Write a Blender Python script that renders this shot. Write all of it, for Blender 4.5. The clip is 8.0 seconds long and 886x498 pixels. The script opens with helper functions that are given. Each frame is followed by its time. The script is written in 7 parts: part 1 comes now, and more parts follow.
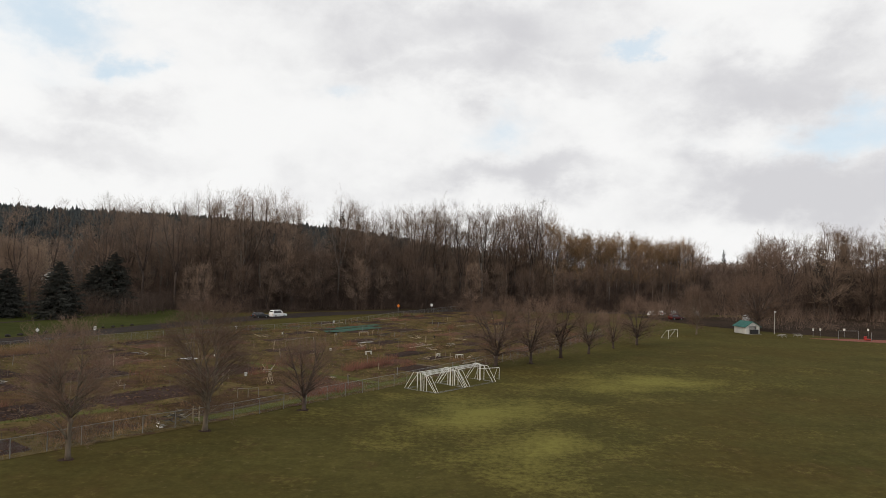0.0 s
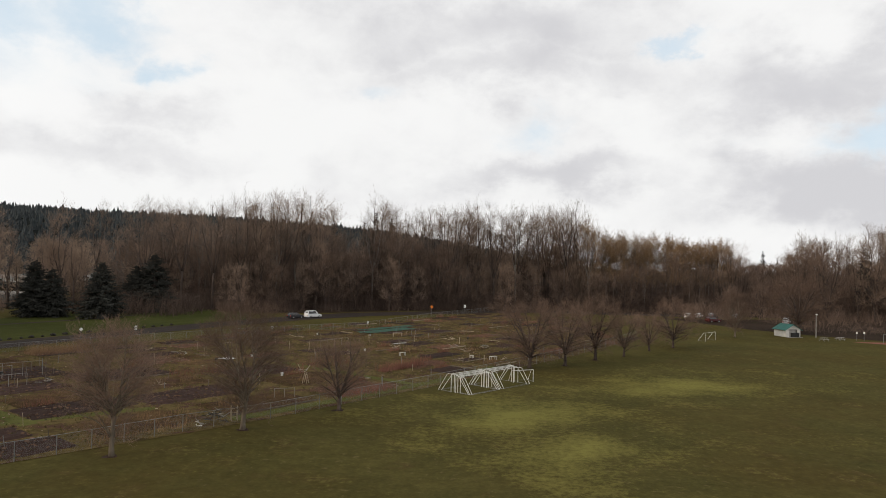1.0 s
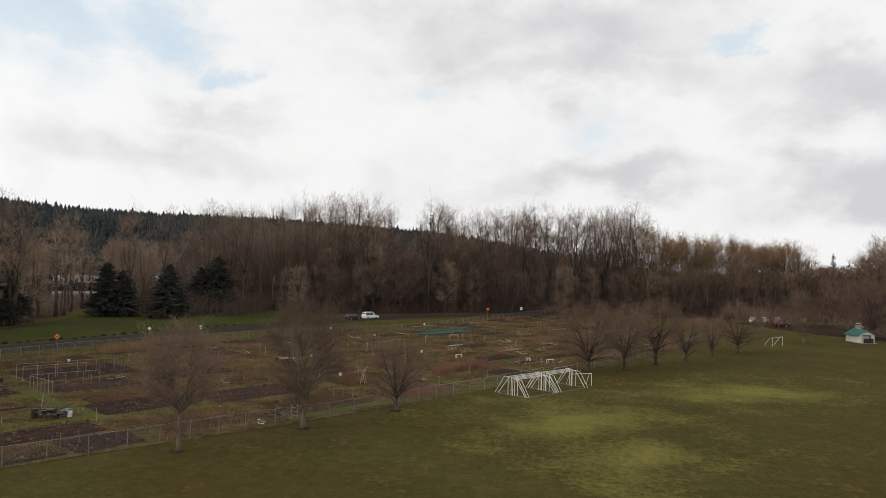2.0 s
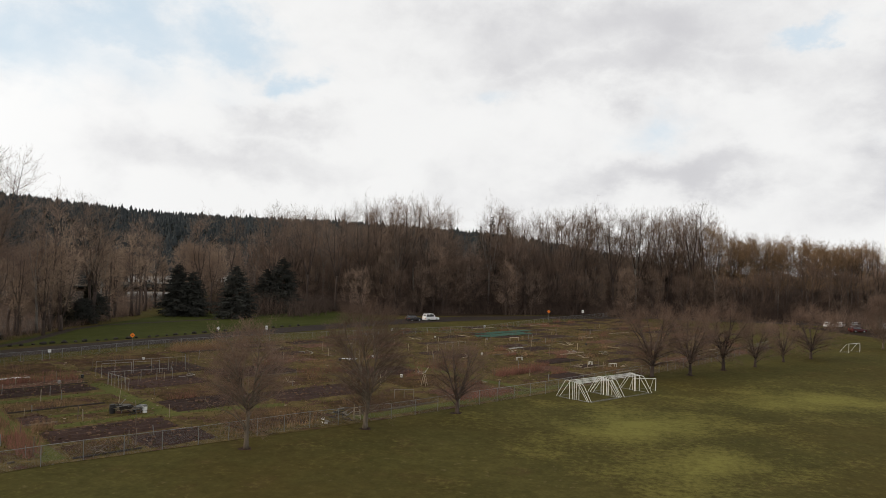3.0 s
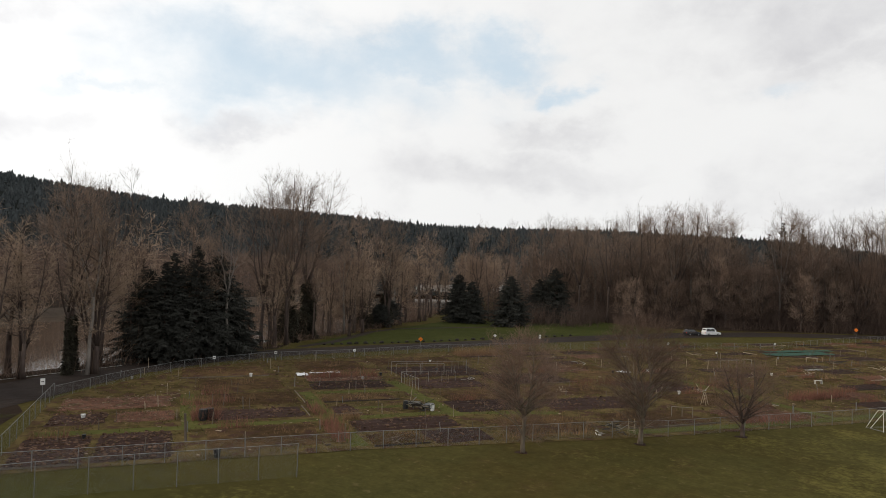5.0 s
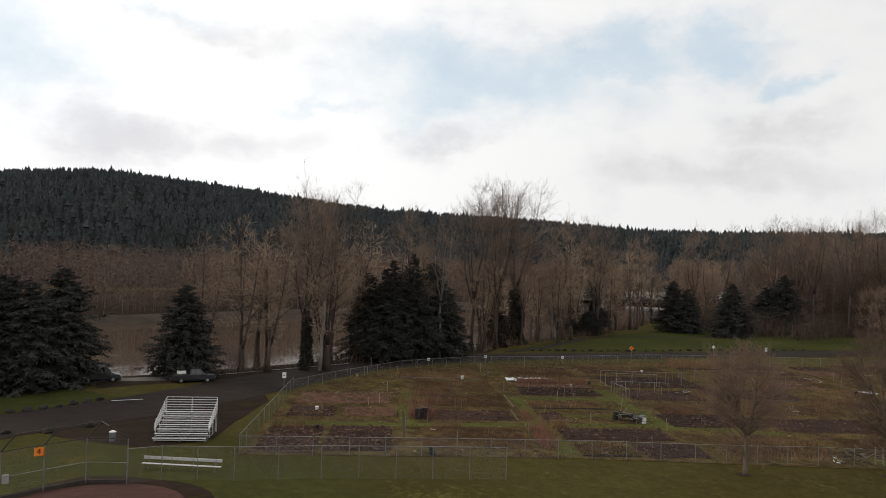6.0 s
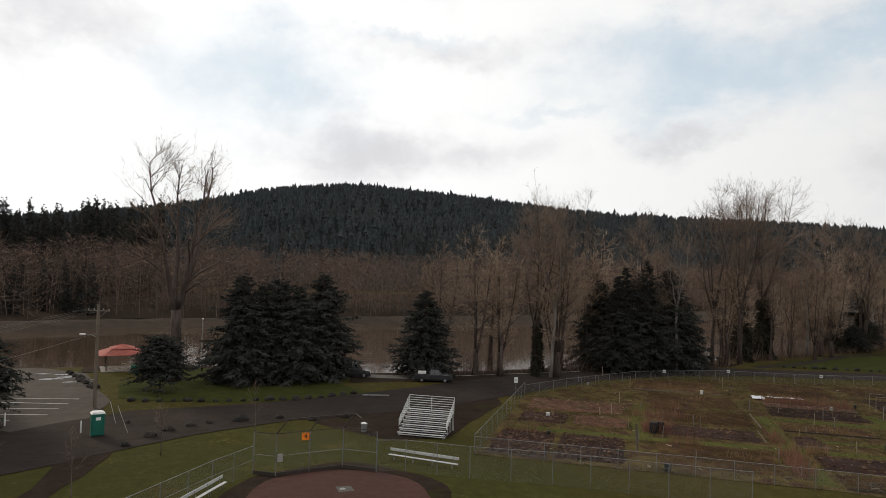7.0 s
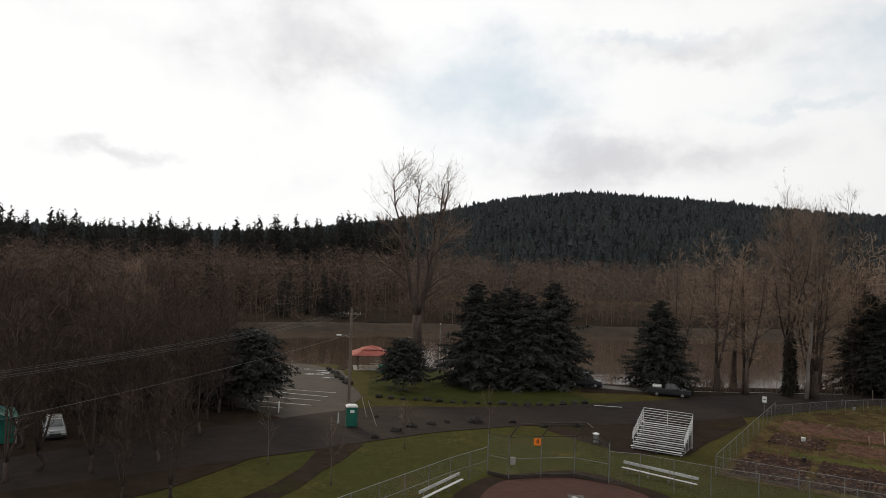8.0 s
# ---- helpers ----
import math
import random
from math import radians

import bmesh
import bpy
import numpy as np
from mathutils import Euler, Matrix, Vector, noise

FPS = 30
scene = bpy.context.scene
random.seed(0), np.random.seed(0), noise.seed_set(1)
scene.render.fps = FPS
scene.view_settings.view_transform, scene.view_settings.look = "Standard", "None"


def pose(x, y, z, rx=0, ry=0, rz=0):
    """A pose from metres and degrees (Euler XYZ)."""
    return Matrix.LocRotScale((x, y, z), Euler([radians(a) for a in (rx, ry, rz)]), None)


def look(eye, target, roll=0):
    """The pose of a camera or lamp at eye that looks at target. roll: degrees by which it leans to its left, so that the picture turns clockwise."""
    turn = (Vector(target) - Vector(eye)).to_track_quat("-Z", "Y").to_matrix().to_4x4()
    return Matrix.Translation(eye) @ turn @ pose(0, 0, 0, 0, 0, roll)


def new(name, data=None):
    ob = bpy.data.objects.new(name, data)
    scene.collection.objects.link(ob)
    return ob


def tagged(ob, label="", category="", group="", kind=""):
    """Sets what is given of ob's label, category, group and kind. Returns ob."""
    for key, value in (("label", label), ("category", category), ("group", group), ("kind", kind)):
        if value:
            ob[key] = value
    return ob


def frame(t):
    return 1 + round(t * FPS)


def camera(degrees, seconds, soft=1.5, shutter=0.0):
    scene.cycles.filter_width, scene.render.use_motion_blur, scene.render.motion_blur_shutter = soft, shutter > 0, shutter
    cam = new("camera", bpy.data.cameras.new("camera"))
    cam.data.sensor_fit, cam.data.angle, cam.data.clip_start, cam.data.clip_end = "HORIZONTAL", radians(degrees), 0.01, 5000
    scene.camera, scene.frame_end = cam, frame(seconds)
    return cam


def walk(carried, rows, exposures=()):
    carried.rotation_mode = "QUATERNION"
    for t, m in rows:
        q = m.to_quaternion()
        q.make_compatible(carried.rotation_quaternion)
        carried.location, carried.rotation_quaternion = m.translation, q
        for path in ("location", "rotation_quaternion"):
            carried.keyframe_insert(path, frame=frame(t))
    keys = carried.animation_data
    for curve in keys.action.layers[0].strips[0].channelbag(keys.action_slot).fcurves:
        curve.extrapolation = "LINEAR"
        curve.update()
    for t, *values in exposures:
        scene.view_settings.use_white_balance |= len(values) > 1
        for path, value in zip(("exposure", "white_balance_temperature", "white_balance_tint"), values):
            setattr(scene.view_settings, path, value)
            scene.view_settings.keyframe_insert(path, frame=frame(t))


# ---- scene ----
cam = camera(64.9, 8.0, soft=0.9)
# seconds, x, y, z, pitch, roll, yaw
PATH = [
    (0.0, 0.00, 0.00, 16.05, 1.20, -1.26, -0.00),
    (0.5, -0.00, -0.05, 16.11, 1.21, -1.28, 0.29),
    (1.0, -0.11, -0.14, 16.16, 1.21, -1.32, 2.71),
    (1.5, -0.19, -0.12, 16.14, 1.25, -1.36, 5.11),
    (3.0, -0.25, -0.32, 16.25, 1.29, -1.48, 12.22),
    (3.5, -0.19, -0.48, 16.30, 1.35, -1.46, 15.34),
    (4.0, -0.16, -0.74, 16.34, 1.40, -1.47, 19.74),
    (4.5, -0.10, -1.01, 16.35, 1.49, -1.54, 26.54),
    (6.0, 0.36, -1.47, 16.54, 1.53, -1.63, 51.23),
    (6.5, 0.61, -1.59, 16.64, 1.52, -1.71, 60.51),
    (7.0, 0.82, -1.72, 16.74, 1.46, -1.80, 70.00),
    (7.5, 1.08, -1.81, 16.68, 1.55, -1.88, 79.87),
    (8.0, 1.31, -1.82, 16.65, 1.61, -1.87, 88.75),
]
walk(cam, [(t, pose(x, y, z, 90 + pitch, roll, yaw)) for t, x, y, z, pitch, roll, yaw in PATH],
     [(0.0, 0.0), (3.0, -0.04), (4.5, -0.06), (6.5, -0.15), (8.0, -0.28)])

# ---- light: a broken overcast winter sky, sun low behind cloud ----
SUN_AZ, SUN_EL = 118.0, 18.0      # degrees left of the +y axis, and up


def away(az, el=0.0):
    a, e = radians(az), radians(el)
    return Vector((-math.sin(a) * math.cos(e), math.cos(a) * math.cos(e), math.sin(e)))


def build_world():
    w = bpy.data.worlds.new("sky")
    scene.world = w
    w.use_nodes = True
    nt = w.node_tree
    nt.nodes.clear()
    N, L = nt.nodes.new, nt.links.new

    def math_node(op, a, b=None, c=None, clamp=False):
        n = N("ShaderNodeMath")
        n.operation, n.use_clamp = op, clamp
        for i, s in enumerate((a, b, c)):
            if s is None:
                continue
            if isinstance(s, (int, float)):
                n.inputs[i].default_value = s
            else:
                L(s, n.inputs[i])
        return n.outputs[0]

    def ramp(fac, lo, hi):
        n = N("ShaderNodeMapRange")
        n.interpolation_type = "SMOOTHSTEP"
        n.inputs["From Min"].default_value, n.inputs["From Max"].default_value = lo, hi
        L(fac, n.inputs["Value"])
        return n.outputs[0]

    def mix(fac, a, b):
        n = N("ShaderNodeMix")
        n.data_type = "RGBA"
        for s, i in ((fac, 0), (a, 6), (b, 7)):
            if isinstance(s, (int, float)):
                n.inputs[i].default_value = s
            elif isinstance(s, tuple):
                n.inputs[i].default_value = (*s, 1)
            else:
                L(s, n.inputs[i])
        return n.outputs[2]

    co = N("ShaderNodeTexCoord").outputs["Generated"]
    sep = N("ShaderNodeSeparateXYZ")
    L(co, sep.inputs[0])
    x, y, z = sep.outputs
    # heaped clouds, somewhat flattened
    flat = N("ShaderNodeCombineXYZ")
    L(x, flat.inputs[0])
    L(y, flat.inputs[1])
    L(math_node("MULTIPLY", z, 1.5), flat.inputs[2])

    def cloud(scale, detail, offset, rough=0.55, distort=0.3):
        m = N("ShaderNodeMapping")
        m.inputs["Location"].default_value = (offset, offset * 0.7, 0)
        L(flat.outputs[0], m.inputs[0])
        n = N("ShaderNodeTexNoise")
        n.inputs["Scale"].default_value = scale
        n.inputs["Detail"].default_value = detail
        n.inputs["Roughness"].default_value = rough
        n.inputs["Distortion"].default_value = distort
        L(m.outputs[0], n.inputs["Vector"])
        return n.outputs["Fac"]

    big, fine = cloud(3.4, 5, 3.1, 0.5, 0.25), cloud(10.0, 8, 9.4, 0.58, 0.2)
    # the outlines of the cloud masses billow
    billow = N("ShaderNodeTexNoise")
    for key, value in (("Scale", 6.5), ("Detail", 9.0), ("Roughness", 0.62)):
        billow.inputs[key].default_value = value
    L(flat.outputs[0], billow.inputs["Vector"])
    centred = N("ShaderNodeVectorMath")
    centred.operation = "SUBTRACT"
    centred.inputs[1].default_value = (0.5, 0.5, 0.5)
    L(billow.outputs["Color"], centred.inputs[0])
    warped = N("ShaderNodeVectorMath")
    warped.operation = "MULTIPLY_ADD"
    warped.inputs[1].default_value = (0.24, 0.24, 0.17)
    L(centred.outputs[0], warped.inputs[0]), L(co, warped.inputs[2])

    def masses(rows):
        """Soft patches of sky: azimuth, elevation, half width, half height in degrees, and how much."""
        total = None
        for az, el, wide, high, much in rows:
            c = away(az, el)
            right = Vector((math.cos(radians(az)), math.sin(radians(az)), 0))
            parts = []
            for axis, size in ((right, wide), (right.cross(c), high)):
                d = N("ShaderNodeVectorMath")
                d.operation = "DOT_PRODUCT"
                d.inputs[1].default_value = axis
                L(warped.outputs[0], d.inputs[0])
                lean = math_node("SUBTRACT", d.outputs["Value"], axis.dot(c))
                q = math_node("DIVIDE", lean, math.sin(radians(size)))
                parts.append(math_node("MULTIPLY", q, q))
            d = N("ShaderNodeVectorMath")
            d.operation = "DOT_PRODUCT"
            d.inputs[1].default_value = c
            L(co, d.inputs[0])
            g = math_node("POWER", 2.718, math_node("MULTIPLY", math_node("ADD", *parts), -0.8))
            g = math_node("MULTIPLY", g, math_node("MULTIPLY", math_node("GREATER_THAN", d.outputs["Value"], 0.5), much))
            total = g if total is None else math_node("MAXIMUM", total, g)
        return total

    # openings where the blue shows
    gaps = [(29.5, 17.2, 4.5, 2.0, 1.0), (25.8, 14.3, 2.0, 1.3, 1.0), (38.4, 16.6, 9, 2.2, 1.0), (50.5, 14.3, 4.5, 1.8, 0.9), (-4.6, 10.8, 3.2, 1.5, 0.6), (-15.8, 17.5, 2.6, 0.9, 0.9),
            (-29.2, 10.1, 4.0, 1.5, 0.9), (8.6, 13.5, 2.0, 0.9, 0.5), (61, 12.8, 6.5, 0.9, 0.6), (86, 14.2, 7.5, 4.5, 0.8), (47, 15.3, 13, 3.6, 0.95), (72, 19.1, 6, 0.9, 0.55)]
    # grey undersides
    greys = [(-0.3, 18.8, 16, 3.2, 0.8), (-25, 13.9, 9, 3.2, 1.0), (-27.5, 6.2, 9, 2.5, 1.0), (25.5, 10.9, 5.8, 1.5, 0.55), (-2, 15.6, 12, 2.2, 0.7), (-6.7, 7.1, 8, 1.4, 0.65), (50.4, 10.4, 3.8, 1.5, 0.65),
             (28, 7.8, 10, 2.2, 0.6), (77, 9.3, 6.5, 2.4, 0.85), (70.2, 18.1, 6, 1.4, 0.6), (100, 17.4, 10, 3.0, 0.65), (69, 8.8, 9, 1.8, 0.55), (114, 7.4, 4, 1.0, 0.7)]
    hole = math_node("ADD", masses(gaps), math_node("MULTIPLY", math_node("SUBTRACT", fine, 0.5), 0.8))
    hole = ramp(hole, 0.10, 1.15)
    # cloud brightness: white tops, grey bases
    shade = math_node("ADD", math_node("MULTIPLY", math_node("SUBTRACT", big, 0.5), 1.2), math_node("MULTIPLY", math_node("SUBTRACT", fine, 0.5), 0.9))
    grey = ramp(math_node("ADD", masses(greys), shade), 0.02, 1.0)
    white = mix(grey, (0.935, 0.935, 0.93), (0.66, 0.657, 0.68))
    # brighter towards the veiled sun
    d = N("ShaderNodeVectorMath")
    d.operation = "DOT_PRODUCT"
    d.inputs[1].default_value = away(SUN_AZ, SUN_EL)
    L(co, d.inputs[0])
    glow = ramp(d.outputs["Value"], 0.0, 0.95)
    lift = N("ShaderNodeVectorMath")
    lift.operation = "SCALE"
    L(white, lift.inputs[0])
    L(math_node("MULTIPLY_ADD", glow, 0.30, 1.0), lift.inputs["Scale"])
    bright = lift.outputs[0]
    sky = N("ShaderNodeTexSky")
    sky.sky_type, sky.sun_disc = "NISHITA", False
    sky.sun_elevation, sky.sun_rotation = radians(SUN_EL), radians(-SUN_AZ)
    sky.air_density, sky.dust_density = 1.0, 1.0
    blue = N("ShaderNodeVectorMath")
    blue.operation = "SCALE"
    blue.inputs["Scale"].default_value = 0.10
    L(sky.outputs[0], blue.inputs[0])
    haze = mix(0.8, blue.outputs[0], (0.68, 0.84, 0.97))
    deck = mix(math_node("MULTIPLY", hole, 0.82), bright, haze)
    bg = N("ShaderNodeBackground")
    bg.inputs["Strength"].default_value = 1.0
    L(deck, bg.inputs["Color"])
    out = N("ShaderNodeOutputWorld")
    L(bg.outputs[0], out.inputs[0])


build_world()
sun = new("sun", bpy.data.lights.new("sun", "SUN"))
sun.data.energy, sun.data.angle, sun.data.color = 1.5, radians(14), (1.0, 0.80, 0.56)
sun.matrix_world = look(away(SUN_AZ, SUN_EL) * 100, (0, 0, 0))

# ---- materials ----
def material(name, dark, light, scale=1.0, rough=0.85, bump=0.3, metal=0.0, detail=6.0, fleck=None, fleck_at=0.62,
             vary=0.0, island=0.0, stretch=(1, 1, 1), spec=0.3, big=0.12):
    """A mottled surface: two tones mixed by fine and broad noise, an optional third tone in flecks, bump, and variation from piece to piece."""
    m = bpy.data.materials.new(name)
    m.use_nodes = True
    nt = m.node_tree
    N, L = nt.nodes.new, nt.links.new
    b = nt.nodes["Principled BSDF"]
    b.inputs["Roughness"].default_value, b.inputs["Metallic"].default_value = rough, metal
    b.inputs["Specular IOR Level"].default_value = spec
    co = N("ShaderNodeTexCoord").outputs["Object"]
    mp = N("ShaderNodeMapping")
    mp.inputs["Scale"].default_value = stretch
    L(co, mp.inputs[0])

    def noise_node(s, d=detail, r=0.6):
        n = N("ShaderNodeTexNoise")
        n.inputs["Scale"].default_value, n.inputs["Detail"].default_value, n.inputs["Roughness"].default_value = s, d, r
        L(mp.outputs[0], n.inputs["Vector"])
        return n.outputs["Fac"]

    def rng(fac, lo, hi):
        n = N("ShaderNodeMapRange")
        n.inputs["From Min"].default_value, n.inputs["From Max"].default_value = lo, hi
        L(fac, n.inputs["Value"])
        return n.outputs[0]

    def mix(fac, a, c, blend="MIX"):
        n = N("ShaderNodeMix")
        n.data_type, n.blend_type = "RGBA", blend
        for s, i in ((fac, 0), (a, 6), (c, 7)):
            if isinstance(s, (int, float)):
                n.inputs[i].default_value = s
            elif isinstance(s, tuple):
                n.inputs[i].default_value = (*s, 1)
            else:
                L(s, n.inputs[i])
        return n.outputs[2]

    fine, broad = noise_node(scale), noise_node(scale * big, 3)
    add = N("ShaderNodeMath")
    add.operation = "ADD"
    L(fine, add.inputs[0]), L(broad, add.inputs[1])
    col = mix(rng(add.outputs[0], 0.72, 1.28), dark, light)
    if fleck:
        col = mix(rng(noise_node(scale * 0.45, 8), fleck_at, fleck_at + 0.09), col, fleck)
    for amount, source in ((vary, "ShaderNodeObjectInfo"), (island, "ShaderNodeNewGeometry")):
        if amount:
            n = N(source)
            r = n.outputs["Random"] if source == "ShaderNodeObjectInfo" else n.outputs["Random Per Island"]
            k = N("ShaderNodeMapRange")
            k.inputs["To Min"].default_value, k.inputs["To Max"].default_value = 1 - amount, 1 + amount
            L(r, k.inputs["Value"])
            h = N("ShaderNodeHueSaturation")
            L(k.outputs[0], h.inputs["Value"]), L(col, h.inputs["Color"])
            col = h.outputs[0]
    L(col, b.inputs["Base Color"])
    if bump:
        bp = N("ShaderNodeBump")
        bp.inputs["Strength"].default_value, bp.inputs["Distance"].default_value = bump, 0.5 / scale
        L(fine, bp.inputs["Height"]), L(bp.outputs[0], b.inputs["Normal"])
    return m


def field_material():
    """Winter turf: olive green with brown worn ground, and a lighter yellow area of its own shape."""
    m = material("turf", (0.0415, 0.038, 0.0119), (0.0708, 0.0594, 0.0184), scale=2.6, rough=0.95, bump=0.1, detail=12, spec=0.02, fleck=(0.0903, 0.0713, 0.0291), fleck_at=0.60, big=0.035)
    nt = m.node_tree
    N, L = nt.nodes.new, nt.links.new
    b = nt.nodes["Principled BSDF"]
    before = b.inputs["Base Color"].links[0].from_socket
    co = N("ShaderNodeTexCoord").outputs["Object"]

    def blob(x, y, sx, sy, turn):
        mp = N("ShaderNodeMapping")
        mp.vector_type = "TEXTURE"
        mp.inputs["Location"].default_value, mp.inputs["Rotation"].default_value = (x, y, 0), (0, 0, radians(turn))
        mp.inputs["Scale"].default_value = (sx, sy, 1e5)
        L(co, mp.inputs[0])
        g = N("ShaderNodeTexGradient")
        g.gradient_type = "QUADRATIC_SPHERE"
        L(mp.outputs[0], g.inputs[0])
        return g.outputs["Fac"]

    n = N("ShaderNodeTexNoise")
    n.inputs["Scale"].default_value, n.inputs["Detail"].default_value, n.inputs["Roughness"].default_value = 1.6, 15, 0.8
    L(co, n.inputs["Vector"])
    # worn brown areas
    w = N("ShaderNodeTexNoise")
    w.inputs["Scale"].default_value, w.inputs["Detail"].default_value, w.inputs["Roughness"].default_value = 0.055, 9, 0.62
    L(co, w.inputs["Vector"])
    wr = N("ShaderNodeMapRange")
    for key, value in (("From Min", 0.46), ("From Max", 0.62), ("To Max", 0.75)):
        wr.inputs[key].default_value = value
    L(w.outputs["Fac"], wr.inputs["Value"])
    wx = N("ShaderNodeMix")
    wx.data_type = "RGBA"
    wx.inputs[7].default_value = (0.052, 0.039, 0.012, 1)
    L(wr.outputs[0], wx.inputs[0]), L(before, wx.inputs[6])
    before = wx.outputs[2]
    # greener ground round the ball field
    green = blob(-54, 6, 52, 30, 50)
    gx = N("ShaderNodeMix")
    gx.data_type = "RGBA"
    gx.inputs[7].default_value = (0.036, 0.042, 0.012, 1)
    gr = N("ShaderNodeMapRange")
    gr.inputs["From Max"].default_value, gr.inputs["To Max"].default_value = 0.35, 0.55
    L(green, gr.inputs["Value"]), L(gr.outputs[0], gx.inputs[0]), L(before, gx.inputs[6])
    before = gx.outputs[2]
    # small bare and dead patches
    dp = N("ShaderNodeTexNoise")
    dp.inputs["Scale"].default_value, dp.inputs["Detail"].default_value, dp.inputs["Roughness"].default_value = 0.22, 11, 0.7
    L(co, dp.inputs["Vector"])
    dr = N("ShaderNodeMapRange")
    for key, value in (("From Min", 0.56), ("From Max", 0.68), ("To Max", 0.65)):
        dr.inputs[key].default_value = value
    L(dp.outputs["Fac"], dr.inputs["Value"])
    dx = N("ShaderNodeMix")
    dx.data_type = "RGBA"
    dx.inputs[7].default_value = (0.066, 0.045, 0.019, 1)
    L(dr.outputs[0], dx.inputs[0]), L(before, dx.inputs[6])
    before = dx.outputs[2]
    # lighter and darker clumps
    c = N("ShaderNodeTexNoise")
    c.inputs["Scale"].default_value, c.inputs["Detail"].default_value, c.inputs["Roughness"].default_value = 0.8, 12, 0.74
    L(co, c.inputs["Vector"])
    cr = N("ShaderNodeMapRange")
    for key, value in (("From Min", 0.3), ("From Max", 0.7), ("To Min", 0.74), ("To Max", 1.27)):
        cr.inputs[key].default_value = value
    L(c.outputs["Fac"], cr.inputs["Value"])
    ch = N("ShaderNodeHueSaturation")
    L(cr.outputs[0], ch.inputs["Value"]), L(before, ch.inputs["Color"])
    before = ch.outputs[0]
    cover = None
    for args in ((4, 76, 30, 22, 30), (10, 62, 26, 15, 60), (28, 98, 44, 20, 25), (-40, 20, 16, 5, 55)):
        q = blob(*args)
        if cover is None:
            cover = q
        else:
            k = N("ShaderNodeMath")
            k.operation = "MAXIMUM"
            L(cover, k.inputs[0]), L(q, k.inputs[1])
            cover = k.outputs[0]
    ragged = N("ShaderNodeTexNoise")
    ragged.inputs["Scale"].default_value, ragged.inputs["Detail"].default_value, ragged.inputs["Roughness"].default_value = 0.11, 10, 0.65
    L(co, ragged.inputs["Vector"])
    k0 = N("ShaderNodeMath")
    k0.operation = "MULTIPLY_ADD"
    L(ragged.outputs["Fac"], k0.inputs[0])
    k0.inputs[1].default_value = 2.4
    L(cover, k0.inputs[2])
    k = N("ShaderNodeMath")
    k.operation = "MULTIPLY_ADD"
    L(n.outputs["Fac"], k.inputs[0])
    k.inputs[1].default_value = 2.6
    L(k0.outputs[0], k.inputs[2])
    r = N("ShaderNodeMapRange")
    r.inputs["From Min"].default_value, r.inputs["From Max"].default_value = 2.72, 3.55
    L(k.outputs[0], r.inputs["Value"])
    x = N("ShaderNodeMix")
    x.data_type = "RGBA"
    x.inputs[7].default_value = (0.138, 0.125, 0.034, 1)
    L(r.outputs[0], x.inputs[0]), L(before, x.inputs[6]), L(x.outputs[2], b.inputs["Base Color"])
    return m


def mesh_material():
    """Galvanised chain-link: diamonds of wire, open between."""
    m = bpy.data.materials.new("chain_link")
    m.use_nodes = True
    nt = m.node_tree
    N, L = nt.nodes.new, nt.links.new
    b = nt.nodes["Principled BSDF"]
    b.inputs["Base Color"].default_value, b.inputs["Metallic"].default_value, b.inputs["Roughness"].default_value = (0.22, 0.23, 0.24, 1), 0.4, 0.6
    co = N("ShaderNodeTexCoord").outputs["UV"]
    hits = []
    for turn in (45, -45):
        mp = N("ShaderNodeMapping")
        mp.inputs["Rotation"].default_value = (0, 0, radians(turn))
        L(co, mp.inputs[0])
        w = N("ShaderNodeTexWave")
        w.inputs["Scale"].default_value = 0.314 / 0.09 * 1.6
        L(mp.outputs[0], w.inputs["Vector"])
        g = N("ShaderNodeMath")
        g.operation = "GREATER_THAN"
        g.inputs[1].default_value = 0.996
        L(w.outputs["Fac"], g.inputs[0])
        hits.append(g.outputs[0])
    k = N("ShaderNodeMath")
    k.operation = "MAXIMUM"
    L(hits[0], k.inputs[0]), L(hits[1], k.inputs[1])
    t, x = N("ShaderNodeBsdfTransparent"), N("ShaderNodeMixShader")
    L(k.outputs[0], x.inputs[0]), L(t.outputs[0], x.inputs[1]), L(b.outputs[0], x.inputs[2])
    L(x.outputs[0], nt.nodes["Material Output"].inputs["Surface"])
    return m


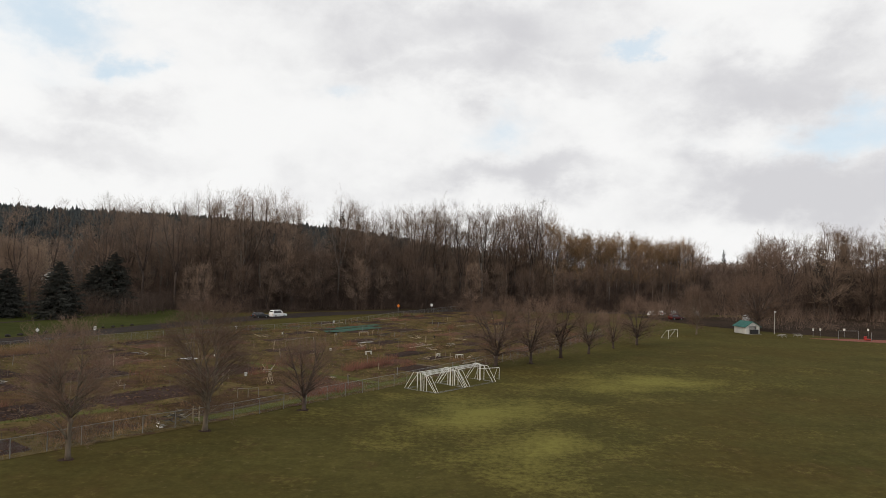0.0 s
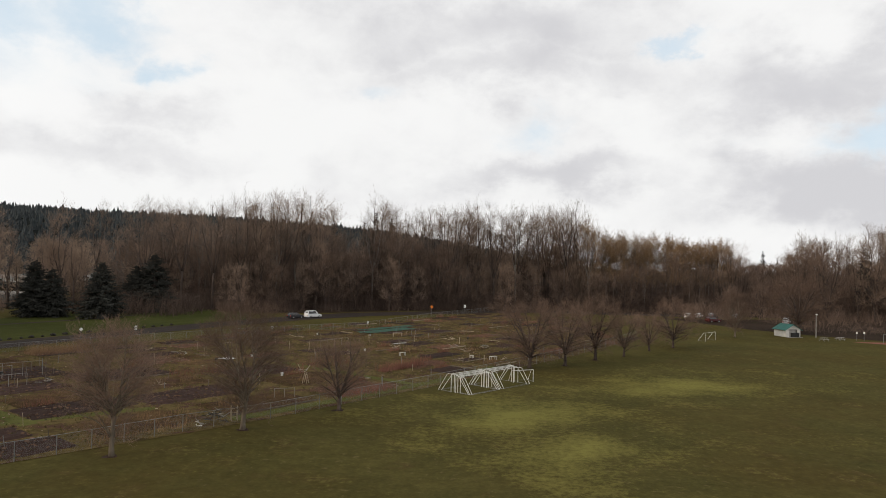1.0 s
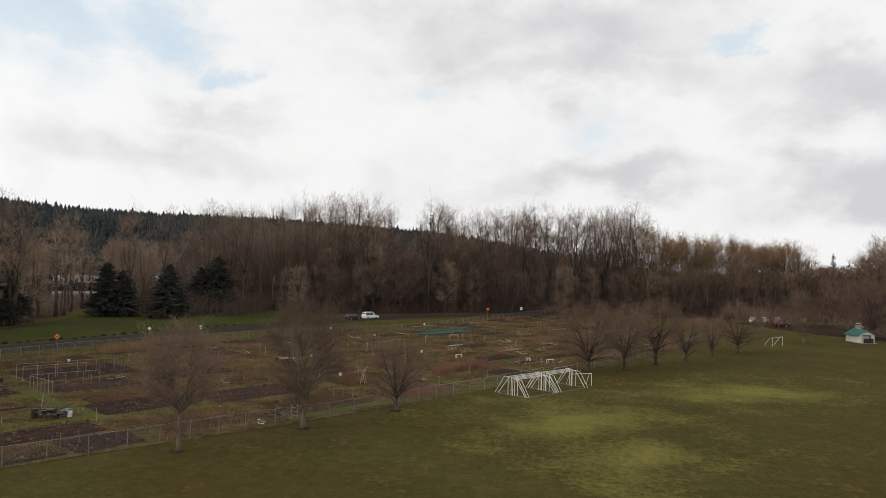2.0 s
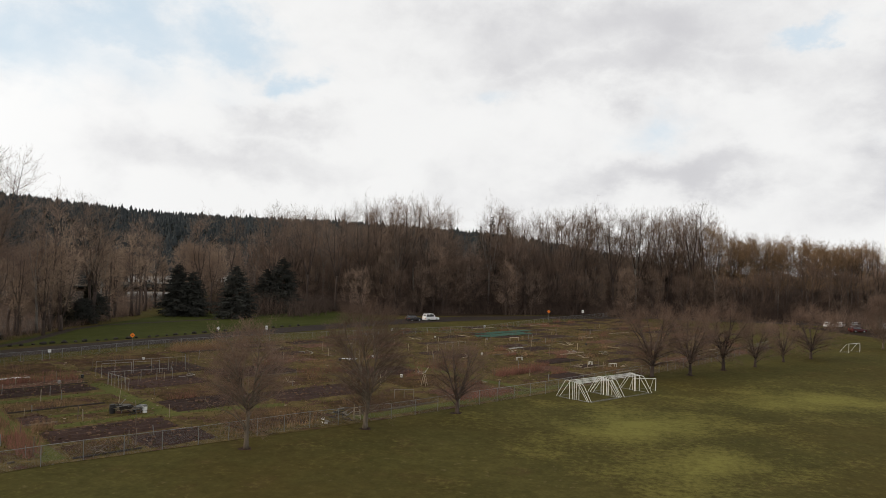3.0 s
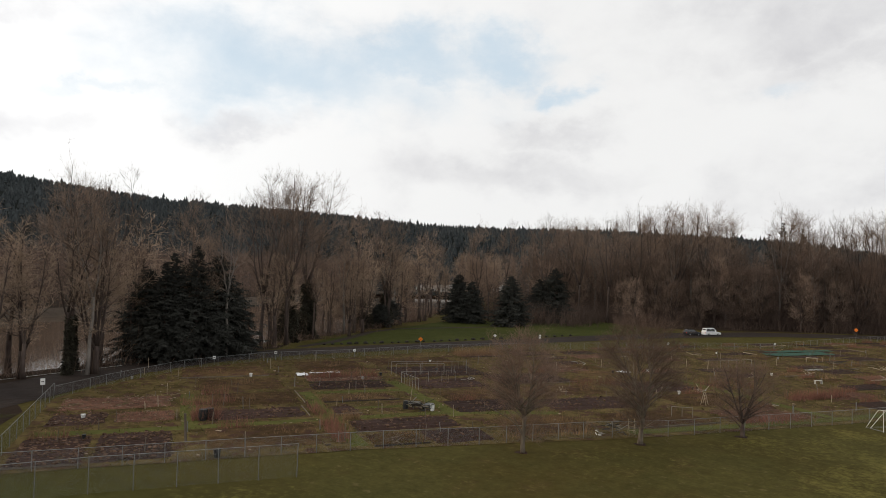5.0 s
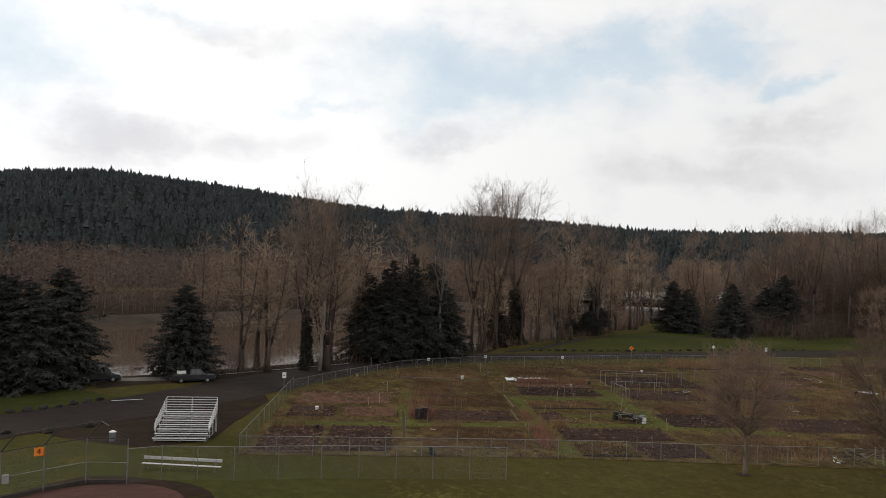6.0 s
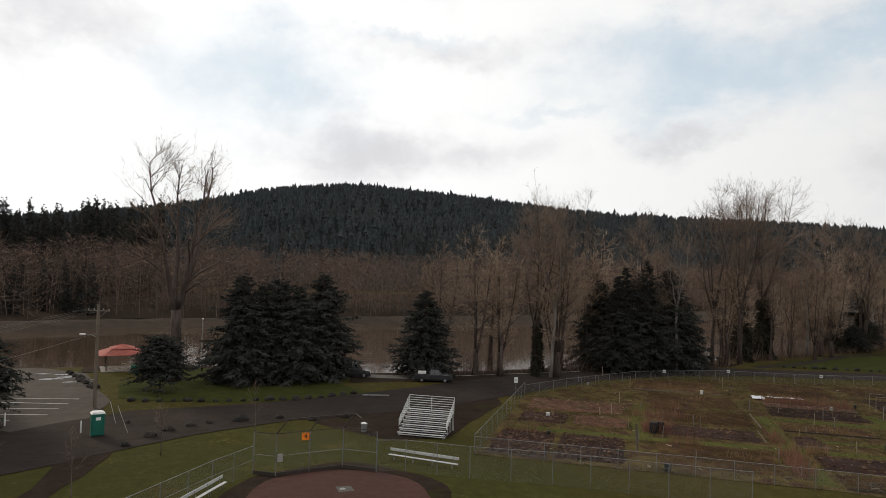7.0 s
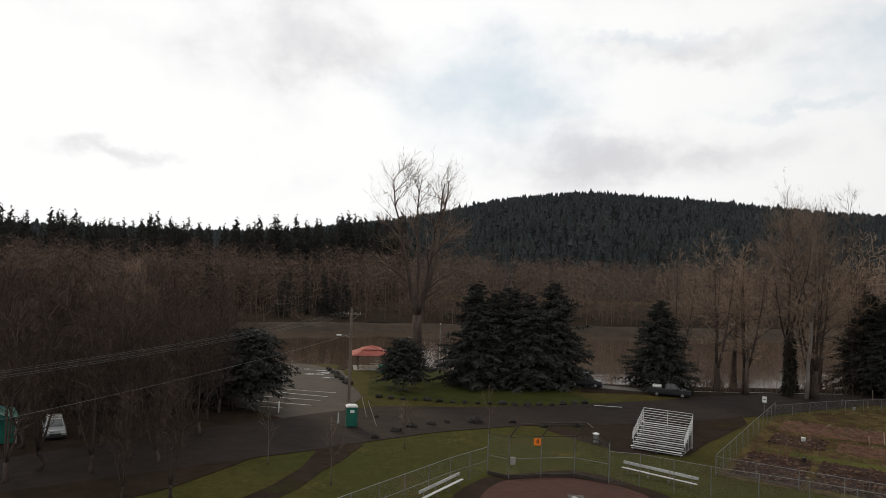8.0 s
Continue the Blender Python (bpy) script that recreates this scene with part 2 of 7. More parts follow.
def water_material():
    """Muddy river: brown body, smooth sheen broken by ripples that come and go in streaks."""
    m = material("river_water", (0.060, 0.040, 0.027), (0.082, 0.057, 0.039), scale=0.05, rough=0.06, bump=0.0, spec=0.42)
    nt = m.node_tree
    N, L = nt.nodes.new, nt.links.new
    b = nt.nodes["Principled BSDF"]
    co = N("ShaderNodeTexCoord")
    mp = N("ShaderNodeMapping")
    mp.inputs["Scale"].default_value = (1.0, 0.30, 1)
    L(co.outputs["Object"], mp.inputs[0])
    n, s = N("ShaderNodeTexNoise"), N("ShaderNodeTexNoise")
    n.inputs["Scale"].default_value, n.inputs["Detail"].default_value = 0.7, 5
    s.inputs["Scale"].default_value, s.inputs["Detail"].default_value = 0.10, 6
    k = N("ShaderNodeMapRange")
    for key, value in (("From Min", 0.54), ("From Max", 0.70), ("To Min", 0.02), ("To Max", 0.42)):
        k.inputs[key].default_value = value
    bp = N("ShaderNodeBump")
    bp.inputs["Distance"].default_value = 0.11
    L(mp.outputs[0], n.inputs["Vector"]), L(mp.outputs[0], s.inputs["Vector"])
    L(s.outputs["Fac"], k.inputs["Value"]), L(k.outputs[0], bp.inputs["Strength"])
    L(n.outputs["Fac"], bp.inputs["Height"]), L(bp.outputs[0], b.inputs["Normal"])
    return m


M = {
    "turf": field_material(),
    "lawn": material("lawn", (0.0292, 0.0344, 0.00954), (0.0497, 0.0536, 0.0152), scale=0.4, rough=0.95, bump=0.4, detail=9, spec=0.02, fleck=(0.0439, 0.0441, 0.0238), fleck_at=0.64),
    "path_grass": material("path_grass", (0.050, 0.054, 0.016), (0.088, 0.088, 0.027), scale=1.2, rough=0.95, bump=0.4, detail=9, spec=0.02, fleck=(0.049, 0.0335, 0.0192), fleck_at=0.58),
    "garden": material("garden_grass", (0.028, 0.0205, 0.0092), (0.125, 0.093, 0.038), scale=1.1, rough=0.95, bump=0.8, detail=12, spec=0.02, fleck=(0.060, 0.034, 0.024), fleck_at=0.52, big=0.2),
    "soil": material("soil", (0.0205, 0.0112, 0.0088), (0.045, 0.0255, 0.0205), scale=1.6, rough=0.97, bump=0.9, detail=10, vary=0.25, spec=0.1, fleck=(0.0532, 0.0479, 0.0211), fleck_at=0.64),
    "weeds": material("weedy_bed", (0.031, 0.0200, 0.0108), (0.112, 0.070, 0.035), scale=1.0, rough=0.97, bump=0.9, detail=10, vary=0.3, spec=0.02, fleck=(0.055, 0.031, 0.023), fleck_at=0.52),
    "straw": material("straw_mulch", (0.052, 0.0264, 0.0171), (0.135, 0.0669, 0.045), scale=1.4, rough=0.97, bump=0.9, detail=12, vary=0.2, spec=0.1, fleck=(0.05, 0.0378, 0.0162), fleck_at=0.54, big=0.25),
    "clay": material("red_clay", (0.12, 0.033, 0.021), (0.18, 0.057, 0.036), scale=1.0, rough=0.95, bump=0.2, detail=8),
    "asphalt": material("asphalt", (0.0195, 0.0146, 0.0125), (0.033, 0.0250, 0.0215), scale=0.5, rough=0.9, bump=0.3, detail=10, spec=0.07, fleck=(0.0421, 0.0339, 0.0288), fleck_at=0.63),
    # lighter copy of asphalt: sunlight on the lot is put into its colour
    "sunlit_asphalt": material("sunlit_asphalt", (0.040, 0.033, 0.028), (0.072, 0.060, 0.051), scale=0.5, rough=0.9, bump=0.3, detail=10, spec=0.15, fleck=(0.030, 0.025, 0.022), fleck_at=0.6),
    "gravel": material("gravel", (0.075, 0.068, 0.062), (0.13, 0.12, 0.11), scale=1.5, rough=0.95, bump=0.6, detail=10),
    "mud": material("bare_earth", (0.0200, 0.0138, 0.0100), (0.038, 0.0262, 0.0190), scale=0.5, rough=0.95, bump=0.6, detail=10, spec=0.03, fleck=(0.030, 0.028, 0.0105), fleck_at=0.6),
    "infield": material("infield_dirt", (0.038, 0.0128, 0.0088), (0.062, 0.0215, 0.0145), scale=0.8, rough=0.95, bump=0.3, detail=10),
    "bank": material("river_bank", (0.034, 0.0240, 0.0160), (0.066, 0.047, 0.032), scale=0.3, rough=0.95, bump=0.6, detail=9),
    "paint": material("line_paint", (0.22, 0.22, 0.21), (0.50, 0.50, 0.48), scale=2.0, rough=0.7, bump=0.0),
    "bark": material("bark", (0.078, 0.060, 0.050), (0.178, 0.140, 0.118), scale=3.0, rough=0.95, bump=0.7, vary=0.25, stretch=(1, 1, 0.25), spec=0.1),
    "dark_bark": material("dark_bark", (0.042, 0.031, 0.027), (0.10, 0.077, 0.066), scale=3.0, rough=0.95, bump=0.7, vary=0.25, stretch=(1, 1, 0.25), spec=0.1),
    "river_twig": material("river_twigs", (0.235, 0.172, 0.124), (0.39, 0.292, 0.218), scale=0.5, rough=0.9, bump=0.0, vary=0.3, spec=0.1),
    "pale_bark": material("pale_bark", (0.101, 0.0875, 0.077), (0.216, 0.196, 0.175), scale=2.0, rough=0.9, bump=0.5, vary=0.2, stretch=(1, 1, 0.3), spec=0.1),
    "twig": material("twigs", (0.150, 0.106, 0.079), (0.26, 0.188, 0.143), scale=0.6, rough=0.9, bump=0.0, vary=0.3, spec=0.1),
    "lichen_bark": material("lichen_bark", (0.085, 0.068, 0.052), (0.23, 0.19, 0.145), scale=3.0, rough=0.95, bump=0.6, vary=0.2, stretch=(1, 1, 0.25), spec=0.1),
    "row_twig": material("row_tree_twigs", (0.112, 0.074, 0.055), (0.205, 0.140, 0.106), scale=0.6, rough=0.9, bump=0.0, vary=0.25, spec=0.1),
    # golden tone: low sun on the stand's tops is put into the twig colour
    "gold_twig": material("sunlit_twigs", (0.178, 0.116, 0.067), (0.29, 0.192, 0.115), scale=0.6, rough=0.9, bump=0.0, vary=0.25, spec=0.1),
    # darker copy of brush: shade inside wood and thicket put into the colour
    "shaded_brush": material("shaded_brush", (0.052, 0.037, 0.030), (0.108, 0.077, 0.062), scale=0.15, rough=0.95, bump=0.0, island=0.4, spec=0.1),
    "clod": material("soil_clods", (0.0544, 0.0326, 0.0225), (0.125, 0.0775, 0.054), scale=2.0, rough=0.97, bump=0.0, island=0.4, spec=0.1),
    "litter": material("garden_litter", (0.09, 0.065, 0.045), (0.26, 0.21, 0.16), scale=0.7, rough=0.9, bump=0.0, island=0.75, spec=0.1),
    "brush": material("brush", (0.094, 0.066, 0.051), (0.18, 0.126, 0.098), scale=0.15, rough=0.95, bump=0.0, island=0.4, spec=0.1),
    "needles": material("needles", (0.034, 0.0345, 0.031), (0.056, 0.057, 0.050), scale=0.8, rough=0.95, bump=0.0, vary=0.15, spec=0.03),
    # bluish and lightened: distance haze is put into the trees' colour
    "hazy_hill_trees": material("hazy_hill_trees", (0.032, 0.038, 0.040), (0.052, 0.058, 0.060), scale=0.02, rough=0.95, bump=0.0, island=0.35, spec=0.05),
    # near-black: the shade between the hill's trees is put into the ground colour
    "hill_floor_shade": material("hill_floor_shade", (0.012, 0.014, 0.0135), (0.020, 0.022, 0.021), scale=0.02, rough=0.95, bump=0.0, spec=0.0),
    "far_wood": material("far_wood", (0.100, 0.070, 0.056), (0.180, 0.127, 0.100), scale=0.03, rough=0.95, bump=0.0, island=0.4, spec=0.05),
    "hill_bare": material("hill_bare_twigs", (0.050, 0.046, 0.042), (0.078, 0.070, 0.063), scale=0.03, rough=0.95, bump=0.0, island=0.3, spec=0.05),
    "ivy": material("ivy_leaves", (0.026, 0.0235, 0.017), (0.050, 0.045, 0.032), scale=1.0, rough=0.8, bump=0.0, island=0.4, spec=0.1),
    "dry": material("dry_stalks", (0.143, 0.0881, 0.0489), (0.286, 0.184, 0.108), scale=0.8, rough=0.95, bump=0.0, island=0.35, spec=0.1),
    "red_twig": material("red_stems", (0.13, 0.062, 0.046), (0.23, 0.112, 0.082), scale=0.8, rough=0.9, bump=0.0, island=0.35, spec=0.1),
    "tuft": material("grass_tufts", (0.054, 0.050, 0.0145), (0.105, 0.092, 0.029), scale=0.2, rough=0.95, bump=0.0, island=0.35, spec=0.1),
    "white": material("white_paint", (0.60, 0.60, 0.58), (0.78, 0.78, 0.76), scale=2.0, rough=0.45, bump=0.05, spec=0.4, big=0.3),
    "galv": material("galvanised_steel", (0.140, 0.145, 0.145), (0.235, 0.240, 0.240), scale=4.0, rough=0.5, bump=0.05, metal=0.4),
    "alu": material("aluminium", (0.50, 0.50, 0.49), (0.66, 0.66, 0.65), scale=3.0, rough=0.38, bump=0.03, metal=0.35, spec=0.5),
    "rust": material("dark_steel", (0.035, 0.028, 0.024), (0.07, 0.055, 0.046), scale=4.0, rough=0.7, bump=0.1, metal=0.3),
    "orange": material("orange_sign", (0.72, 0.17, 0.012), (0.85, 0.23, 0.02), scale=2.0, rough=0.5, bump=0.0),
    "black": material("black_paint", (0.012, 0.012, 0.012), (0.022, 0.022, 0.022), scale=3.0, rough=0.6, bump=0.0),
    "green_plastic": material("green_plastic", (0.006, 0.085, 0.060), (0.012, 0.13, 0.092), scale=2.0, rough=0.5, bump=0.05, big=0.4),
    "green_paint": material("green_paint", (0.008, 0.075, 0.062), (0.016, 0.11, 0.09), scale=3.0, rough=0.5, bump=0.1),
    "net": material("green_net", (0.0105, 0.0432, 0.027), (0.0225, 0.0684, 0.0435), scale=2.0, rough=0.9, bump=0.4),
    "red_roof": material("red_tiles", (0.30, 0.075, 0.055), (0.46, 0.14, 0.105), scale=2.0, rough=0.7, bump=0.2, vary=0.2),
    "wood": material("weathered_wood", (0.085, 0.066, 0.050), (0.17, 0.14, 0.11), scale=3.0, rough=0.9, bump=0.4, vary=0.3, stretch=(1, 1, 0.2)),
    "pale_wood": material("pale_timber", (0.26, 0.21, 0.15), (0.42, 0.35, 0.26), scale=3.0, rough=0.85, bump=0.3, vary=0.3),
    "stone": material("boulder", (0.0144, 0.0121, 0.0103), (0.036, 0.0306, 0.026), scale=1.5, rough=0.95, bump=0.7, vary=0.3),
    "concrete": material("concrete", (0.20, 0.19, 0.18), (0.32, 0.31, 0.29), scale=1.5, rough=0.9, bump=0.3),
    "wall": material("pale_wall_boards", (0.42, 0.41, 0.38), (0.55, 0.54, 0.50), scale=1.5, rough=0.8, bump=0.1),
    "tarp": material("white_tarp", (0.55, 0.56, 0.58), (0.75, 0.76, 0.78), scale=1.0, rough=0.6, bump=0.6),
    "rubber": material("rubber", (0.010, 0.010, 0.010), (0.022, 0.021, 0.020), scale=4.0, rough=0.85, bump=0.1),
    "chrome": material("steel_rim", (0.30, 0.30, 0.31), (0.48, 0.48, 0.49), scale=6.0, rough=0.3, bump=0.0, metal=0.8),
    "car_white": material("white_car_paint", (0.62, 0.62, 0.62), (0.74, 0.74, 0.74), scale=1.0, rough=0.25, bump=0.0, spec=0.5),
    "car_red": material("red_car_paint", (0.045, 0.0024, 0.0028), (0.063, 0.0044, 0.0044), scale=1.0, rough=0.25, bump=0.0, spec=0.5),
    "red_plastic": material("red_plastic", (0.26, 0.024, 0.020), (0.34, 0.04, 0.032), scale=1.0, rough=0.4, bump=0.0),
    "car_dark": material("dark_car_paint", (0.018, 0.018, 0.021), (0.030, 0.030, 0.034), scale=1.0, rough=0.22, bump=0.0, spec=0.5),
    "car_silver": material("silver_car_paint", (0.24, 0.25, 0.26), (0.33, 0.34, 0.35), scale=1.0, rough=0.28, bump=0.0, metal=0.4, spec=0.5),
    "glass": material("dark_glass", (0.010, 0.012, 0.014), (0.018, 0.020, 0.022), scale=1.0, rough=0.06, bump=0.0, spec=0.8),
    "lamp_red": material("red_lens", (0.35, 0.01, 0.01), (0.45, 0.02, 0.02), scale=1.0, rough=0.2, bump=0.0),
    "lamp_clear": material("clear_lens", (0.6, 0.6, 0.58), (0.7, 0.7, 0.68), scale=1.0, rough=0.15, bump=0.0),
    "blue": material("blue_plastic", (0.010, 0.018, 0.060), (0.018, 0.030, 0.095), scale=1.0, rough=0.5, bump=0.05),
    "link": mesh_material(),
    "water": water_material(),
}


# ---- building tools ----
class Build:
    """Collects vertices and faces for one mesh."""

    def __init__(self):
        self.v, self.f, self.n = [], [], 0

    def add(self, verts, faces):
        verts = np.asarray(verts, float).reshape(-1, 3)
        self.v.append(verts)
        self.f.extend([tuple(int(i) + self.n for i in f) for f in faces])
        self.n += len(verts)
        return self

    def box(self, x0, y0, z0, x1, y1, z1, m=None, bevel=0.0):
        if bevel:
            b = bevel
            ring = lambda z, k: [(x0 + k, y0, z), (x1 - k, y0, z), (x1, y0 + k, z), (x1, y1 - k, z), (x1 - k, y1, z), (x0 + k, y1, z), (x0, y1 - k, z), (x0, y0 + k, z)]
            inset = lambda z: [(x0 + b, y0 + b, z), (x1 - b, y0 + b, z), (x1 - b, y0 + b, z), (x1 - b, y1 - b, z), (x1 - b, y1 - b, z), (x0 + b, y1 - b, z), (x0 + b, y1 - b, z), (x0 + b, y0 + b, z)]
            v = inset(z0) + ring(z0 + b, b) + ring(z1 - b, b) + inset(z1)
            f = [(r * 8 + i, r * 8 + (i + 1) % 8, r * 8 + 8 + (i + 1) % 8, r * 8 + 8 + i) for r in range(3) for i in range(8)]
            f += [(0, 6, 4, 2), (24, 26, 28, 30)]
        else:
            v = [(x0, y0, z0), (x1, y0, z0), (x1, y1, z0), (x0, y1, z0), (x0, y0, z1), (x1, y0, z1), (x1, y1, z1), (x0, y1, z1)]
            f = [(0, 3, 2, 1), (4, 5, 6, 7), (0, 1, 5, 4), (1, 2, 6, 5), (2, 3, 7, 6), (3, 0, 4, 7)]
        if m is not None:
            v = [m @ Vector(p) for p in v]
        return self.add(v, f)

    def tube(self, pts, rads, k=6, cap=True):
        pts = np.asarray(pts, float)
        n = len(pts)
        rads = np.broadcast_to(np.asarray(rads, float), (n,))
        d = np.gradient(pts, axis=0)
        d /= np.maximum(np.linalg.norm(d, axis=1, keepdims=True), 1e-9)
        ref = np.array([0, 0, 1.0]) if abs(d[:, 2]).mean() < 0.8 else np.array([1.0, 0, 0])
        a = np.cross(d, ref)
        a /= np.maximum(np.linalg.norm(a, axis=1, keepdims=True), 1e-9)
        b = np.cross(d, a)
        t = np.arange(k) * 2 * math.pi / k
        ring = a[:, None] * np.cos(t)[None, :, None] + b[:, None] * np.sin(t)[None, :, None]
        v = pts[:, None] + ring * rads[:, None, None]
        f = [(r * k + i, r * k + k + i, r * k + k + (i + 1) % k, r * k + (i + 1) % k) for r in range(n - 1) for i in range(k)]
        if cap:
            f += [tuple(range(k)), tuple(range((n - 1) * k + k - 1, (n - 1) * k - 1, -1))]
        return self.add(v, f)

    def spikes(self, base, tip, r):
        """Many thin three-sided twigs at once."""
        base, tip = np.asarray(base, float), np.asarray(tip, float)
        r = np.broadcast_to(np.asarray(r, float), (len(base),))[:, None]
        d = tip - base
        d /= np.maximum(np.linalg.norm(d, axis=1, keepdims=True), 1e-9)
        a = np.cross(d, np.where(abs(d[:, 2:3]) < 0.9, [[0, 0, 1.0]], [[1.0, 0, 0]]))
        a /= np.maximum(np.linalg.norm(a, axis=1, keepdims=True), 1e-9)
        b = np.cross(d, a)
        v = np.stack([base + a * r, base + (-0.5 * a + 0.866 * b) * r, base + (-0.5 * a - 0.866 * b) * r, tip], 1)
        i = np.arange(len(base))[:, None] * 4 + self.n
        for c in ((0, 1, 3), (1, 2, 3), (2, 0, 3)):
            self.f.extend(map(tuple, (i + np.array(c)).tolist()))
        self.v.append(v.reshape(-1, 3))
        self.n += 4 * len(base)
        return self

    def slivers(self, base, tip, r, rs):
        """Many far twigs or sprays at once, one thin face each, turned at random."""
        base, tip = np.asarray(base, float), np.asarray(tip, float)
        r = np.broadcast_to(np.asarray(r, float), (len(base),))[:, None]
        a = np.cross(tip - base, rs.normal(0, 1, base.shape))
        a /= np.maximum(np.linalg.norm(a, axis=1, keepdims=True), 1e-9)
        return self.tris(np.stack([base - a * r, base + a * r, tip], 1))

    def tubes(self, pts, rads, k):
        """Many open tubes with the same number of rings; pts (n, m, 3), rads (n, m)."""
        n, m = pts.shape[:2]
        d = np.gradient(pts, axis=1)
        d /= np.maximum(np.linalg.norm(d, axis=2, keepdims=True), 1e-9)
        a = np.cross(d, np.array([0.31, 0.17, 0.94]))
        a /= np.maximum(np.linalg.norm(a, axis=2, keepdims=True), 1e-9)
        b = np.cross(d, a)
        t = np.arange(k) * 2 * math.pi / k
        v = pts[:, :, None] + (a[:, :, None] * np.cos(t)[:, None] + b[:, :, None] * np.sin(t)[:, None]) * rads[:, :, None, None]
        o = (np.arange(n) * m * k)[:, None] + self.n
        for r in range(m - 1):
            for i in range(k):
                j = (i + 1) % k
                self.f.extend(map(tuple, (o + np.array([r * k + i, r * k + k + i, r * k + k + j, r * k + j])).tolist()))
        self.v.append(v.reshape(-1, 3))
        self.n += n * m * k
        return self

    def tris(self, v):
        v = np.asarray(v, float).reshape(-1, 3)
        i = np.arange(len(v)).reshape(-1, 3) + self.n
        self.f.extend(map(tuple, i.tolist()))
        self.v.append(v)
        self.n += len(v)
        return self

    def mesh(self, name, mat, smooth=False):
        me = bpy.data.meshes.new(name)
        me.from_pydata(np.concatenate(self.v).tolist(), [], self.f)
        me.materials.append(mat)
        if smooth:
            me.polygons.foreach_set("use_smooth", [True] * len(me.polygons))
        me.update()
        return me


def part(name, build, mat, parent=None, label="", smooth=False, at=None):
    """One mesh object, under a thing or a part if given."""
    data = build.mesh(name, M[mat], smooth) if isinstance(build, Build) else build
    ob = new(name, data)
    if parent is not None:
        ob.parent = parent
    if at is not None:
        ob.matrix_basis = at
    return tagged(ob, label) if label else ob


def thing(name, label, category, at=None, group="", kind=""):
    ob = tagged(new(name), label, category, group, kind)
    ob.empty_display_size = 0.2
    if at is not None:
        ob.matrix_basis = at
    return ob


def single(name, build, mat, label, category, at=None, group="", kind="", smooth=False):
    ob = part(name, build, mat, smooth=smooth, at=at)
    return tagged(ob, label, category, group, kind)


def turned(x, y, z=0.0, deg=0.0, s=1.0):
    return Matrix.Translation((x, y, z)) @ Matrix.Rotation(radians(deg), 4, "Z") @ Matrix.Scale(s, 4)


# garden axes: a runs along the field fence, b away from the field
GO, GU, GV = np.array([-38.3, 44.8]), np.array([0.574, 0.818]), np.array([-0.818, 0.574])
G_DEG = math.degrees(math.atan2(0.818, 0.574))


def garden(a, b):
    p = GO + a * GU + b * GV
    return float(p[0]), float(p[1])


# ---- ground ----
RIVER_NEAR = [(-105, -400), (-118, -100), (-119, -25), (-115, 5), (-106, 22), (-104, 45), (-107, 80), (-116, 120), (-128, 165), (-150, 215), (-190, 290), (-260, 420), (-420, 640)]
RIVER_FAR = [(-160, -400), (-178, -100), (-196, -40), (-206, -15), (-216, 50), (-226, 110), (-245, 180), (-266, 245), (-278, 300), (-296, 360), (-330, 450), (-420, 570), (-600, 760)]


def along(line, y):
    xs, ys = zip(*line)
    return np.interp(y, ys, xs)


def ground_height(x, y):
    near, far = along(RIVER_NEAR, y), along(RIVER_FAR, y)
    s = np.clip((near - x) / 7.0, 0, 1) * np.clip((x - far) / 9.0, 0, 1)
    s = s * s * (3 - 2 * s)
    return -4.5 * s


def build_ground():
    xs = np.unique(np.concatenate([np.arange(-340, 130, 4.0), np.linspace(-4500, -340, 16), np.linspace(130, 4500, 16)]))
    ys = np.unique(np.concatenate([np.arange(-120, 320, 4.0), np.linspace(-4500, -120, 16), np.linspace(320, 4500, 16)]))
    gx, gy = np.meshgrid(xs, ys)
    v = np.stack([gx, gy, ground_height(gx, gy)], -1).reshape(-1, 3)
    w = len(xs)
    f = [(j * w + i, j * w + i + 1, j * w + w + i + 1, j * w + w + i) for j in range(len(ys) - 1) for i in range(w - 1)]
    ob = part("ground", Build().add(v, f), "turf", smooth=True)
    ob.data.materials.append(M["mud"])
    ob.data.materials.append(M["bank"])
    near, far = along(RIVER_NEAR, v[:, 1]) + 1.5, along(RIVER_FAR, v[:, 1]) - 40
    wet = (v[:, 0] < near) & (v[:, 0] > far)
    ob.data.polygons.foreach_set("material_index", [int(any(wet[i] for i in q)) + int(any(wet[i] and abs(v[i, 0] - far[i] - 40) < 9 for i in q)) for q in f])
    tagged(ob, "worn olive winter turf of a wide sports field", "ground", kind="structure")


def sheet(name, outline, z, mat, label, category="ground", kind="structure"):
    """A flat piece of ground laid over the turf, with a wavering edge."""
    pts = []
    for (x0, y0), (x1, y1) in zip(outline, outline[1:] + outline[:1]):
        n = max(1, int(math.hypot(x1 - x0, y1 - y0) / 2.5))
        for i in range(n):
            x, y = x0 + (x1 - x0) * i / n, y0 + (y1 - y0) * i / n
            q = noise.noise_vector((x * 0.3, y * 0.3, 0)) * 0.35
            pts.append((x + q.x, y + q.y, z))
    bm = bmesh.new()
    bm.faces.new([bm.verts.new(p) for p in pts])
    bmesh.ops.triangulate(bm, faces=bm.faces[:])
    me = bpy.data.meshes.new(name)
    bm.to_mesh(me)
    bm.free()
    me.materials.append(M[mat])
    if me.polygons[0].normal.z < 0:
        me.flip_normals()
    return tagged(new(name, me), label, category, kind=kind)


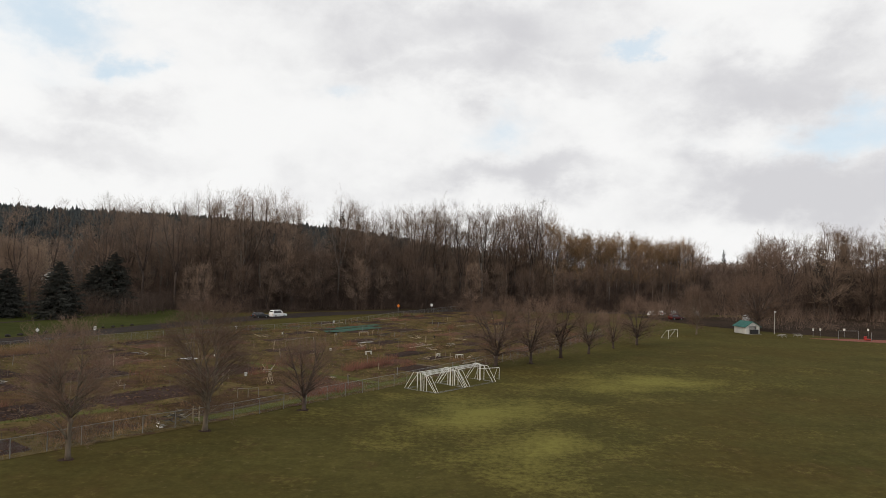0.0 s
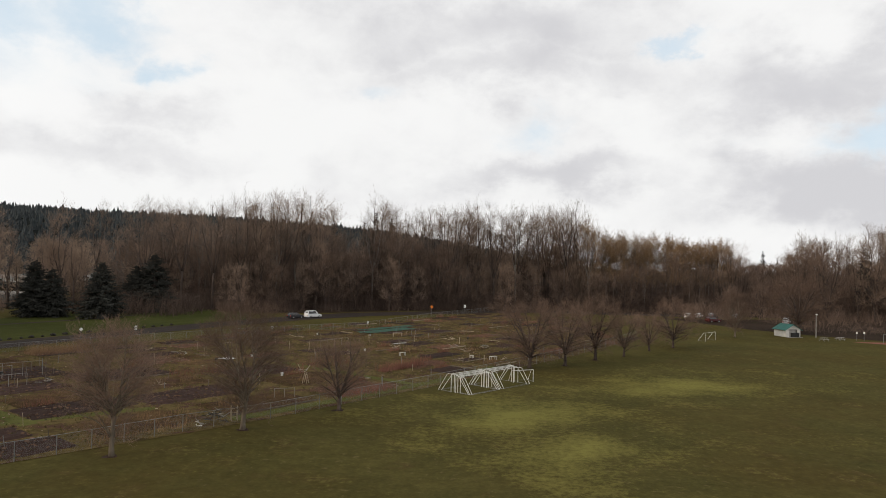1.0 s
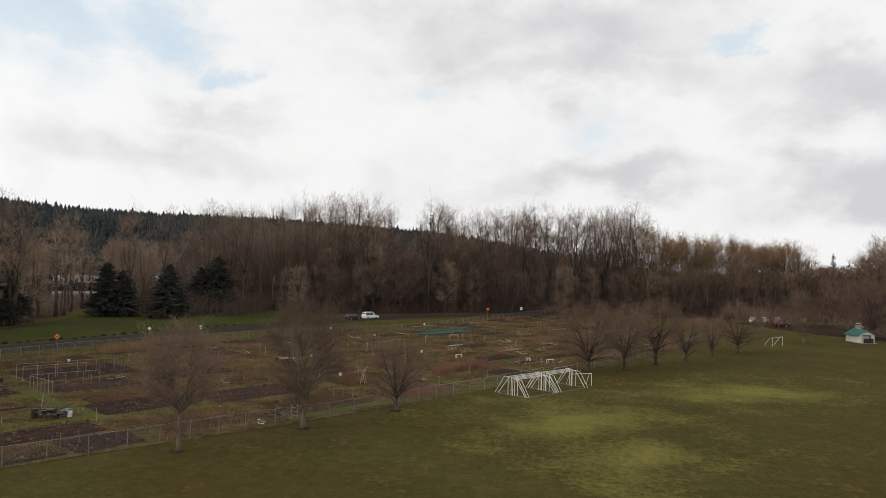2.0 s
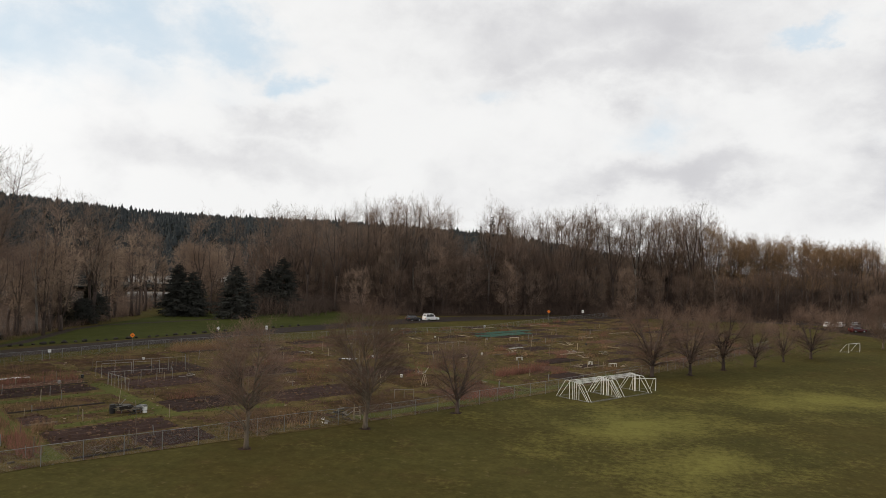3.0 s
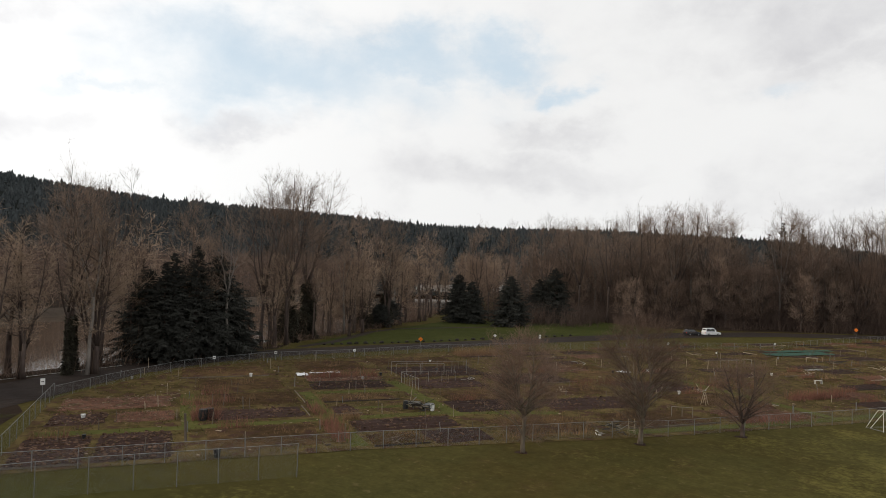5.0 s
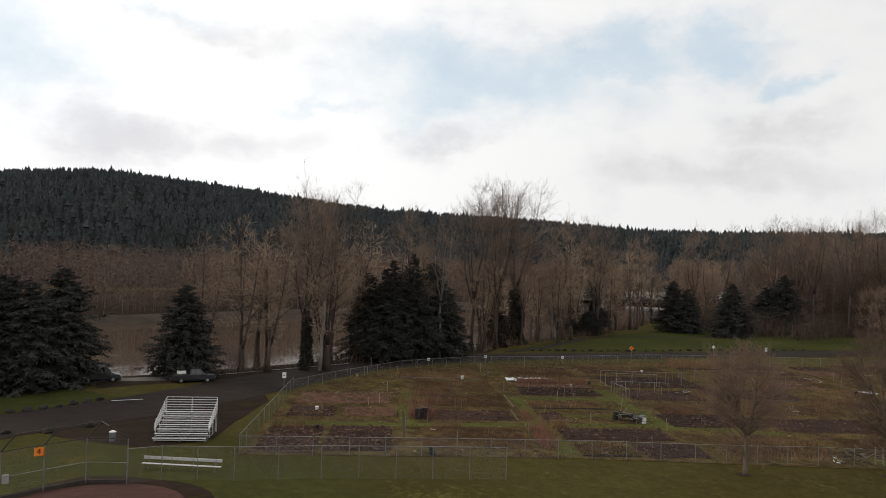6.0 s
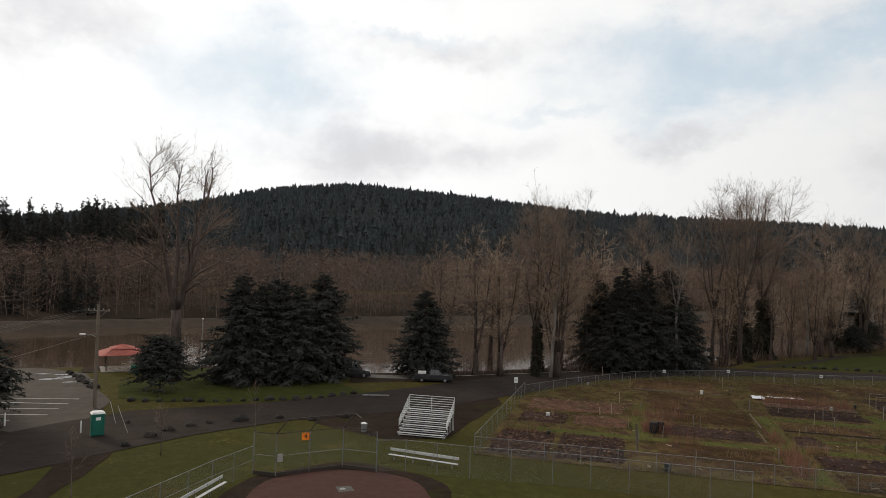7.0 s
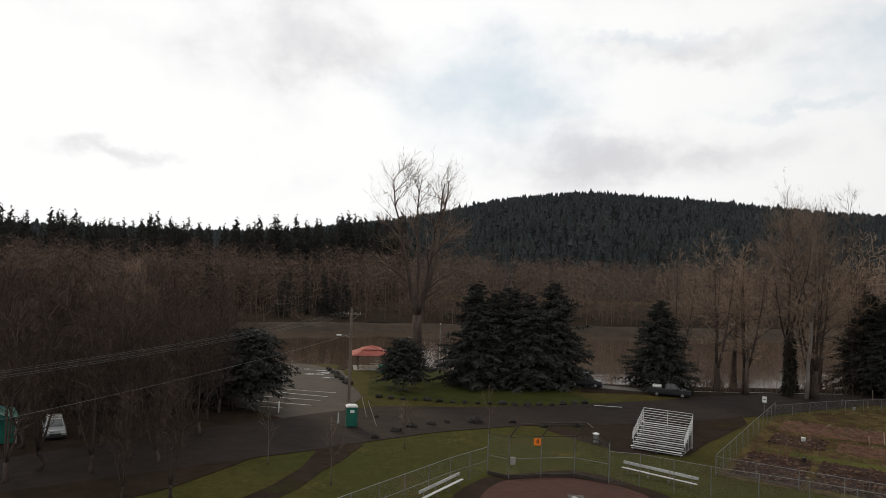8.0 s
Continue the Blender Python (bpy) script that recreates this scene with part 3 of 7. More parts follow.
def ribbon(line, wide):
    """The outline of a strip of a given width along a line."""
    p = np.array(line, float)
    d = np.gradient(p, axis=0)
    d /= np.linalg.norm(d, axis=1, keepdims=True)
    n = np.stack([-d[:, 1], d[:, 0]], 1)
    w = np.broadcast_to(np.asarray(wide, float), (len(p),))[:, None] / 2
    return [tuple(q) for q in np.concatenate([p + n * w, (p - n * w)[::-1]]).tolist()]


build_ground()
wx = np.array([[-800, -400], [-60, -400], [-60, 720], [-800, 720]], float)
part("water", Build().add(np.c_[wx, np.full(4, -2.2)], [(0, 1, 2, 3)]), "water")
tagged(bpy.data.objects["water"], "broad muddy brown river with grey glints", "river", kind="structure")

ROAD = [(-30, -62), (-52, -34), (-66, -17), (-76, -4), (-79, 8), (-82, 22), (-89, 38), (-96.5, 56), (-98.5, 72), (-96, 88), (-90, 104), (-82.5, 122), (-74, 143), (-64, 166), (-52, 190), (-36, 212), (-14, 228), (20, 246), (90, 244)]
GARDEN = [garden(a, b) for a, b in [(-28.8, 3), (0, 3), (10, 2), (30, 0.3), (56, 0), (85, 1), (110, 2), (135, 6), (178, 40), (186, 78), (148, 73), (110, 63), (84, 67), (58, 69.6), (31, 69.4), (13, 64), (-2, 62), (-14.5, 54.5), (-24, 42), (-28.8, 34)]]
sheet("garden_ground", GARDEN, 0.03, "garden", "rough grass and paths between the allotment beds")
sheet("road", ribbon(ROAD, [7, 9, 13, 14, 10, 12, 12, 10, 9, 9, 9, 9, 9, 10, 12, 13, 12, 10, 10]), 0.05, "asphalt", "damp dark asphalt park road", "road")
sheet("parking_lot", [(-71, -13), (-78, -11), (-88, -9.5), (-97, -12), (-110, -15), (-116, -22), (-112, -45), (-92, -62), (-86, -40), (-77, -20)], 0.04, "sunlit_asphalt", "grey-brown asphalt parking lot with faded bay lines, lightened for sunlight", "parking lot")
sheet("lawn", [(-90, -9), (-100, -10), (-114, -1), (-107, 8), (-100, 14.5), (-96, 18), (-88, 21.5), (-85, 12), (-84.5, 3), (-87, -4)], 0.035, "lawn", "bright green mown lawn beside the road", "lawn")
sheet("lawn", [(-101.5, 99), (-96, 108), (-88, 124), (-80, 144), (-70, 166), (-60, 186), (-68, 205), (-95, 222), (-118, 205), (-118, 170), (-113, 140), (-108, 115)], 0.035, "lawn", "bright green mown lawn below the riverside trees", "lawn")
sheet("lawn_path", ribbon([(-100.5, 97), (-102.4, 109), (-107, 121), (-111.5, 132), (-112.5, 143), (-107, 155), (-98.5, 171), (-94, 188)], 2.2), 0.041, "asphalt", "dark narrow footpath curving over the lawn", "footpath")
sheet("earth_verge", [(-75.5, 11), (-72, 11.5), (-68, 14), (-63.6, 17), (-63.4, 23), (-69, 27.4), (-77.7, 35.1), (-83, 37), (-80, 28), (-77, 20)], 0.022, "mud", "trodden bare earth verge round the bleachers")
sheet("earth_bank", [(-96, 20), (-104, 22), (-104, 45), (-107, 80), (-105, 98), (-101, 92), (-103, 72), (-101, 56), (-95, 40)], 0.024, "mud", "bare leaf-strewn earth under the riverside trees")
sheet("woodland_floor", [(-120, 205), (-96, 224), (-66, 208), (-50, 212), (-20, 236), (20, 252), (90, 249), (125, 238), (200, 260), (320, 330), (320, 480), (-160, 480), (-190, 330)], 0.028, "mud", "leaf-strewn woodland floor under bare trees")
sheet("far_lot", [(60, 232), (75, 196), (88, 180), (104, 168), (135, 160), (220, 230), (210, 262), (125, 240)], 0.026, "mud", "dark leaf-strewn ground beyond the playing field")
sheet("far_bank", [(float(along(RIVER_FAR, y)) - 2, y) for y in range(-380, 641, 30)] + [(float(along(RIVER_FAR, y)) - 160, y) for y in range(640, -381, -30)], 0.03, "mud", "dark leaf-strewn ground on the far river bank")
# dark sheet: the thicket's shade on the earth is put into its colour
sheet("thicket_floor", [(-84, -30), (-78, -21), (-71, -13.5), (-64.5, -12.0), (-61.4, -13.6), (-59.7, -15.8), (-54.4, -18.1), (-50.6, -19.8), (-42, -27), (-38, -50), (-50, -75), (-95, -70), (-92, -45)], 0.045, "mud", "dark sheet for the unlit leaf-strewn earth under the thicket")
sheet("dirt_edge", [(-49.4 + (8.0 + 0.5 * math.sin(5 * t)) * math.cos(t), 9 + (8.0 + 0.5 * math.cos(4 * t)) * math.sin(t)) for t in np.linspace(radians(70), radians(290), 26)] + [(-40, 0), (-28, 1), (-24, 8), (-34, 20)], 0.016, "mud", "dark bare dirt round the edge of the infield")
sheet("gravel_strip", [(-103.5, 9), (-105.5, 9.5), (-104.5, 16), (-103.0, 24), (-100.5, 31), (-97.2, 33), (-97.6, 30), (-100.6, 22), (-102.2, 15)], 0.038, "gravel", "pale gravel parking strip behind the conifers")
sheet("infield", [(-49 + 6.6 * math.cos(t), 9 + 6.6 * math.sin(t)) for t in np.linspace(radians(75), radians(285), 22)] + [(-44, 1.5), (-26, 2), (-20, 14), (-30, 22), (-45, 15.4)], 0.02, "infield", "reddish brown clay infield of the ball diamond", "infield")
sheet("footpath", ribbon([(-40, -19), (-46, -14.4), (-51, -12.0), (-56, -10.6), (-61, -9.6), (-66, -9.5)], [2.4, 2.2, 2.0, 2.2, 3.2, 5]), 0.03, "mud", "worn dark earth footpath across the grass")


# ---- trees ----
def unit_rows(v):
    return v / np.maximum(np.linalg.norm(v, axis=-1, keepdims=True), 1e-9)


CROWNS = {
    "oval": lambda q: np.sin(math.pi * np.clip(q * 0.86 + 0.12, 0, 1)) ** 0.7,
    "dome": lambda q: np.minimum(0.62 + 1.4 * q, 1.0) * np.sqrt(np.clip(1 - q ** 2.6, 0, 1)),
    "tall": lambda q: np.minimum(0.35 + 1.2 * q, 1.0) * np.sqrt(np.clip(1 - q ** 4, 0, 1)),
}


def bare_tree(seed, h, wide, clear=0.2, leaders=1, split=0.3, limbs=26, subs=6, sprays=6, twigs=3, spread=0.5, angle=48, lift=0.25,
              r0=0.02, twig_r=0.01, crown="oval", mats=("bark", "twig"), sides=5, reach=0.55, wiggle=0.032, fork=50):
    """Meshes for a leafless tree: trunk and limbs in one, the fine branching of the crown in the other.
    Each level of branching springs from the one before and stays within the crown's outline."""
    rs = np.random.RandomState(seed)
    wood, fine = Build(), Build()
    base_r = r0 * h
    low = clear * h * 0.75

    def inside(p, room):
        q = (p[..., 2] / room - low) / (h - low)
        p = p / room[..., None]
        return (q > 0) & (q < 1) & (np.hypot(p[..., 0], p[..., 1]) < 0.5 * wide * CROWNS[crown](np.clip(q, 0, 1)))

    if leaders == 1:
        z = np.linspace(0, 0.96 * h, 9)
        w = np.cumsum(rs.normal(0, 0.010 * h, (9, 2)), 0) * np.linspace(0, 1, 9)[:, None]
        stem = np.c_[w, z][None]
        rad = (base_r * (1 - z / h * 0.96))[None].copy()
        rad[0, 0] *= 1.4
        wood.tube(stem[0], rad[0], 8)
        start = clear
    else:
        zs = split * h
        bend = rs.normal(0, 0.012 * h, 2)
        wood.tube([[0, 0, 0], [bend[0], bend[1], zs * 0.35], [bend[0] * 0.6, bend[1] * 0.6, zs * 0.75], [0, 0, zs * 1.02]], [base_r * 1.4, base_r * 1.04, base_r * 0.95, base_r * 0.9], 9)
        s = np.linspace(0, 1, 8)
        stem, rad = [], []
        for k in range(leaders):
            az = 2 * math.pi * (k + rs.uniform(-.3, .3)) / leaders
            out = 0.5 * wide * spread * (rs.uniform(0.55, 1.25) if k else 0.15)
            top = h * (0.96 - 0.42 * (out / (0.5 * wide)) ** 2) * rs.uniform(0.9, 1.0)
            run = out * s ** rs.uniform(0.6, 0.9)
            foot = zs * rs.uniform(0.72, 1.0)
            stem.append(np.c_[np.cos(az) * run, np.sin(az) * run, foot + (top - foot) * s ** rs.uniform(0.95, 1.2)] + np.cumsum(rs.normal(0, 0.0045 * h, (8, 3)), 0) * s[:, None])
            rad.append(base_r * rs.uniform(0.42, 0.62) * (1 - 0.94 * s))
            wood.tube(stem[-1], rad[-1], 6)
        stem, rad = np.array(stem), np.array(rad)
        start = 0.12

    def grow(par, prad, n, lo, ang, ratio, up, pts, thick, thin):
        m, k = par.shape[:2]
        i = np.repeat(np.arange(m), n)
        s = lo + (0.98 - lo) * ((np.tile(np.arange(n), m) + rs.uniform(0, 1, m * n)) / n) ** 0.85
        j = np.minimum((s * (k - 1)).astype(int), k - 2)
        f = (s * (k - 1) - j)[:, None]
        p = par[i, j] * (1 - f) + par[i, j + 1] * f
        d = unit_rows(par[i, j + 1] - par[i, j])
        r = np.maximum((prad[i, j] * (1 - f[:, 0]) + prad[i, j + 1] * f[:, 0]) * thick, thin)
        side = unit_rows(np.cross(d, unit_rows(rs.normal(0, 1, d.shape))))
        a = np.radians(ang * rs.uniform(0.6, 1.35, m * n) * (1.1 - 0.35 * s))[:, None]
        d = unit_rows(d * np.cos(a) + side * np.sin(a) + np.array([0, 0, up]))
        full = np.linalg.norm(par[:, -1] - par[:, 0], axis=1)[i] * ratio * rs.uniform(0.6, 1.25, m * n) * (1.15 - 0.55 * s)
        steps = np.linspace(0.15, 1, 8)
        room = np.broadcast_to(rs.uniform(0.84, 1.08, m * n)[:, None], (m * n, 8))
        ok = inside(p[:, None] + d[:, None] * (full[:, None] * steps)[..., None], room)
        full = full * np.clip(np.cumprod(ok, 1).sum(1) / 8.0, rs.uniform(0.12, 0.3, m * n), 1)
        t = np.linspace(0, 1, pts)[None, :, None]
        q = p[:, None] + d[:, None] * full[:, None, None] * t
        q = q + np.array([0, 0, 1.0]) * full[:, None, None] * (up * 0.6) * t ** 2
        q = q + np.cumsum(rs.normal(0, wiggle, (m * n, pts, 3)), 1) * full[:, None, None] * t
        return q, r[:, None] * (1 - 0.85 * t[..., 0])

    a1, r1 = grow(stem, rad, limbs, start, angle, reach if leaders == 1 else reach * 0.75, lift, 5, 0.5, 0.0022 * h)
    wood.tubes(a1, r1, sides)
    a2, r2 = grow(a1, r1, subs, 0.15, fork * 1.04, 0.55, lift * 0.5, 4, 0.5, twig_r * 1.6)
    if sides > 3:
        fine.tubes(a2, r2, 3)
    else:
        fine.slivers(a2[:, 0], a2[:, -1], r2[:, 0] * 1.2, rs)
    a3, r3 = grow(a2, r2, sprays, 0.1, fork, 0.62, lift * 0.4, 3, 0.6, twig_r)
    fine.slivers(a3[:, 0], a3[:, 1], r3[:, 0], rs)
    fine.slivers(a3[:, 1], a3[:, 2], r3[:, 0] * 0.8, rs)
    if twigs:
        a4, r4 = grow(a3, r3, twigs, 0.1, fork * 0.92, 0.7, 0.15, 2, 0.8, twig_r * 0.8)
        fine.slivers(a4[:, 0], a4[:, 1], r4[:, 0], rs)
    return wood.mesh("trunk", M[mats[0]], True), fine.mesh("crown", M[mats[1]])


def crown_tree(seed, h, wide, clear=0.3, split=0.35, leaders=4, limbs=46, subs=6, sprays=5, twigs=3, r0=0.009, twig_r=0.025, reach=1.0, mats=("dark_bark", "twig"), sides=3, slope=0.5, wild=0.58, out=0.42):
    """Meshes for a broad leafless tree: leaders fork from the trunk, limbs rise from them to fill a rounded crown,
    and every finer level fans outwards from the crown's foot."""
    rs = np.random.RandomState(seed)
    wood, fine = Build(), Build()
    bottom = clear * h
    zc = bottom + 0.52 * (h - bottom)
    focus = np.array([0, 0, bottom * 0.8])

    def in_crown(d, f):
        d = unit_rows(d)
        lumps = 1 + 0.12 * np.sin(3 * np.arctan2(d[:, 1], d[:, 0]) + seed) * np.cos(2.3 * d[:, 2] + seed)
        size = np.where(d[:, 2] > 0, h - zc, zc - bottom)
        return np.c_[d[:, 0] * wide / 2, d[:, 1] * wide / 2, d[:, 2] * size] * (f * lumps)[:, None] + [0, 0, zc]

    def curve(p, way, q, n):
        """From p, setting out along way, bending to q."""
        t = np.linspace(0, 1, n)[:, None]
        c = p + way * np.linalg.norm(q - p) * 0.45
        w = (1 - t) ** 2 * p + 2 * t * (1 - t) * c + t ** 2 * q
        return w + np.cumsum(rs.normal(0, 0.022, (n, 3)), 0) * np.linalg.norm(q - p) * t * (1.3 - t)

    base_r = r0 * h
    fork = np.array([*rs.normal(0, 0.008 * h, 2), split * h])
    trunk = curve(np.zeros(3), np.array([0, 0, 1.0]), fork, 5)
    wood.tube(trunk, [base_r * 1.45, base_r * 1.1, base_r, base_r * 0.92, base_r * 0.85], 8)
    lead, rad = [], []
    for k in range(leaders):
        a = 2 * math.pi * (k + rs.uniform(-0.3, 0.3)) / leaders
        up = rs.uniform(0.75, 1.6) if k else 4.0
        tip = in_crown(np.array([[math.cos(a), math.sin(a), up]]), np.array([rs.uniform(0.84, 0.95)]))[0]
        foot = trunk[-1] if k % 2 == 0 else trunk[-2] + (trunk[-1] - trunk[-2]) * rs.uniform(0.2, 0.9)
        lead.append(curve(foot, unit_rows(np.array([math.cos(a) * 0.35, math.sin(a) * 0.35, 1.0])), tip, 12))
        rad.append(base_r * rs.uniform(0.5, 0.72) * np.linspace(1, 0.13, 12))
        wood.tube(lead[-1], rad[-1], 5)
    lead, rad = np.array(lead), np.array(rad)
    axis, thick = np.concatenate([lead.reshape(-1, 3), trunk[2:]]), np.concatenate([rad.ravel() , np.full(3, base_r * 0.5)])
    ways = np.concatenate([unit_rows(np.gradient(lead, axis=1)).reshape(-1, 3), np.tile([[0, 0, 1.0]], (3, 1))])
    d = rs.normal(0, 1, (limbs, 3))
    d[:, 2] = d[:, 2] * 0.9 + 0.25
    ends = in_crown(d, rs.uniform(0.45, 1.0, limbs) ** 0.6)
    paths, rads = [], []
    for q in ends:
        v = q - axis
        flat = np.hypot(v[:, 0], v[:, 1])
        cost = np.linalg.norm(v, axis=1) + np.where(v[:, 2] < slope * flat, 60.0, 0) + rs.uniform(0, 2.0, len(axis)) + np.where(v[:, 2] < 0, 200.0, 0)
        j = int(np.argmin(cost))
        paths.append(curve(axis[j], unit_rows(ways[j] * 0.5 + unit_rows(v[j])), q, 5))
        r = max(min(thick[j] * 0.7, 0.024 * np.linalg.norm(v[j])), twig_r * 2.6)
        rads.append(r * np.linspace(1, 0.2, 5))
    paths, rads = np.array(paths), np.array(rads)
    wood.tubes(paths, rads, sides)
    tops = lead[:, [6, 8, 9, 10, 11]]
    paths, rads = np.concatenate([paths, tops]), np.concatenate([rads, rad[:, [6, 8, 9, 10, 11]]])

    def fan(par, prad, n, lo, size, thin, outward, stray, bend=0.25):
        m, k = par.shape[:2]
        i = np.repeat(np.arange(m), n)
        t = (lo + (1 - lo) * rs.uniform(0, 1, m * n) ** 0.8) * (k - 1) * 0.999
        j = t.astype(int)
        f = (t - j)[:, None]
        p = par[i, j] * (1 - f) + par[i, j + 1] * f
        d = unit_rows(unit_rows(par[i, j + 1] - par[i, j]) + outward * unit_rows(p - focus) + rs.normal(0, stray, p.shape))
        ln = size * rs.uniform(0.5, 1.3, (m * n, 1))
        q = p + d * ln
        mid = p + d * ln * 0.5 + rs.normal(0, 0.07, p.shape) * ln - np.array([0, 0, bend * 0.2]) * ln
        return np.stack([p, mid, q], 1), np.maximum(prad[i, j] * 0.55, thin)[:, None] * np.array([1.0, 0.75, 0.3])

    u = h / 36.0 * reach
    a2, r2 = fan(paths, rads, subs, 0.22, 3.4 * u, twig_r * 1.8, out, wild)
    a3, r3 = fan(a2, r2, sprays, 0.1, 1.9 * u, twig_r, out, wild)
    a4, r4 = fan(a3, r3, twigs, 0.15, 1.15 * u, twig_r * 0.75, out, wild)
    for a, r in ((a2, r2), (a3, r3)):
        fine.slivers(a[:, 0], a[:, 1] + (a[:, 1] - a[:, 0]) * 0.25, r[:, 0], rs)
        fine.slivers(a[:, 1], a[:, 2], r[:, 1], rs)
    fine.slivers(a4[:, 0], a4[:, 2], r4[:, 0], rs)
    return wood.mesh("trunk", M[mats[0]], True), fine.mesh("crown", M[mats[1]])


def conifer(seed, h, wide, low=0.10, per=13, step=0.42, sparse=0.0, taper=0.85, fineness=3, bulk=1.35):
    """Meshes for a dark conifer: trunk, and whorls of drooping boughs with many small hanging sprays."""
    rs = np.random.RandomState(seed)
    wood, fine = Build(), Build()
    z = np.linspace(0, h * 0.98, 7)
    wood.tube(np.c_[rs.normal(0, 0.01 * h, (7, 2)) * (z / h)[:, None], z], 0.019 * h * (1 - z / h * 0.95), 7)
    roots, ways, lens, rises = [], [], [], []
    zz = low * h
    while zz < h * 0.985:
        q = zz / h
        span = 0.5 * wide * min(1.0, (1 - q) ** taper * 1.05 + 0.015) * (0.75 + 0.25 * min(1, (q - low) / 0.10 + 0.3))
        for k in range(max(4, int(per * (1 - 0.45 * q)))):
            if rs.uniform() < sparse:
                continue
            az = rs.uniform(0, 2 * math.pi)
            roots.append((0, 0, zz + rs.uniform(-.6, .6) * (h / 15)))
            ways.append((math.cos(az), math.sin(az), 0))
            lens.append(span * (rs.uniform(0.55, 1.05) if rs.uniform() < 0.85 else rs.uniform(1.0, 1.22)))
            rises.append(0.30 * q - 0.10 + rs.normal(0, 0.19))
        zz += step * (0.6 + 0.4 * (1 - q)) * rs.uniform(0.8, 1.2) * (h / 15) ** 0.5
    roots, ways, lens, rises = np.array(roots), np.array(ways), np.array(lens)[:, None], np.array(rises)[:, None]

    def along_bough(i, t):
        t = t[:, None]
        return roots[i] + ways[i] * lens[i] * t + np.array([0, 0, 1.0]) * lens[i] * (rises[i] * t - 0.26 * t ** 2 + 0.12 * t ** 4)

    n = len(roots)
    wood.slivers(roots, along_bough(np.arange(n), np.full(n, 0.95)), np.full(n, 0.04), rs)
    m = fineness * 6
    i = np.repeat(np.arange(n), m)
    t = np.clip(rs.uniform(0.12, 1.04, n * m) ** 0.8, 0, 1.04)
    p = along_bough(i, t)
    side = np.cross(ways[i], [0, 0, 1.0]) * rs.choice([-1, 1], n * m)[:, None]
    w = (lens[i] * 0.24 * (1.2 - 0.9 * t[:, None]) + 0.14) * rs.uniform(0.5, 1.2, (n * m, 1))
    tip = p + side * w + ways[i] * w * rs.uniform(0.3, 1.1, (n * m, 1)) - np.array([0, 0, 1.0]) * w * rs.uniform(-0.05, 0.7, (n * m, 1))
    thick = bulk * np.maximum(0.13 * w, 0.07) * rs.uniform(0.8, 1.6, (n * m, 1))
    fine.slivers(p, tip, thick[:, 0], rs)
    mid = p + (tip - p) * rs.uniform(0.3, 0.8, (n * m, 1))
    hang = mid + rs.normal(0, 0.12, (n * m, 3)) * w + ways[i] * w * 0.25 - np.array([0, 0, 1.0]) * w * rs.uniform(0.1, 0.55, (n * m, 1))
    fine.slivers(mid, hang, thick[:, 0] * 0.9, rs)
    fine.spikes([[0, 0, h * 0.93]], [[0, 0, h]], 0.09)
    return wood.mesh("trunk", M["dark_bark"], True), fine.mesh("crown", M["needles"])


KINDS = {}


def plant(kind, x, y, h, label, deg=None, group="", name="bare_tree", category="tree", z=0.0, lean=0.0):
    """A tree of a given kind, at its height; the kinds' meshes are shared."""
    (trunk, crown), h0 = KINDS[kind]
    s = h / h0
    deg = random.uniform(0, 360) if deg is None else deg
    top = thing(name, label, category, turned(x, y, z - 0.05, deg) @ Matrix.Rotation(radians(lean), 4, "X"), group)
    for nm, me in (("trunk", trunk), ("crown", crown)):
        part(nm, me, "bark", top, at=Matrix.Scale(s, 4))
    return top


def stand(name, label, category, items):
    """Many far trees of a wood joined into one object: (kind, x, y, height, turn)."""
    verts, tris, mats, slots, count = [], [], [], {}, 0
    for kind, x, y, h, deg in items:
        meshes, h0 = KINDS[kind]
        c, s, k = math.cos(radians(deg)), math.sin(radians(deg)), h / h0
        for me in meshes:
            v = np.empty(len(me.vertices) * 3, np.float32)
            me.vertices.foreach_get("co", v)
            v = v.reshape(-1, 3) * k
            me.calc_loop_triangles()
            f = np.empty(len(me.loop_triangles) * 3, np.int32)
            me.loop_triangles.foreach_get("vertices", f)
            verts.append(np.c_[v[:, 0] * c - v[:, 1] * s + x, v[:, 0] * s + v[:, 1] * c + y, v[:, 2] - 0.05])
            tris.append(f + count)
            mats.append(np.full(len(f) // 3, slots.setdefault(me.materials[0], len(slots)), np.int32))
            count += len(v)
    verts, tris, mats = np.concatenate(verts), np.concatenate(tris), np.concatenate(mats)
    me = bpy.data.meshes.new(name)
    me.vertices.add(len(verts))
    me.vertices.foreach_set("co", verts.astype(np.float32).ravel())
    me.loops.add(len(tris))
    me.loops.foreach_set("vertex_index", tris)
    me.polygons.add(len(mats))
    me.polygons.foreach_set("loop_start", np.arange(0, len(tris), 3, dtype=np.int32))
    for m in slots:
        me.materials.append(m)
    me.polygons.foreach_set("material_index", mats)
    me.update(calc_edges=True)
    tagged(new(name, me), label, category, kind="stuff")


# kinds: row trees by the field, tall river poplars, slim woodland trees, conifers
KINDS["oval_a"] = crown_tree(11, 11.0, 8.0, clear=0.13, split=0.3, leaders=2, limbs=84, subs=8, sprays=6, twigs=5, r0=0.0165, reach=1.25, twig_r=0.008, mats=("lichen_bark", "row_twig"), sides=4, slope=0.55, wild=0.7, out=0.35), 11.0
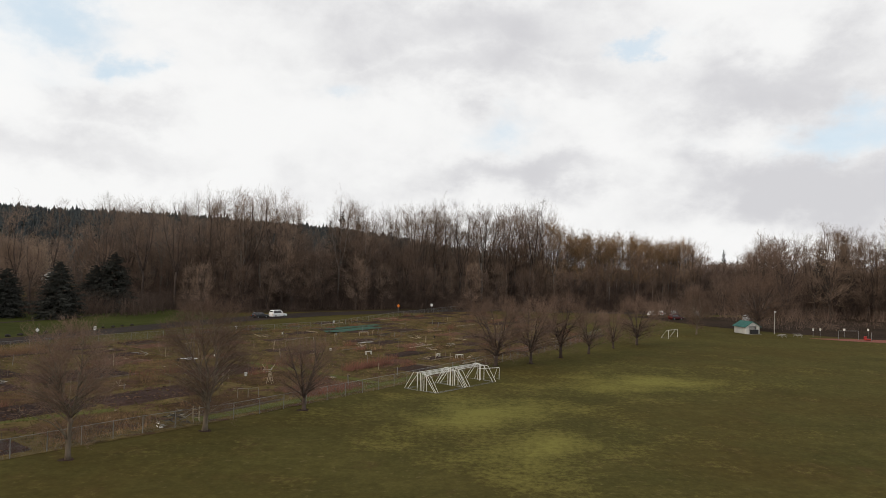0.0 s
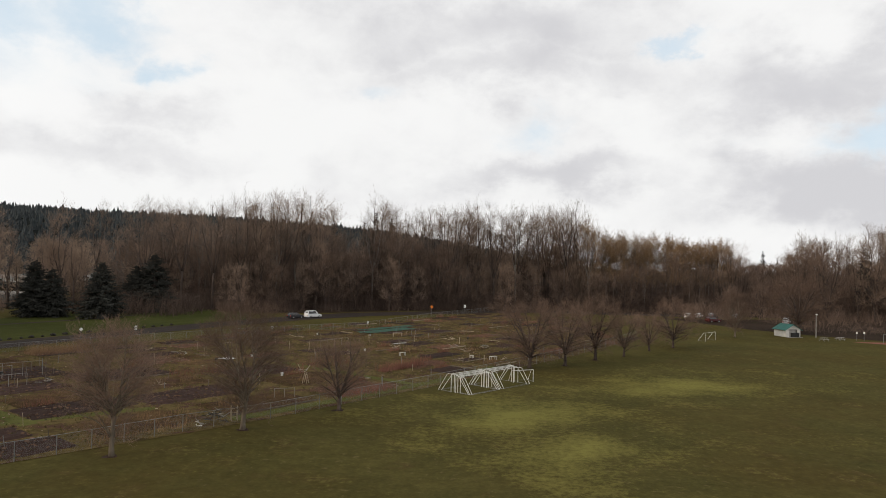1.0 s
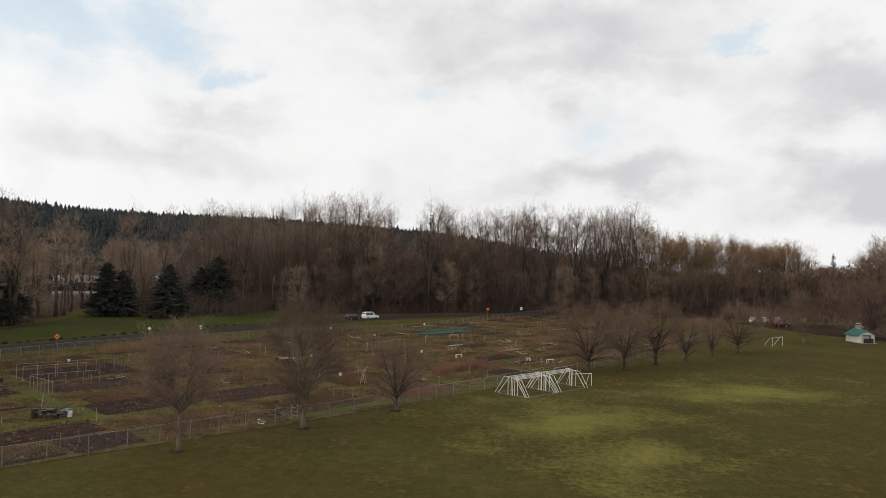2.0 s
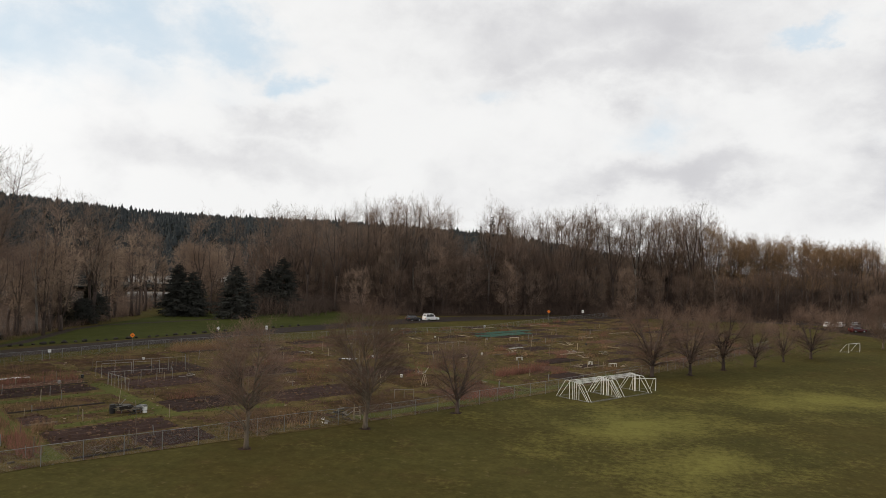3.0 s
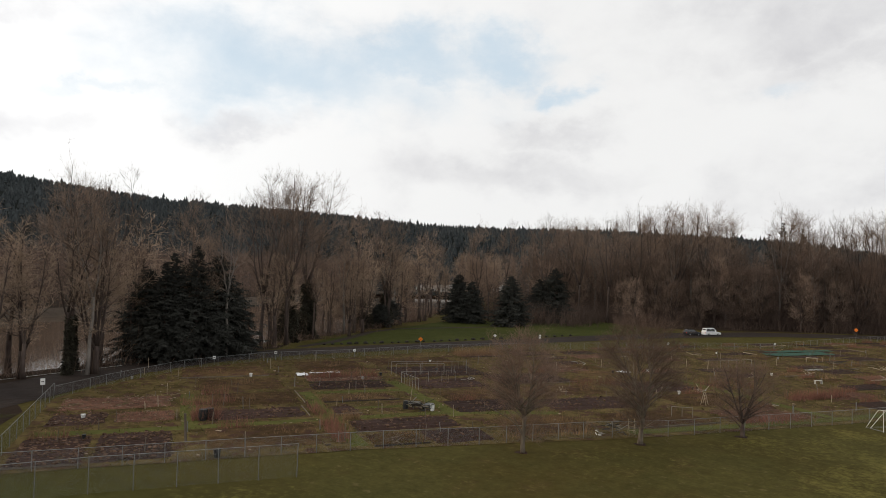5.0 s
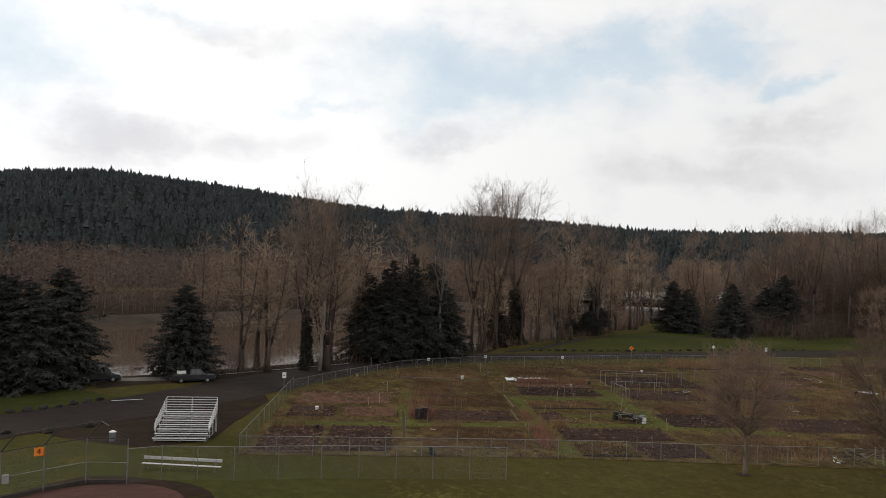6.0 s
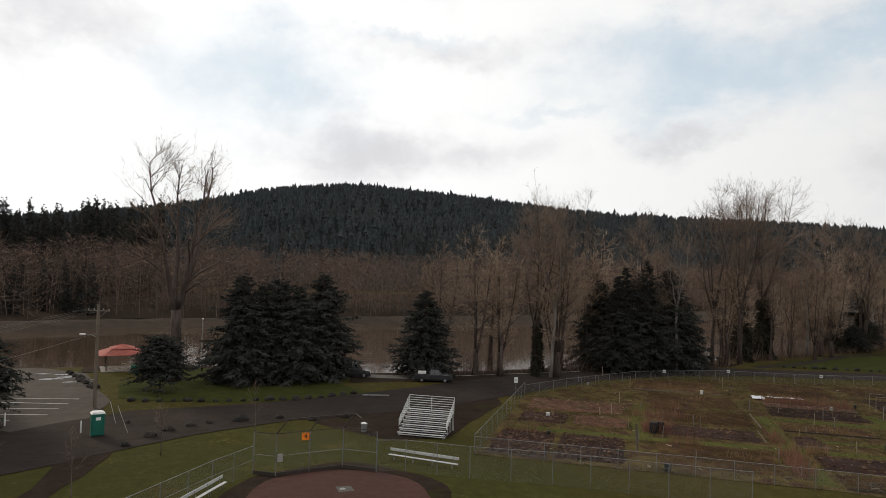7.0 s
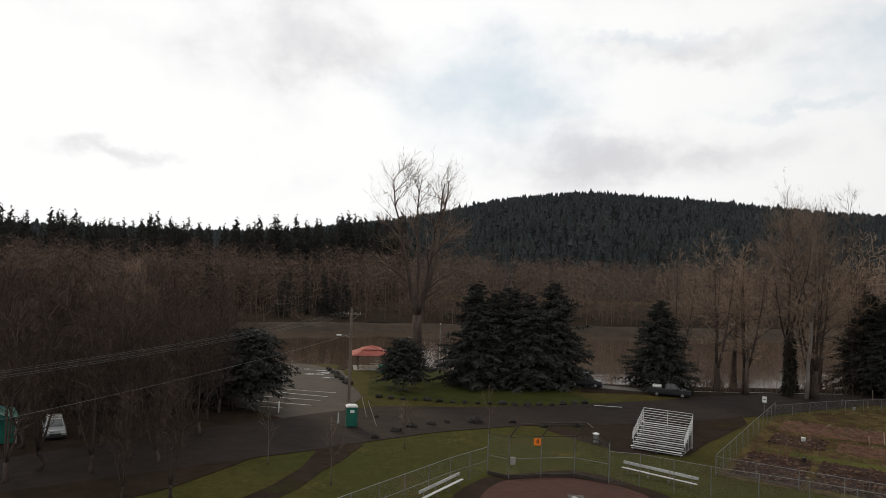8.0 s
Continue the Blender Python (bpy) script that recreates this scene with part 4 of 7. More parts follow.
KINDS["oval_b"] = crown_tree(17, 12.5, 8.6, clear=0.10, split=0.2, leaders=3, limbs=100, subs=8, sprays=6, twigs=5, r0=0.0165, reach=1.25, twig_r=0.008, mats=("lichen_bark", "row_twig"), sides=4, slope=0.6, wild=0.7, out=0.35), 12.5
KINDS["vase"] = crown_tree(13, 8.3, 7.4, clear=0.16, split=0.17, leaders=7, limbs=60, subs=8, sprays=6, twigs=4, r0=0.024, reach=1.35, twig_r=0.008, mats=("dark_bark", "row_twig"), sides=4, slope=0.5, wild=0.7, out=0.35), 8.3
KINDS["spread_a"] = crown_tree(14, 10.5, 14.5, clear=0.12, split=0.16, leaders=10, limbs=90, subs=8, sprays=5, twigs=4, r0=0.026, reach=1.5, twig_r=0.012, mats=("dark_bark", "row_twig"), slope=0.2, wild=0.75, out=0.3), 10.5
KINDS["spread_b"] = crown_tree(15, 10.5, 10.0, clear=0.12, split=0.18, leaders=7, limbs=76, subs=8, sprays=5, twigs=4, r0=0.024, reach=1.4, twig_r=0.012, mats=("dark_bark", "row_twig"), slope=0.3, wild=0.75, out=0.3), 10.5
for i_, (s_, ld_, w_) in enumerate(((21, 5, 15), (22, 4, 13), (23, 6, 17), (24, 3, 12))):
    KINDS["poplar_%d" % i_] = crown_tree(s_, 36.0, w_, clear=0.36, split=0.34, leaders=ld_, limbs=40, subs=6, sprays=4, twigs=3, r0=0.0105, twig_r=0.018), 36.0
for i_, (s_, ld_) in enumerate(((31, 2), (32, 3), (33, 2), (34, 4))):
    KINDS["slim_%d" % i_] = crown_tree(s_, 32.0, 8.5 + i_ % 2, clear=0.38, split=0.44, leaders=ld_, limbs=30, subs=6, sprays=4, twigs=3, r0=0.0095, twig_r=0.018, mats=("pale_bark" if i_ % 2 else "dark_bark", "twig")), 32.0
# these kinds carry the warm sunlight in their twig colour
for i_, (s_, ld_) in enumerate(((41, 2), (42, 3), (43, 2))):
    KINDS["gold_%d" % i_] = crown_tree(s_, 26.0, 6.0, clear=0.26, split=0.36, leaders=ld_, limbs=34, subs=6, sprays=4, twigs=3, r0=0.0085, mats=("pale_bark" if i_ == 2 else "bark", "gold_twig")), 26.0
KINDS["riverside"] = bare_tree(51, 24.0, 11.0, clear=0.14, leaders=3, split=0.16, spread=0.45, limbs=14, subs=6, sprays=5, twigs=2, r0=0.017, angle=64, lift=0.08, crown="tall", twig_r=0.028, sides=4, mats=("dark_bark", "river_twig")), 24.0
KINDS["riverside_b"] = bare_tree(55, 22.0, 9.0, clear=0.22, leaders=2, split=0.3, spread=0.4, limbs=17, subs=6, sprays=5, twigs=2, r0=0.018, angle=66, lift=0.06, crown="tall", twig_r=0.028, sides=4, mats=("dark_bark", "river_twig")), 22.0
KINDS["cottonwood"] = crown_tree(56, 32.0, 16.0, clear=0.34, split=0.3, leaders=4, limbs=52, subs=6, sprays=4, twigs=2, r0=0.024, twig_r=0.020, sides=4), 32.0
for i_, s_ in enumerate((57, 58)):
    KINDS["thicket_%d" % i_] = bare_tree(s_, 15.0, 8.0, clear=0.08, leaders=3, split=0.1, spread=0.5, limbs=13, subs=5, sprays=5, twigs=2, r0=0.012, angle=48, lift=0.25, twig_r=0.026, sides=3, mats=("dark_bark", "shaded_brush")), 15.0
KINDS["bushy_a"] = crown_tree(53, 22.0, 14.0, clear=0.06, split=0.12, leaders=7, limbs=48, subs=6, sprays=4, twigs=4, r0=0.011, reach=1.35, twig_r=0.026, mats=("dark_bark", "brush")), 22.0
KINDS["bushy_b"] = crown_tree(54, 24.0, 12.0, clear=0.10, split=0.2, leaders=4, limbs=46, subs=6, sprays=4, twigs=4, r0=0.010, reach=1.3, twig_r=0.026, mats=("dark_bark", "twig")), 24.0
KINDS["sapling"] = bare_tree(52, 4.5, 1.8, clear=0.3, limbs=14, subs=4, sprays=3, twigs=0, r0=0.009, angle=40, twig_r=0.006), 4.5
KINDS["spruce_a"] = conifer(61, 15.0, 13.5, taper=0.62, fineness=5, bulk=1.1), 15.0
KINDS["spruce_b"] = conifer(62, 13.0, 12.0, taper=0.62, fineness=5, bulk=1.1), 13.0
KINDS["spruce_c"] = conifer(63, 18.0, 11.5, low=0.12, fineness=5, bulk=1.1), 18.0
KINDS["fir"] = conifer(64, 24.0, 9.5, low=0.12, per=11, step=0.7, sparse=0.08, taper=0.8, fineness=1, bulk=3.0), 24.0
KINDS["fir_b"] = conifer(66, 24.0, 11.5, low=0.08, per=14, step=0.75, taper=0.8, fineness=1, bulk=3.4), 24.0
KINDS["pine"] = conifer(65, 9.5, 12.5, low=0.33, per=18, step=0.3, taper=0.38), 9.5

# the row along the field fence
ROW = "row of bare trees along the field fence"
for kind, x, y, h, deg, lb in (
        ("oval_a", -29.2, 55.2, 11.0, 20, "slim bare street tree with pale trunk and dense fine twigs"),
        ("oval_b", -21.9, 65.4, 12.8, 70, "tall oval bare tree with forked grey trunk and dense brown twigs"),
        ("vase", -14.6, 75.2, 8.3, 10, "short vase-shaped bare fruit tree with dark trunk"),
        ("spread_a", 8.7, 111.0, 10.6, 0, "broad spreading bare tree with many upright shoots"),
        ("spread_b", 14.7, 114.5, 10.2, 130, "round-headed bare tree with reddish brown twigs"),
        ("spread_b", 21.0, 122.6, 11.0, 40, "dense dark-twigged bare tree with stout trunk"),
        ("vase", 27.2, 128.8, 8.6, 200, "low forked bare tree with dark leaning trunk"),
        ("vase", 34.1, 138.4, 7.6, 90, "small round bare tree beside the fence"),
        ("spread_a", 40.7, 145.5, 9.6, 250, "stout low-branched bare tree at the fence's end"),
        ("oval_b", 62.8, 172.1, 11.5, 15, "feathery bare tree near the small hut"),
        ("spread_a", 86.5, 191.0, 14.0, 60, "large wide-crowned bare tree behind the small hut")):
    plant(kind, x, y, h, lb, deg, ROW)

for x, y in ((-29.2, 55.2), (-21.9, 65.4), (-14.6, 75.2), (8.7, 111.0), (14.7, 114.5), (21.0, 122.6)):
    sheet("earth_ring", [(x + (0.6 + 0.15 * math.sin(3 * q + x)) * math.cos(q), y + (0.6 + 0.15 * math.cos(2 * q + y)) * math.sin(q)) for q in np.linspace(0, 2 * math.pi, 14)[:-1]], 0.012, "soil", "ring of bare earth round a tree trunk")

# conifers by the road and river
CON = "dark conifers by the road"
for kind, x, y, h in (("spruce_a", -99, 5.5, 14.8), ("spruce_b", -103, 11, 14.2), ("spruce_a", -98.6, 13.0, 13.4), ("spruce_b", -100.5, 8.6, 13.6), ("spruce_a", -101.5, 17, 15.2), ("spruce_b", -100.3, 32.5, 13.0),
                      ("pine", -94.3, -4.6, 6.8), ("spruce_c", -98.5, 65.5, 16.0), ("spruce_c", -99.2, 67.5, 17.5), ("spruce_c", -98.6, 71.5, 18.8), ("spruce_a", -100.8, 77.5, 17.5), ("spruce_b", -102.5, 82.0, 12.5), ("spruce_a", -104.0, 66.0, 15.0), ("spruce_a", -105.0, 74.5, 16.0),
                      ("spruce_a", -114.5, 176, 14.5), ("spruce_b", -110.5, 177, 12.5), ("spruce_b", -97.0, 176.5, 14.5), ("spruce_a", -95.5, 203, 17.0), ("spruce_b", -100.5, 202, 13.5)):
    plant(kind, x, y, h, "dense dark green conifer with drooping boughs" if kind != "pine" else "small round-topped dark pine on the lawn", None, CON, "conifer", "conifer")
for x, y, h in ((-80.0, -21.8, 8.8), (-82.5, -25.5, 8.2), (-80.0, -28.0, 8.0)):
    plant("pine", x, y, h, "spreading dark evergreen on several bare stems beside the parking lot", None, CON, "conifer", "conifer")

# tall poplars along the river
def ivy(seed, h, r):
    """A sleeve of dark ivy leaves round a trunk, ragged and thinning upwards."""
    rs = np.random.RandomState(seed)
    n = int(420 * h * r ** 0.5)
    t = rs.uniform(0, 1, n) ** 1.15
    az = rs.uniform(0, 2 * math.pi, n)
    out = r * (1 - 0.6 * t) * np.sqrt(rs.uniform(0.12, 1, n)) * (0.75 + 0.25 * np.sin(az * 3 + t * 9))
    p = np.c_[np.cos(az) * out, np.sin(az) * out, t * h]
    return Build().slivers(p, p + rs.normal(0, 0.28, (n, 3)) - [0, 0, 0.12], 0.17, rs).mesh("ivy", M["ivy"])


IVY = [ivy(3, 12.0, 3.1), ivy(4, 8.0, 0.85), ivy(6, 9.0, 2.6)]
random.seed(5)
POP = "tall bare poplars along the river"
for kind, x, y, h, clad in (
        ("cottonwood", -101.5, -3.2, 32.0, None), ("riverside", -100.5, 41, 25, None), ("riverside", -99, 44.5, 23, None), ("poplar_1", -97.5, 50, 26, 1), ("poplar_3", -101, 52.5, 29, 1), ("poplar_2", -103.5, 58, 29.5, None),
        ("poplar_0", -106, 92, 31, None), ("poplar_2", -105, 97.5, 33, None), ("poplar_1", -109, 101.5, 36, 0), ("poplar_0", -112, 110, 36, 0), ("slim_2", -104, 74, 27, None), ("riverside", -106, 66, 26, None),
        ("riverside", -119.0, 138, 27, 2), ("poplar_3", -113, 127, 29, None), ("slim_1", -119.5, 147, 27, 2), ("poplar_2", -119, 146, 30, None), ("riverside", -122, 157, 24, None), ("poplar_1", -124, 172, 28, None),
        ("riverside", -112, 80, 24, None), ("riverside", -103, 36, 22, None)):
    tree = plant(kind, x, y, h, "tall bare poplar with pale trunk and fine upswept branches" if clad is None else "tall bare poplar with dark ivy round its trunk", None, POP)
    if clad is not None:
        part("ivy", IVY[clad], "ivy", tree, "dark evergreen ivy leaves")
for k in range(32):
    y = random.uniform(44, 205)
    x = along(RIVER_NEAR, y) + random.uniform(-1, 9)
    plant(random.choice(("riverside", "riverside_b", "riverside_b", "slim_0", "slim_1", "poplar_3")), x, y, random.uniform(15, 25), "slim bare riverside tree with grey-brown twigs", None, POP)
for k in range(34):
    y = random.uniform(186, 300)
    x = float(along(RIVER_NEAR, y)) + random.uniform(2, 34)
    plant(random.choice(("riverside", "slim_2", "riverside_b", "slim_0", "bushy_b")), x, y, random.uniform(16, 25), "slim bare riverside tree with grey-brown twigs", None, POP)
for k in range(18):
    y = random.uniform(92, 165)
    x = float(along(RIVER_NEAR, y)) + random.uniform(-1.5, 5)
    plant(random.choice(("riverside_b", "bushy_b", "riverside", "bushy_a")), x, y, random.uniform(11, 19), "brown bare tree crowding the river bank", None, POP)
# dark evergreen shrubs at the poplars' feet
for x, y, h in ((-118.0, 143.0, 6.0), (-121.0, 139.0, 5.0), (-121.5, 151.0, 7.0)):
    plant("pine", x, y, h, "low dark evergreen shrub under the riverside trees", None, "evergreen shrubs", "shrub", "shrub")

# woodland edge beyond the gardens: the height of the canopy seen round the horizon, in degrees
CANOPY = [(60, 3.4), (34, 3.4), (28, 3.8), (26.2, 4.3), (23.5, 4.5), (20.5, 4.5), (17.2, 5.3), (13.6, 5.6), (11.8, 4.7), (9.9, 3.9), (8, 5.1), (5.7, 4.4), (2.5, 4.9), (-0.5, 4.8), (-4.6, 4.8), (-7.5, 5.2), (-9.0, 4.2),
          (-9.9, 2.95), (-12.6, 2.8), (-18.2, 2.5), (-20.0, 2.0), (-20.8, 0.6), (-23.4, 0.7), (-23.9, 2.8), (-25.2, 2.9), (-26.5, 2.2), (-28, 3.2), (-30, 3.6), (-33, 3.9), (-60, 3.9)]


def canopy(x, y):
    """The height that the tops of the wood reach at a place."""
    az = math.degrees(math.atan2(-x, y))
    return 16 + math.hypot(x, y) * math.tan(radians(float(np.interp(-az, [-a for a, e in CANOPY], [e for a, e in CANOPY]))))


WOOD = "bare trees of the woodland edge"
EDGE = [(-122, 212), (-98, 226), (-68, 212), (-52, 222), (-16, 240), (24, 253), (60, 258), (86, 266), (104, 276)]
ex, ey = zip(*EDGE)
deep = []
for row in range(5):
    n = (34, 40, 44, 46, 36)[row]
    for k in range(n):
        x = -120 + 224 * (k + random.uniform(0, 1)) / n
        y = float(np.interp(x, ex, ey)) + 2 + row * 8 + random.uniform(-3, 4)
        gold = (x + random.uniform(-5, 5)) > 44
        top = canopy(x, y)
        kinds, h = ("slim_0", "slim_1", "slim_2", "slim_3", "poplar_0", "poplar_1", "poplar_2", "poplar_3"), top * random.uniform(0.72, 0.97)
        if gold:
            kinds, h = ("gold_0", "gold_1", "gold_2"), top * random.uniform(0.88, 1.0)
        if row == 0 or (row < 3 and not gold and k % 2):
            kinds, h = ("bushy_a", "bushy_b"), min(random.uniform(14, 20) if row == 0 else random.uniform(19, 26), top * 0.92)
        elif not gold and row < 4 and random.random() < 0.25:
            continue
        if row > 2:
            deep.append((random.choice(kinds), x, y, h, random.uniform(0, 360)))
            continue
        plant(random.choice(kinds), x, y, h, "slender bare tree in a dense stand, warm sunlight put into its twig colour" if gold else "tall slender bare tree in a dense brown wood", None, WOOD)
for az, r, kind in ((26.0, 238, "poplar_2"), (23.3, 240, "poplar_0"), (21.0, 232, "poplar_1"), (18.9, 236, "poplar_3"), (17.3, 238, "poplar_0"), (15.7, 241, "poplar_2"), (13.7, 243, "poplar_1"), (12.5, 247, "poplar_0"), (8.0, 250, "poplar_3"), (6.9, 252, "poplar_2"),
                    (3.6, 255, "poplar_1"), (2.2, 252, "poplar_0"), (0.4, 258, "poplar_3"), (-1.4, 257, "poplar_2"), (-3.4, 262, "poplar_0"), (-5.2, 262, "poplar_1"), (-7.5, 264, "poplar_2"), (-18.9, 300, "poplar_2"), (-19.8, 296, "poplar_0"),
                    (29.0, 236, "slim_2"), (31.5, 232, "poplar_3")):
    p = away(az) * r
    plant(kind, p.x, p.y, canopy(p.x, p.y), "towering bare poplar above the woodland", None, WOOD)
for az, r, k in ((9.2, 262, 0.86), (8.3, 268, 0.9), (7.0, 266, 0.86), (11.7, 258, 0.84)):
    p = away(az) * r
    plant("fir", p.x, p.y, canopy(p.x, p.y) * k, "ragged dark fir among bare trees", None, "conifers in the wood", "conifer", "conifer")

stand("deep_wood", "dense stand of tall bare brown trees behind the woodland edge", "woodland", deep)

# trees beyond the right end of the field
deep = []
END = "trees beyond the far end of the field"
for k in range(84):
    az, r = -random.uniform(20.8, 42), random.uniform(266, 335)
    p = away(az) * r
    top = canopy(p.x, p.y)
    if random.random() < (0.36 if az < -27 else 0.10) and r > 285:
        plant("fir_b" if k % 2 else "fir", p.x, p.y, top * random.uniform(0.62, 0.88), "ragged dark fir among bare trees", None, "conifers in the wood", "conifer", "conifer")
    else:
        deep.append((random.choice(("poplar_0", "poplar_1", "poplar_2", "slim_0", "slim_2", "bushy_a", "bushy_b")), p.x, p.y, top * random.uniform(0.7, 1.0), random.uniform(0, 360)))
stand("mixed_wood", "tall bare trees of the mixed wood beyond the field", "woodland", deep)
for x, y, h in ((108, 250, 14), (118, 246, 13), (96, 240, 12), (130, 244, 15), (140, 246, 14), (152, 248, 16), (86, 238, 11), (163, 258, 15)):
    plant("bushy_a", x, y, h, "low dense bare tree at the edge of the lot", None, END)
p = away(-21.93) * 462
plant("fir", p.x, p.y, 28, "lone tall dark fir on the skyline", None, "conifers in the wood", "conifer", "conifer")
for az, h in ((-22.4, 21), (-22.9, 23), (-21.2, 20), (-23.3, 20)):
    p = away(az) * 455
    plant("fir", p.x, p.y, h, "ragged dark fir on the distant skyline", None, "conifers in the wood", "conifer", "conifer")

# bare thicket at the near side of the parking lot
for k in range(44):
    az = random.uniform(107, 134)
    r = random.uniform(90, 120) if k < 42 else random.uniform(50, 56)
    if k >= 42:
        az = random.uniform(108, 116)
    p = away(az) * r
    plant(random.choice(("thicket_0", "thicket_1", "thicket_0", "slim_0")), p.x, p.y, random.uniform(12, 19) if k < 42 else random.uniform(8, 13), "bare brown tree in a thicket beside the parking lot", None, "thicket by the parking lot")
for az, r in ((110.6, 66), (111.8, 73), (112.6, 61), (113.5, 70), (114.4, 64), (115.2, 76), (116.2, 68), (117.0, 60), (117.6, 72), (120.4, 62), (121.3, 70), (122.4, 60), (107.6, 80), (108.6, 76), (109.4, 70), (110.0, 82), (112.2, 80), (113.0, 84), (114.0, 78), (115.6, 83), (116.6, 80), (117.4, 84), (120.8, 80), (121.8, 84), (111.2, 86), (114.8, 72)):
    p = away(az) * r
    plant(random.choice(("thicket_0", "thicket_1")), p.x, p.y, random.uniform(11, 16), "dark bare tree in a thicket beside the parking lot", None, "thicket by the parking lot")
for x, y in ((-69.6, 4.9), (-52, -8.6), (-63.2, -3.4), (-57.0, -14.5)):
    plant("sapling", x, y, random.uniform(4, 6), "thin leafless sapling in the grass", None, "saplings in the grass", "sapling", "sapling")


# ---- woods and hill in the distance ----
def brush(name, spots, h, n, spread, label, mat="brush", category="undergrowth", r=0.03):
    """A thicket of thin stems."""
    rs = np.random.RandomState(len(spots) + n)
    b = Build()
    for (x, y, hh) in spots:
        base = np.c_[x + rs.normal(0, spread, n), y + rs.normal(0, spread, n), np.full(n, -0.05)]
        tip = base + np.c_[rs.normal(0, 0.3 * hh, (n, 2)), hh * rs.uniform(0.4, 1.0, n)]
        b.spikes(base, tip, r)
        mid = base + (tip - base) * rs.uniform(0.3, 0.8, (n, 1))
        b.spikes(mid, mid + np.c_[rs.normal(0, 0.25 * hh, (n, 2)), 0.3 * hh * rs.uniform(0.1, 1, n)], r * 0.6)
    tagged(part(name, b, mat), label, category, kind="stuff")


random.seed(9)
spots = []
for k in range(420):
    x = random.uniform(-122, 104)
    spots.append((x, float(np.interp(x, ex, ey)) + random.uniform(-2, 34), random.uniform(3, 9)))
for k in range(90):
    spots.append((random.uniform(-126, -84), random.uniform(186, 214), random.uniform(4, 9)))
brush("undergrowth", spots, 5, 36, 2.2, "tangled undergrowth along the woodland edge, darkened for shade", "shaded_brush", r=0.05)
spots = [(random.uniform(70, 230), random.uniform(225, 330), random.uniform(3, 8)) for k in range(180)]
brush("undergrowth", spots, 5, 36, 2.6, "dark tangled undergrowth beyond the field", r=0.06)
spots = [(random.uniform(92, 215), random.uniform(192, 250), random.uniform(0.5, 2.2)) for k in range(150)]
spots = [q for q in spots if q[1] > 172 + 0.3 * (q[0] - 92)]
brush("low_brush", spots, 1, 30, 2.8, "low reddish brown scrub beyond the playing field", "brush", r=0.04)
spots = []
for k in range(210):
    y = random.uniform(36, 215)
    spots.append((float(along(RIVER_NEAR, y)) + random.uniform(-2.5, 4.5), y, random.uniform(1.0, 3) if random.random() < 0.75 else random.uniform(4, 10)))
brush("undergrowth", spots, 3, 26, 1.9, "brown brush on the river bank", "brush", r=0.03)
spots = []
for k in range(430):
    p = away(random.uniform(107.5, 136)) * random.uniform(84, 125)
    spots.append((p.x, p.y, random.uniform(6, 14)))
brush("undergrowth", spots, 3, 36, 1.8, "brown brush in the thicket by the parking lot, darkened for shade", "shaded_brush", r=0.035)
spots = []
for k in range(460):
    x = random.uniform(-124, 106)
    spots.append((x, float(np.interp(x, ex, ey)) + random.uniform(5, 44), random.uniform(6, 15)))
brush("woodland_saplings", spots, 12, 40, 2.4, "dense brown bare saplings filling the wood", "shaded_brush", r=0.06)
spots = [(random.uniform(108, 235), random.uniform(240, 330), random.uniform(9, 21)) for k in range(420)]
brush("woodland_saplings", spots, 12, 40, 2.6, "dense brown bare saplings filling the far wood", "shaded_brush", r=0.07)


def far_woods():
    """The bare wood across the river: crowded stems with brushy heads."""
    rs = np.random.RandomState(3)
    b = Build()
    n = 2600
    y = rs.uniform(-330, 560, n)
    back = rs.uniform(0, 1, n) ** 1.6 * 110
    x = along(RIVER_FAR, y) - 4 - back
    h = rs.uniform(17, 25, n) * (0.8 + 0.2 * np.clip(back / 15, 0, 1))
    base = np.c_[x, y, np.zeros(n)]
    b.spikes(base, base + np.c_[rs.normal(0, 0.9, (n, 2)), h * 0.93], 0.11)
    m = 110
    idx = np.repeat(np.arange(n), m)
    t = rs.uniform(0.03, 1.0, n * m)
    t = t ** 0.75
    p = base[idx] + np.c_[rs.normal(0, 1.0, (n * m, 2)) * (0.7 + 1.7 * np.sin(math.pi * np.clip(t, 0, 0.93)))[:, None], h[idx] * t * 0.94]
    q = p + np.c_[rs.normal(0, 1.25, (n * m, 2)), rs.uniform(0.1, 1.7, n * m)]
    b.slivers(p, q, 0.075, rs)
    tagged(part("far_woods", b, "far_wood"), "grey-brown bare wood on the far river bank", "woodland", kind="stuff")


SKYLINE = [(-40, 0.0), (-12, 0.1), (-6, 0.6), (0, 1.9), (8, 3.0), (14, 3.4), (22, 3.75), (30, 3.75), (37, 4.0), (44, 4.55), (50, 4.85), (55, 5.0), (59, 5.3), (66, 6.05), (70, 6.45), (77, 6.95), (80, 6.8), (84, 6.3), (88, 5.4), (92, 4.5), (97, 3.8), (102, 3.1), (108, 2.8), (125, 2.7), (150, 2.0)]
RIDGE = 1050.0


def hill_foot(az):
    return np.interp(az, [26, 32, 44, 50], [430, 530, 530, 430])


def hill_height(az, r):
    el = np.interp(az, *zip(*SKYLINE))
    low = hill_foot(az)
    peak = np.maximum(16 + RIDGE * np.tan(np.radians(el)) - 15, 0)
    s = np.clip((r - low) / (RIDGE - low), 0, 1)
    down = np.clip((r - RIDGE) / 500, 0, 1)
    rise = s * s * (3 - 2 * s) * 0.55 + s * 0.45
    return peak * rise * (1 - 0.7 * down) - 1.0


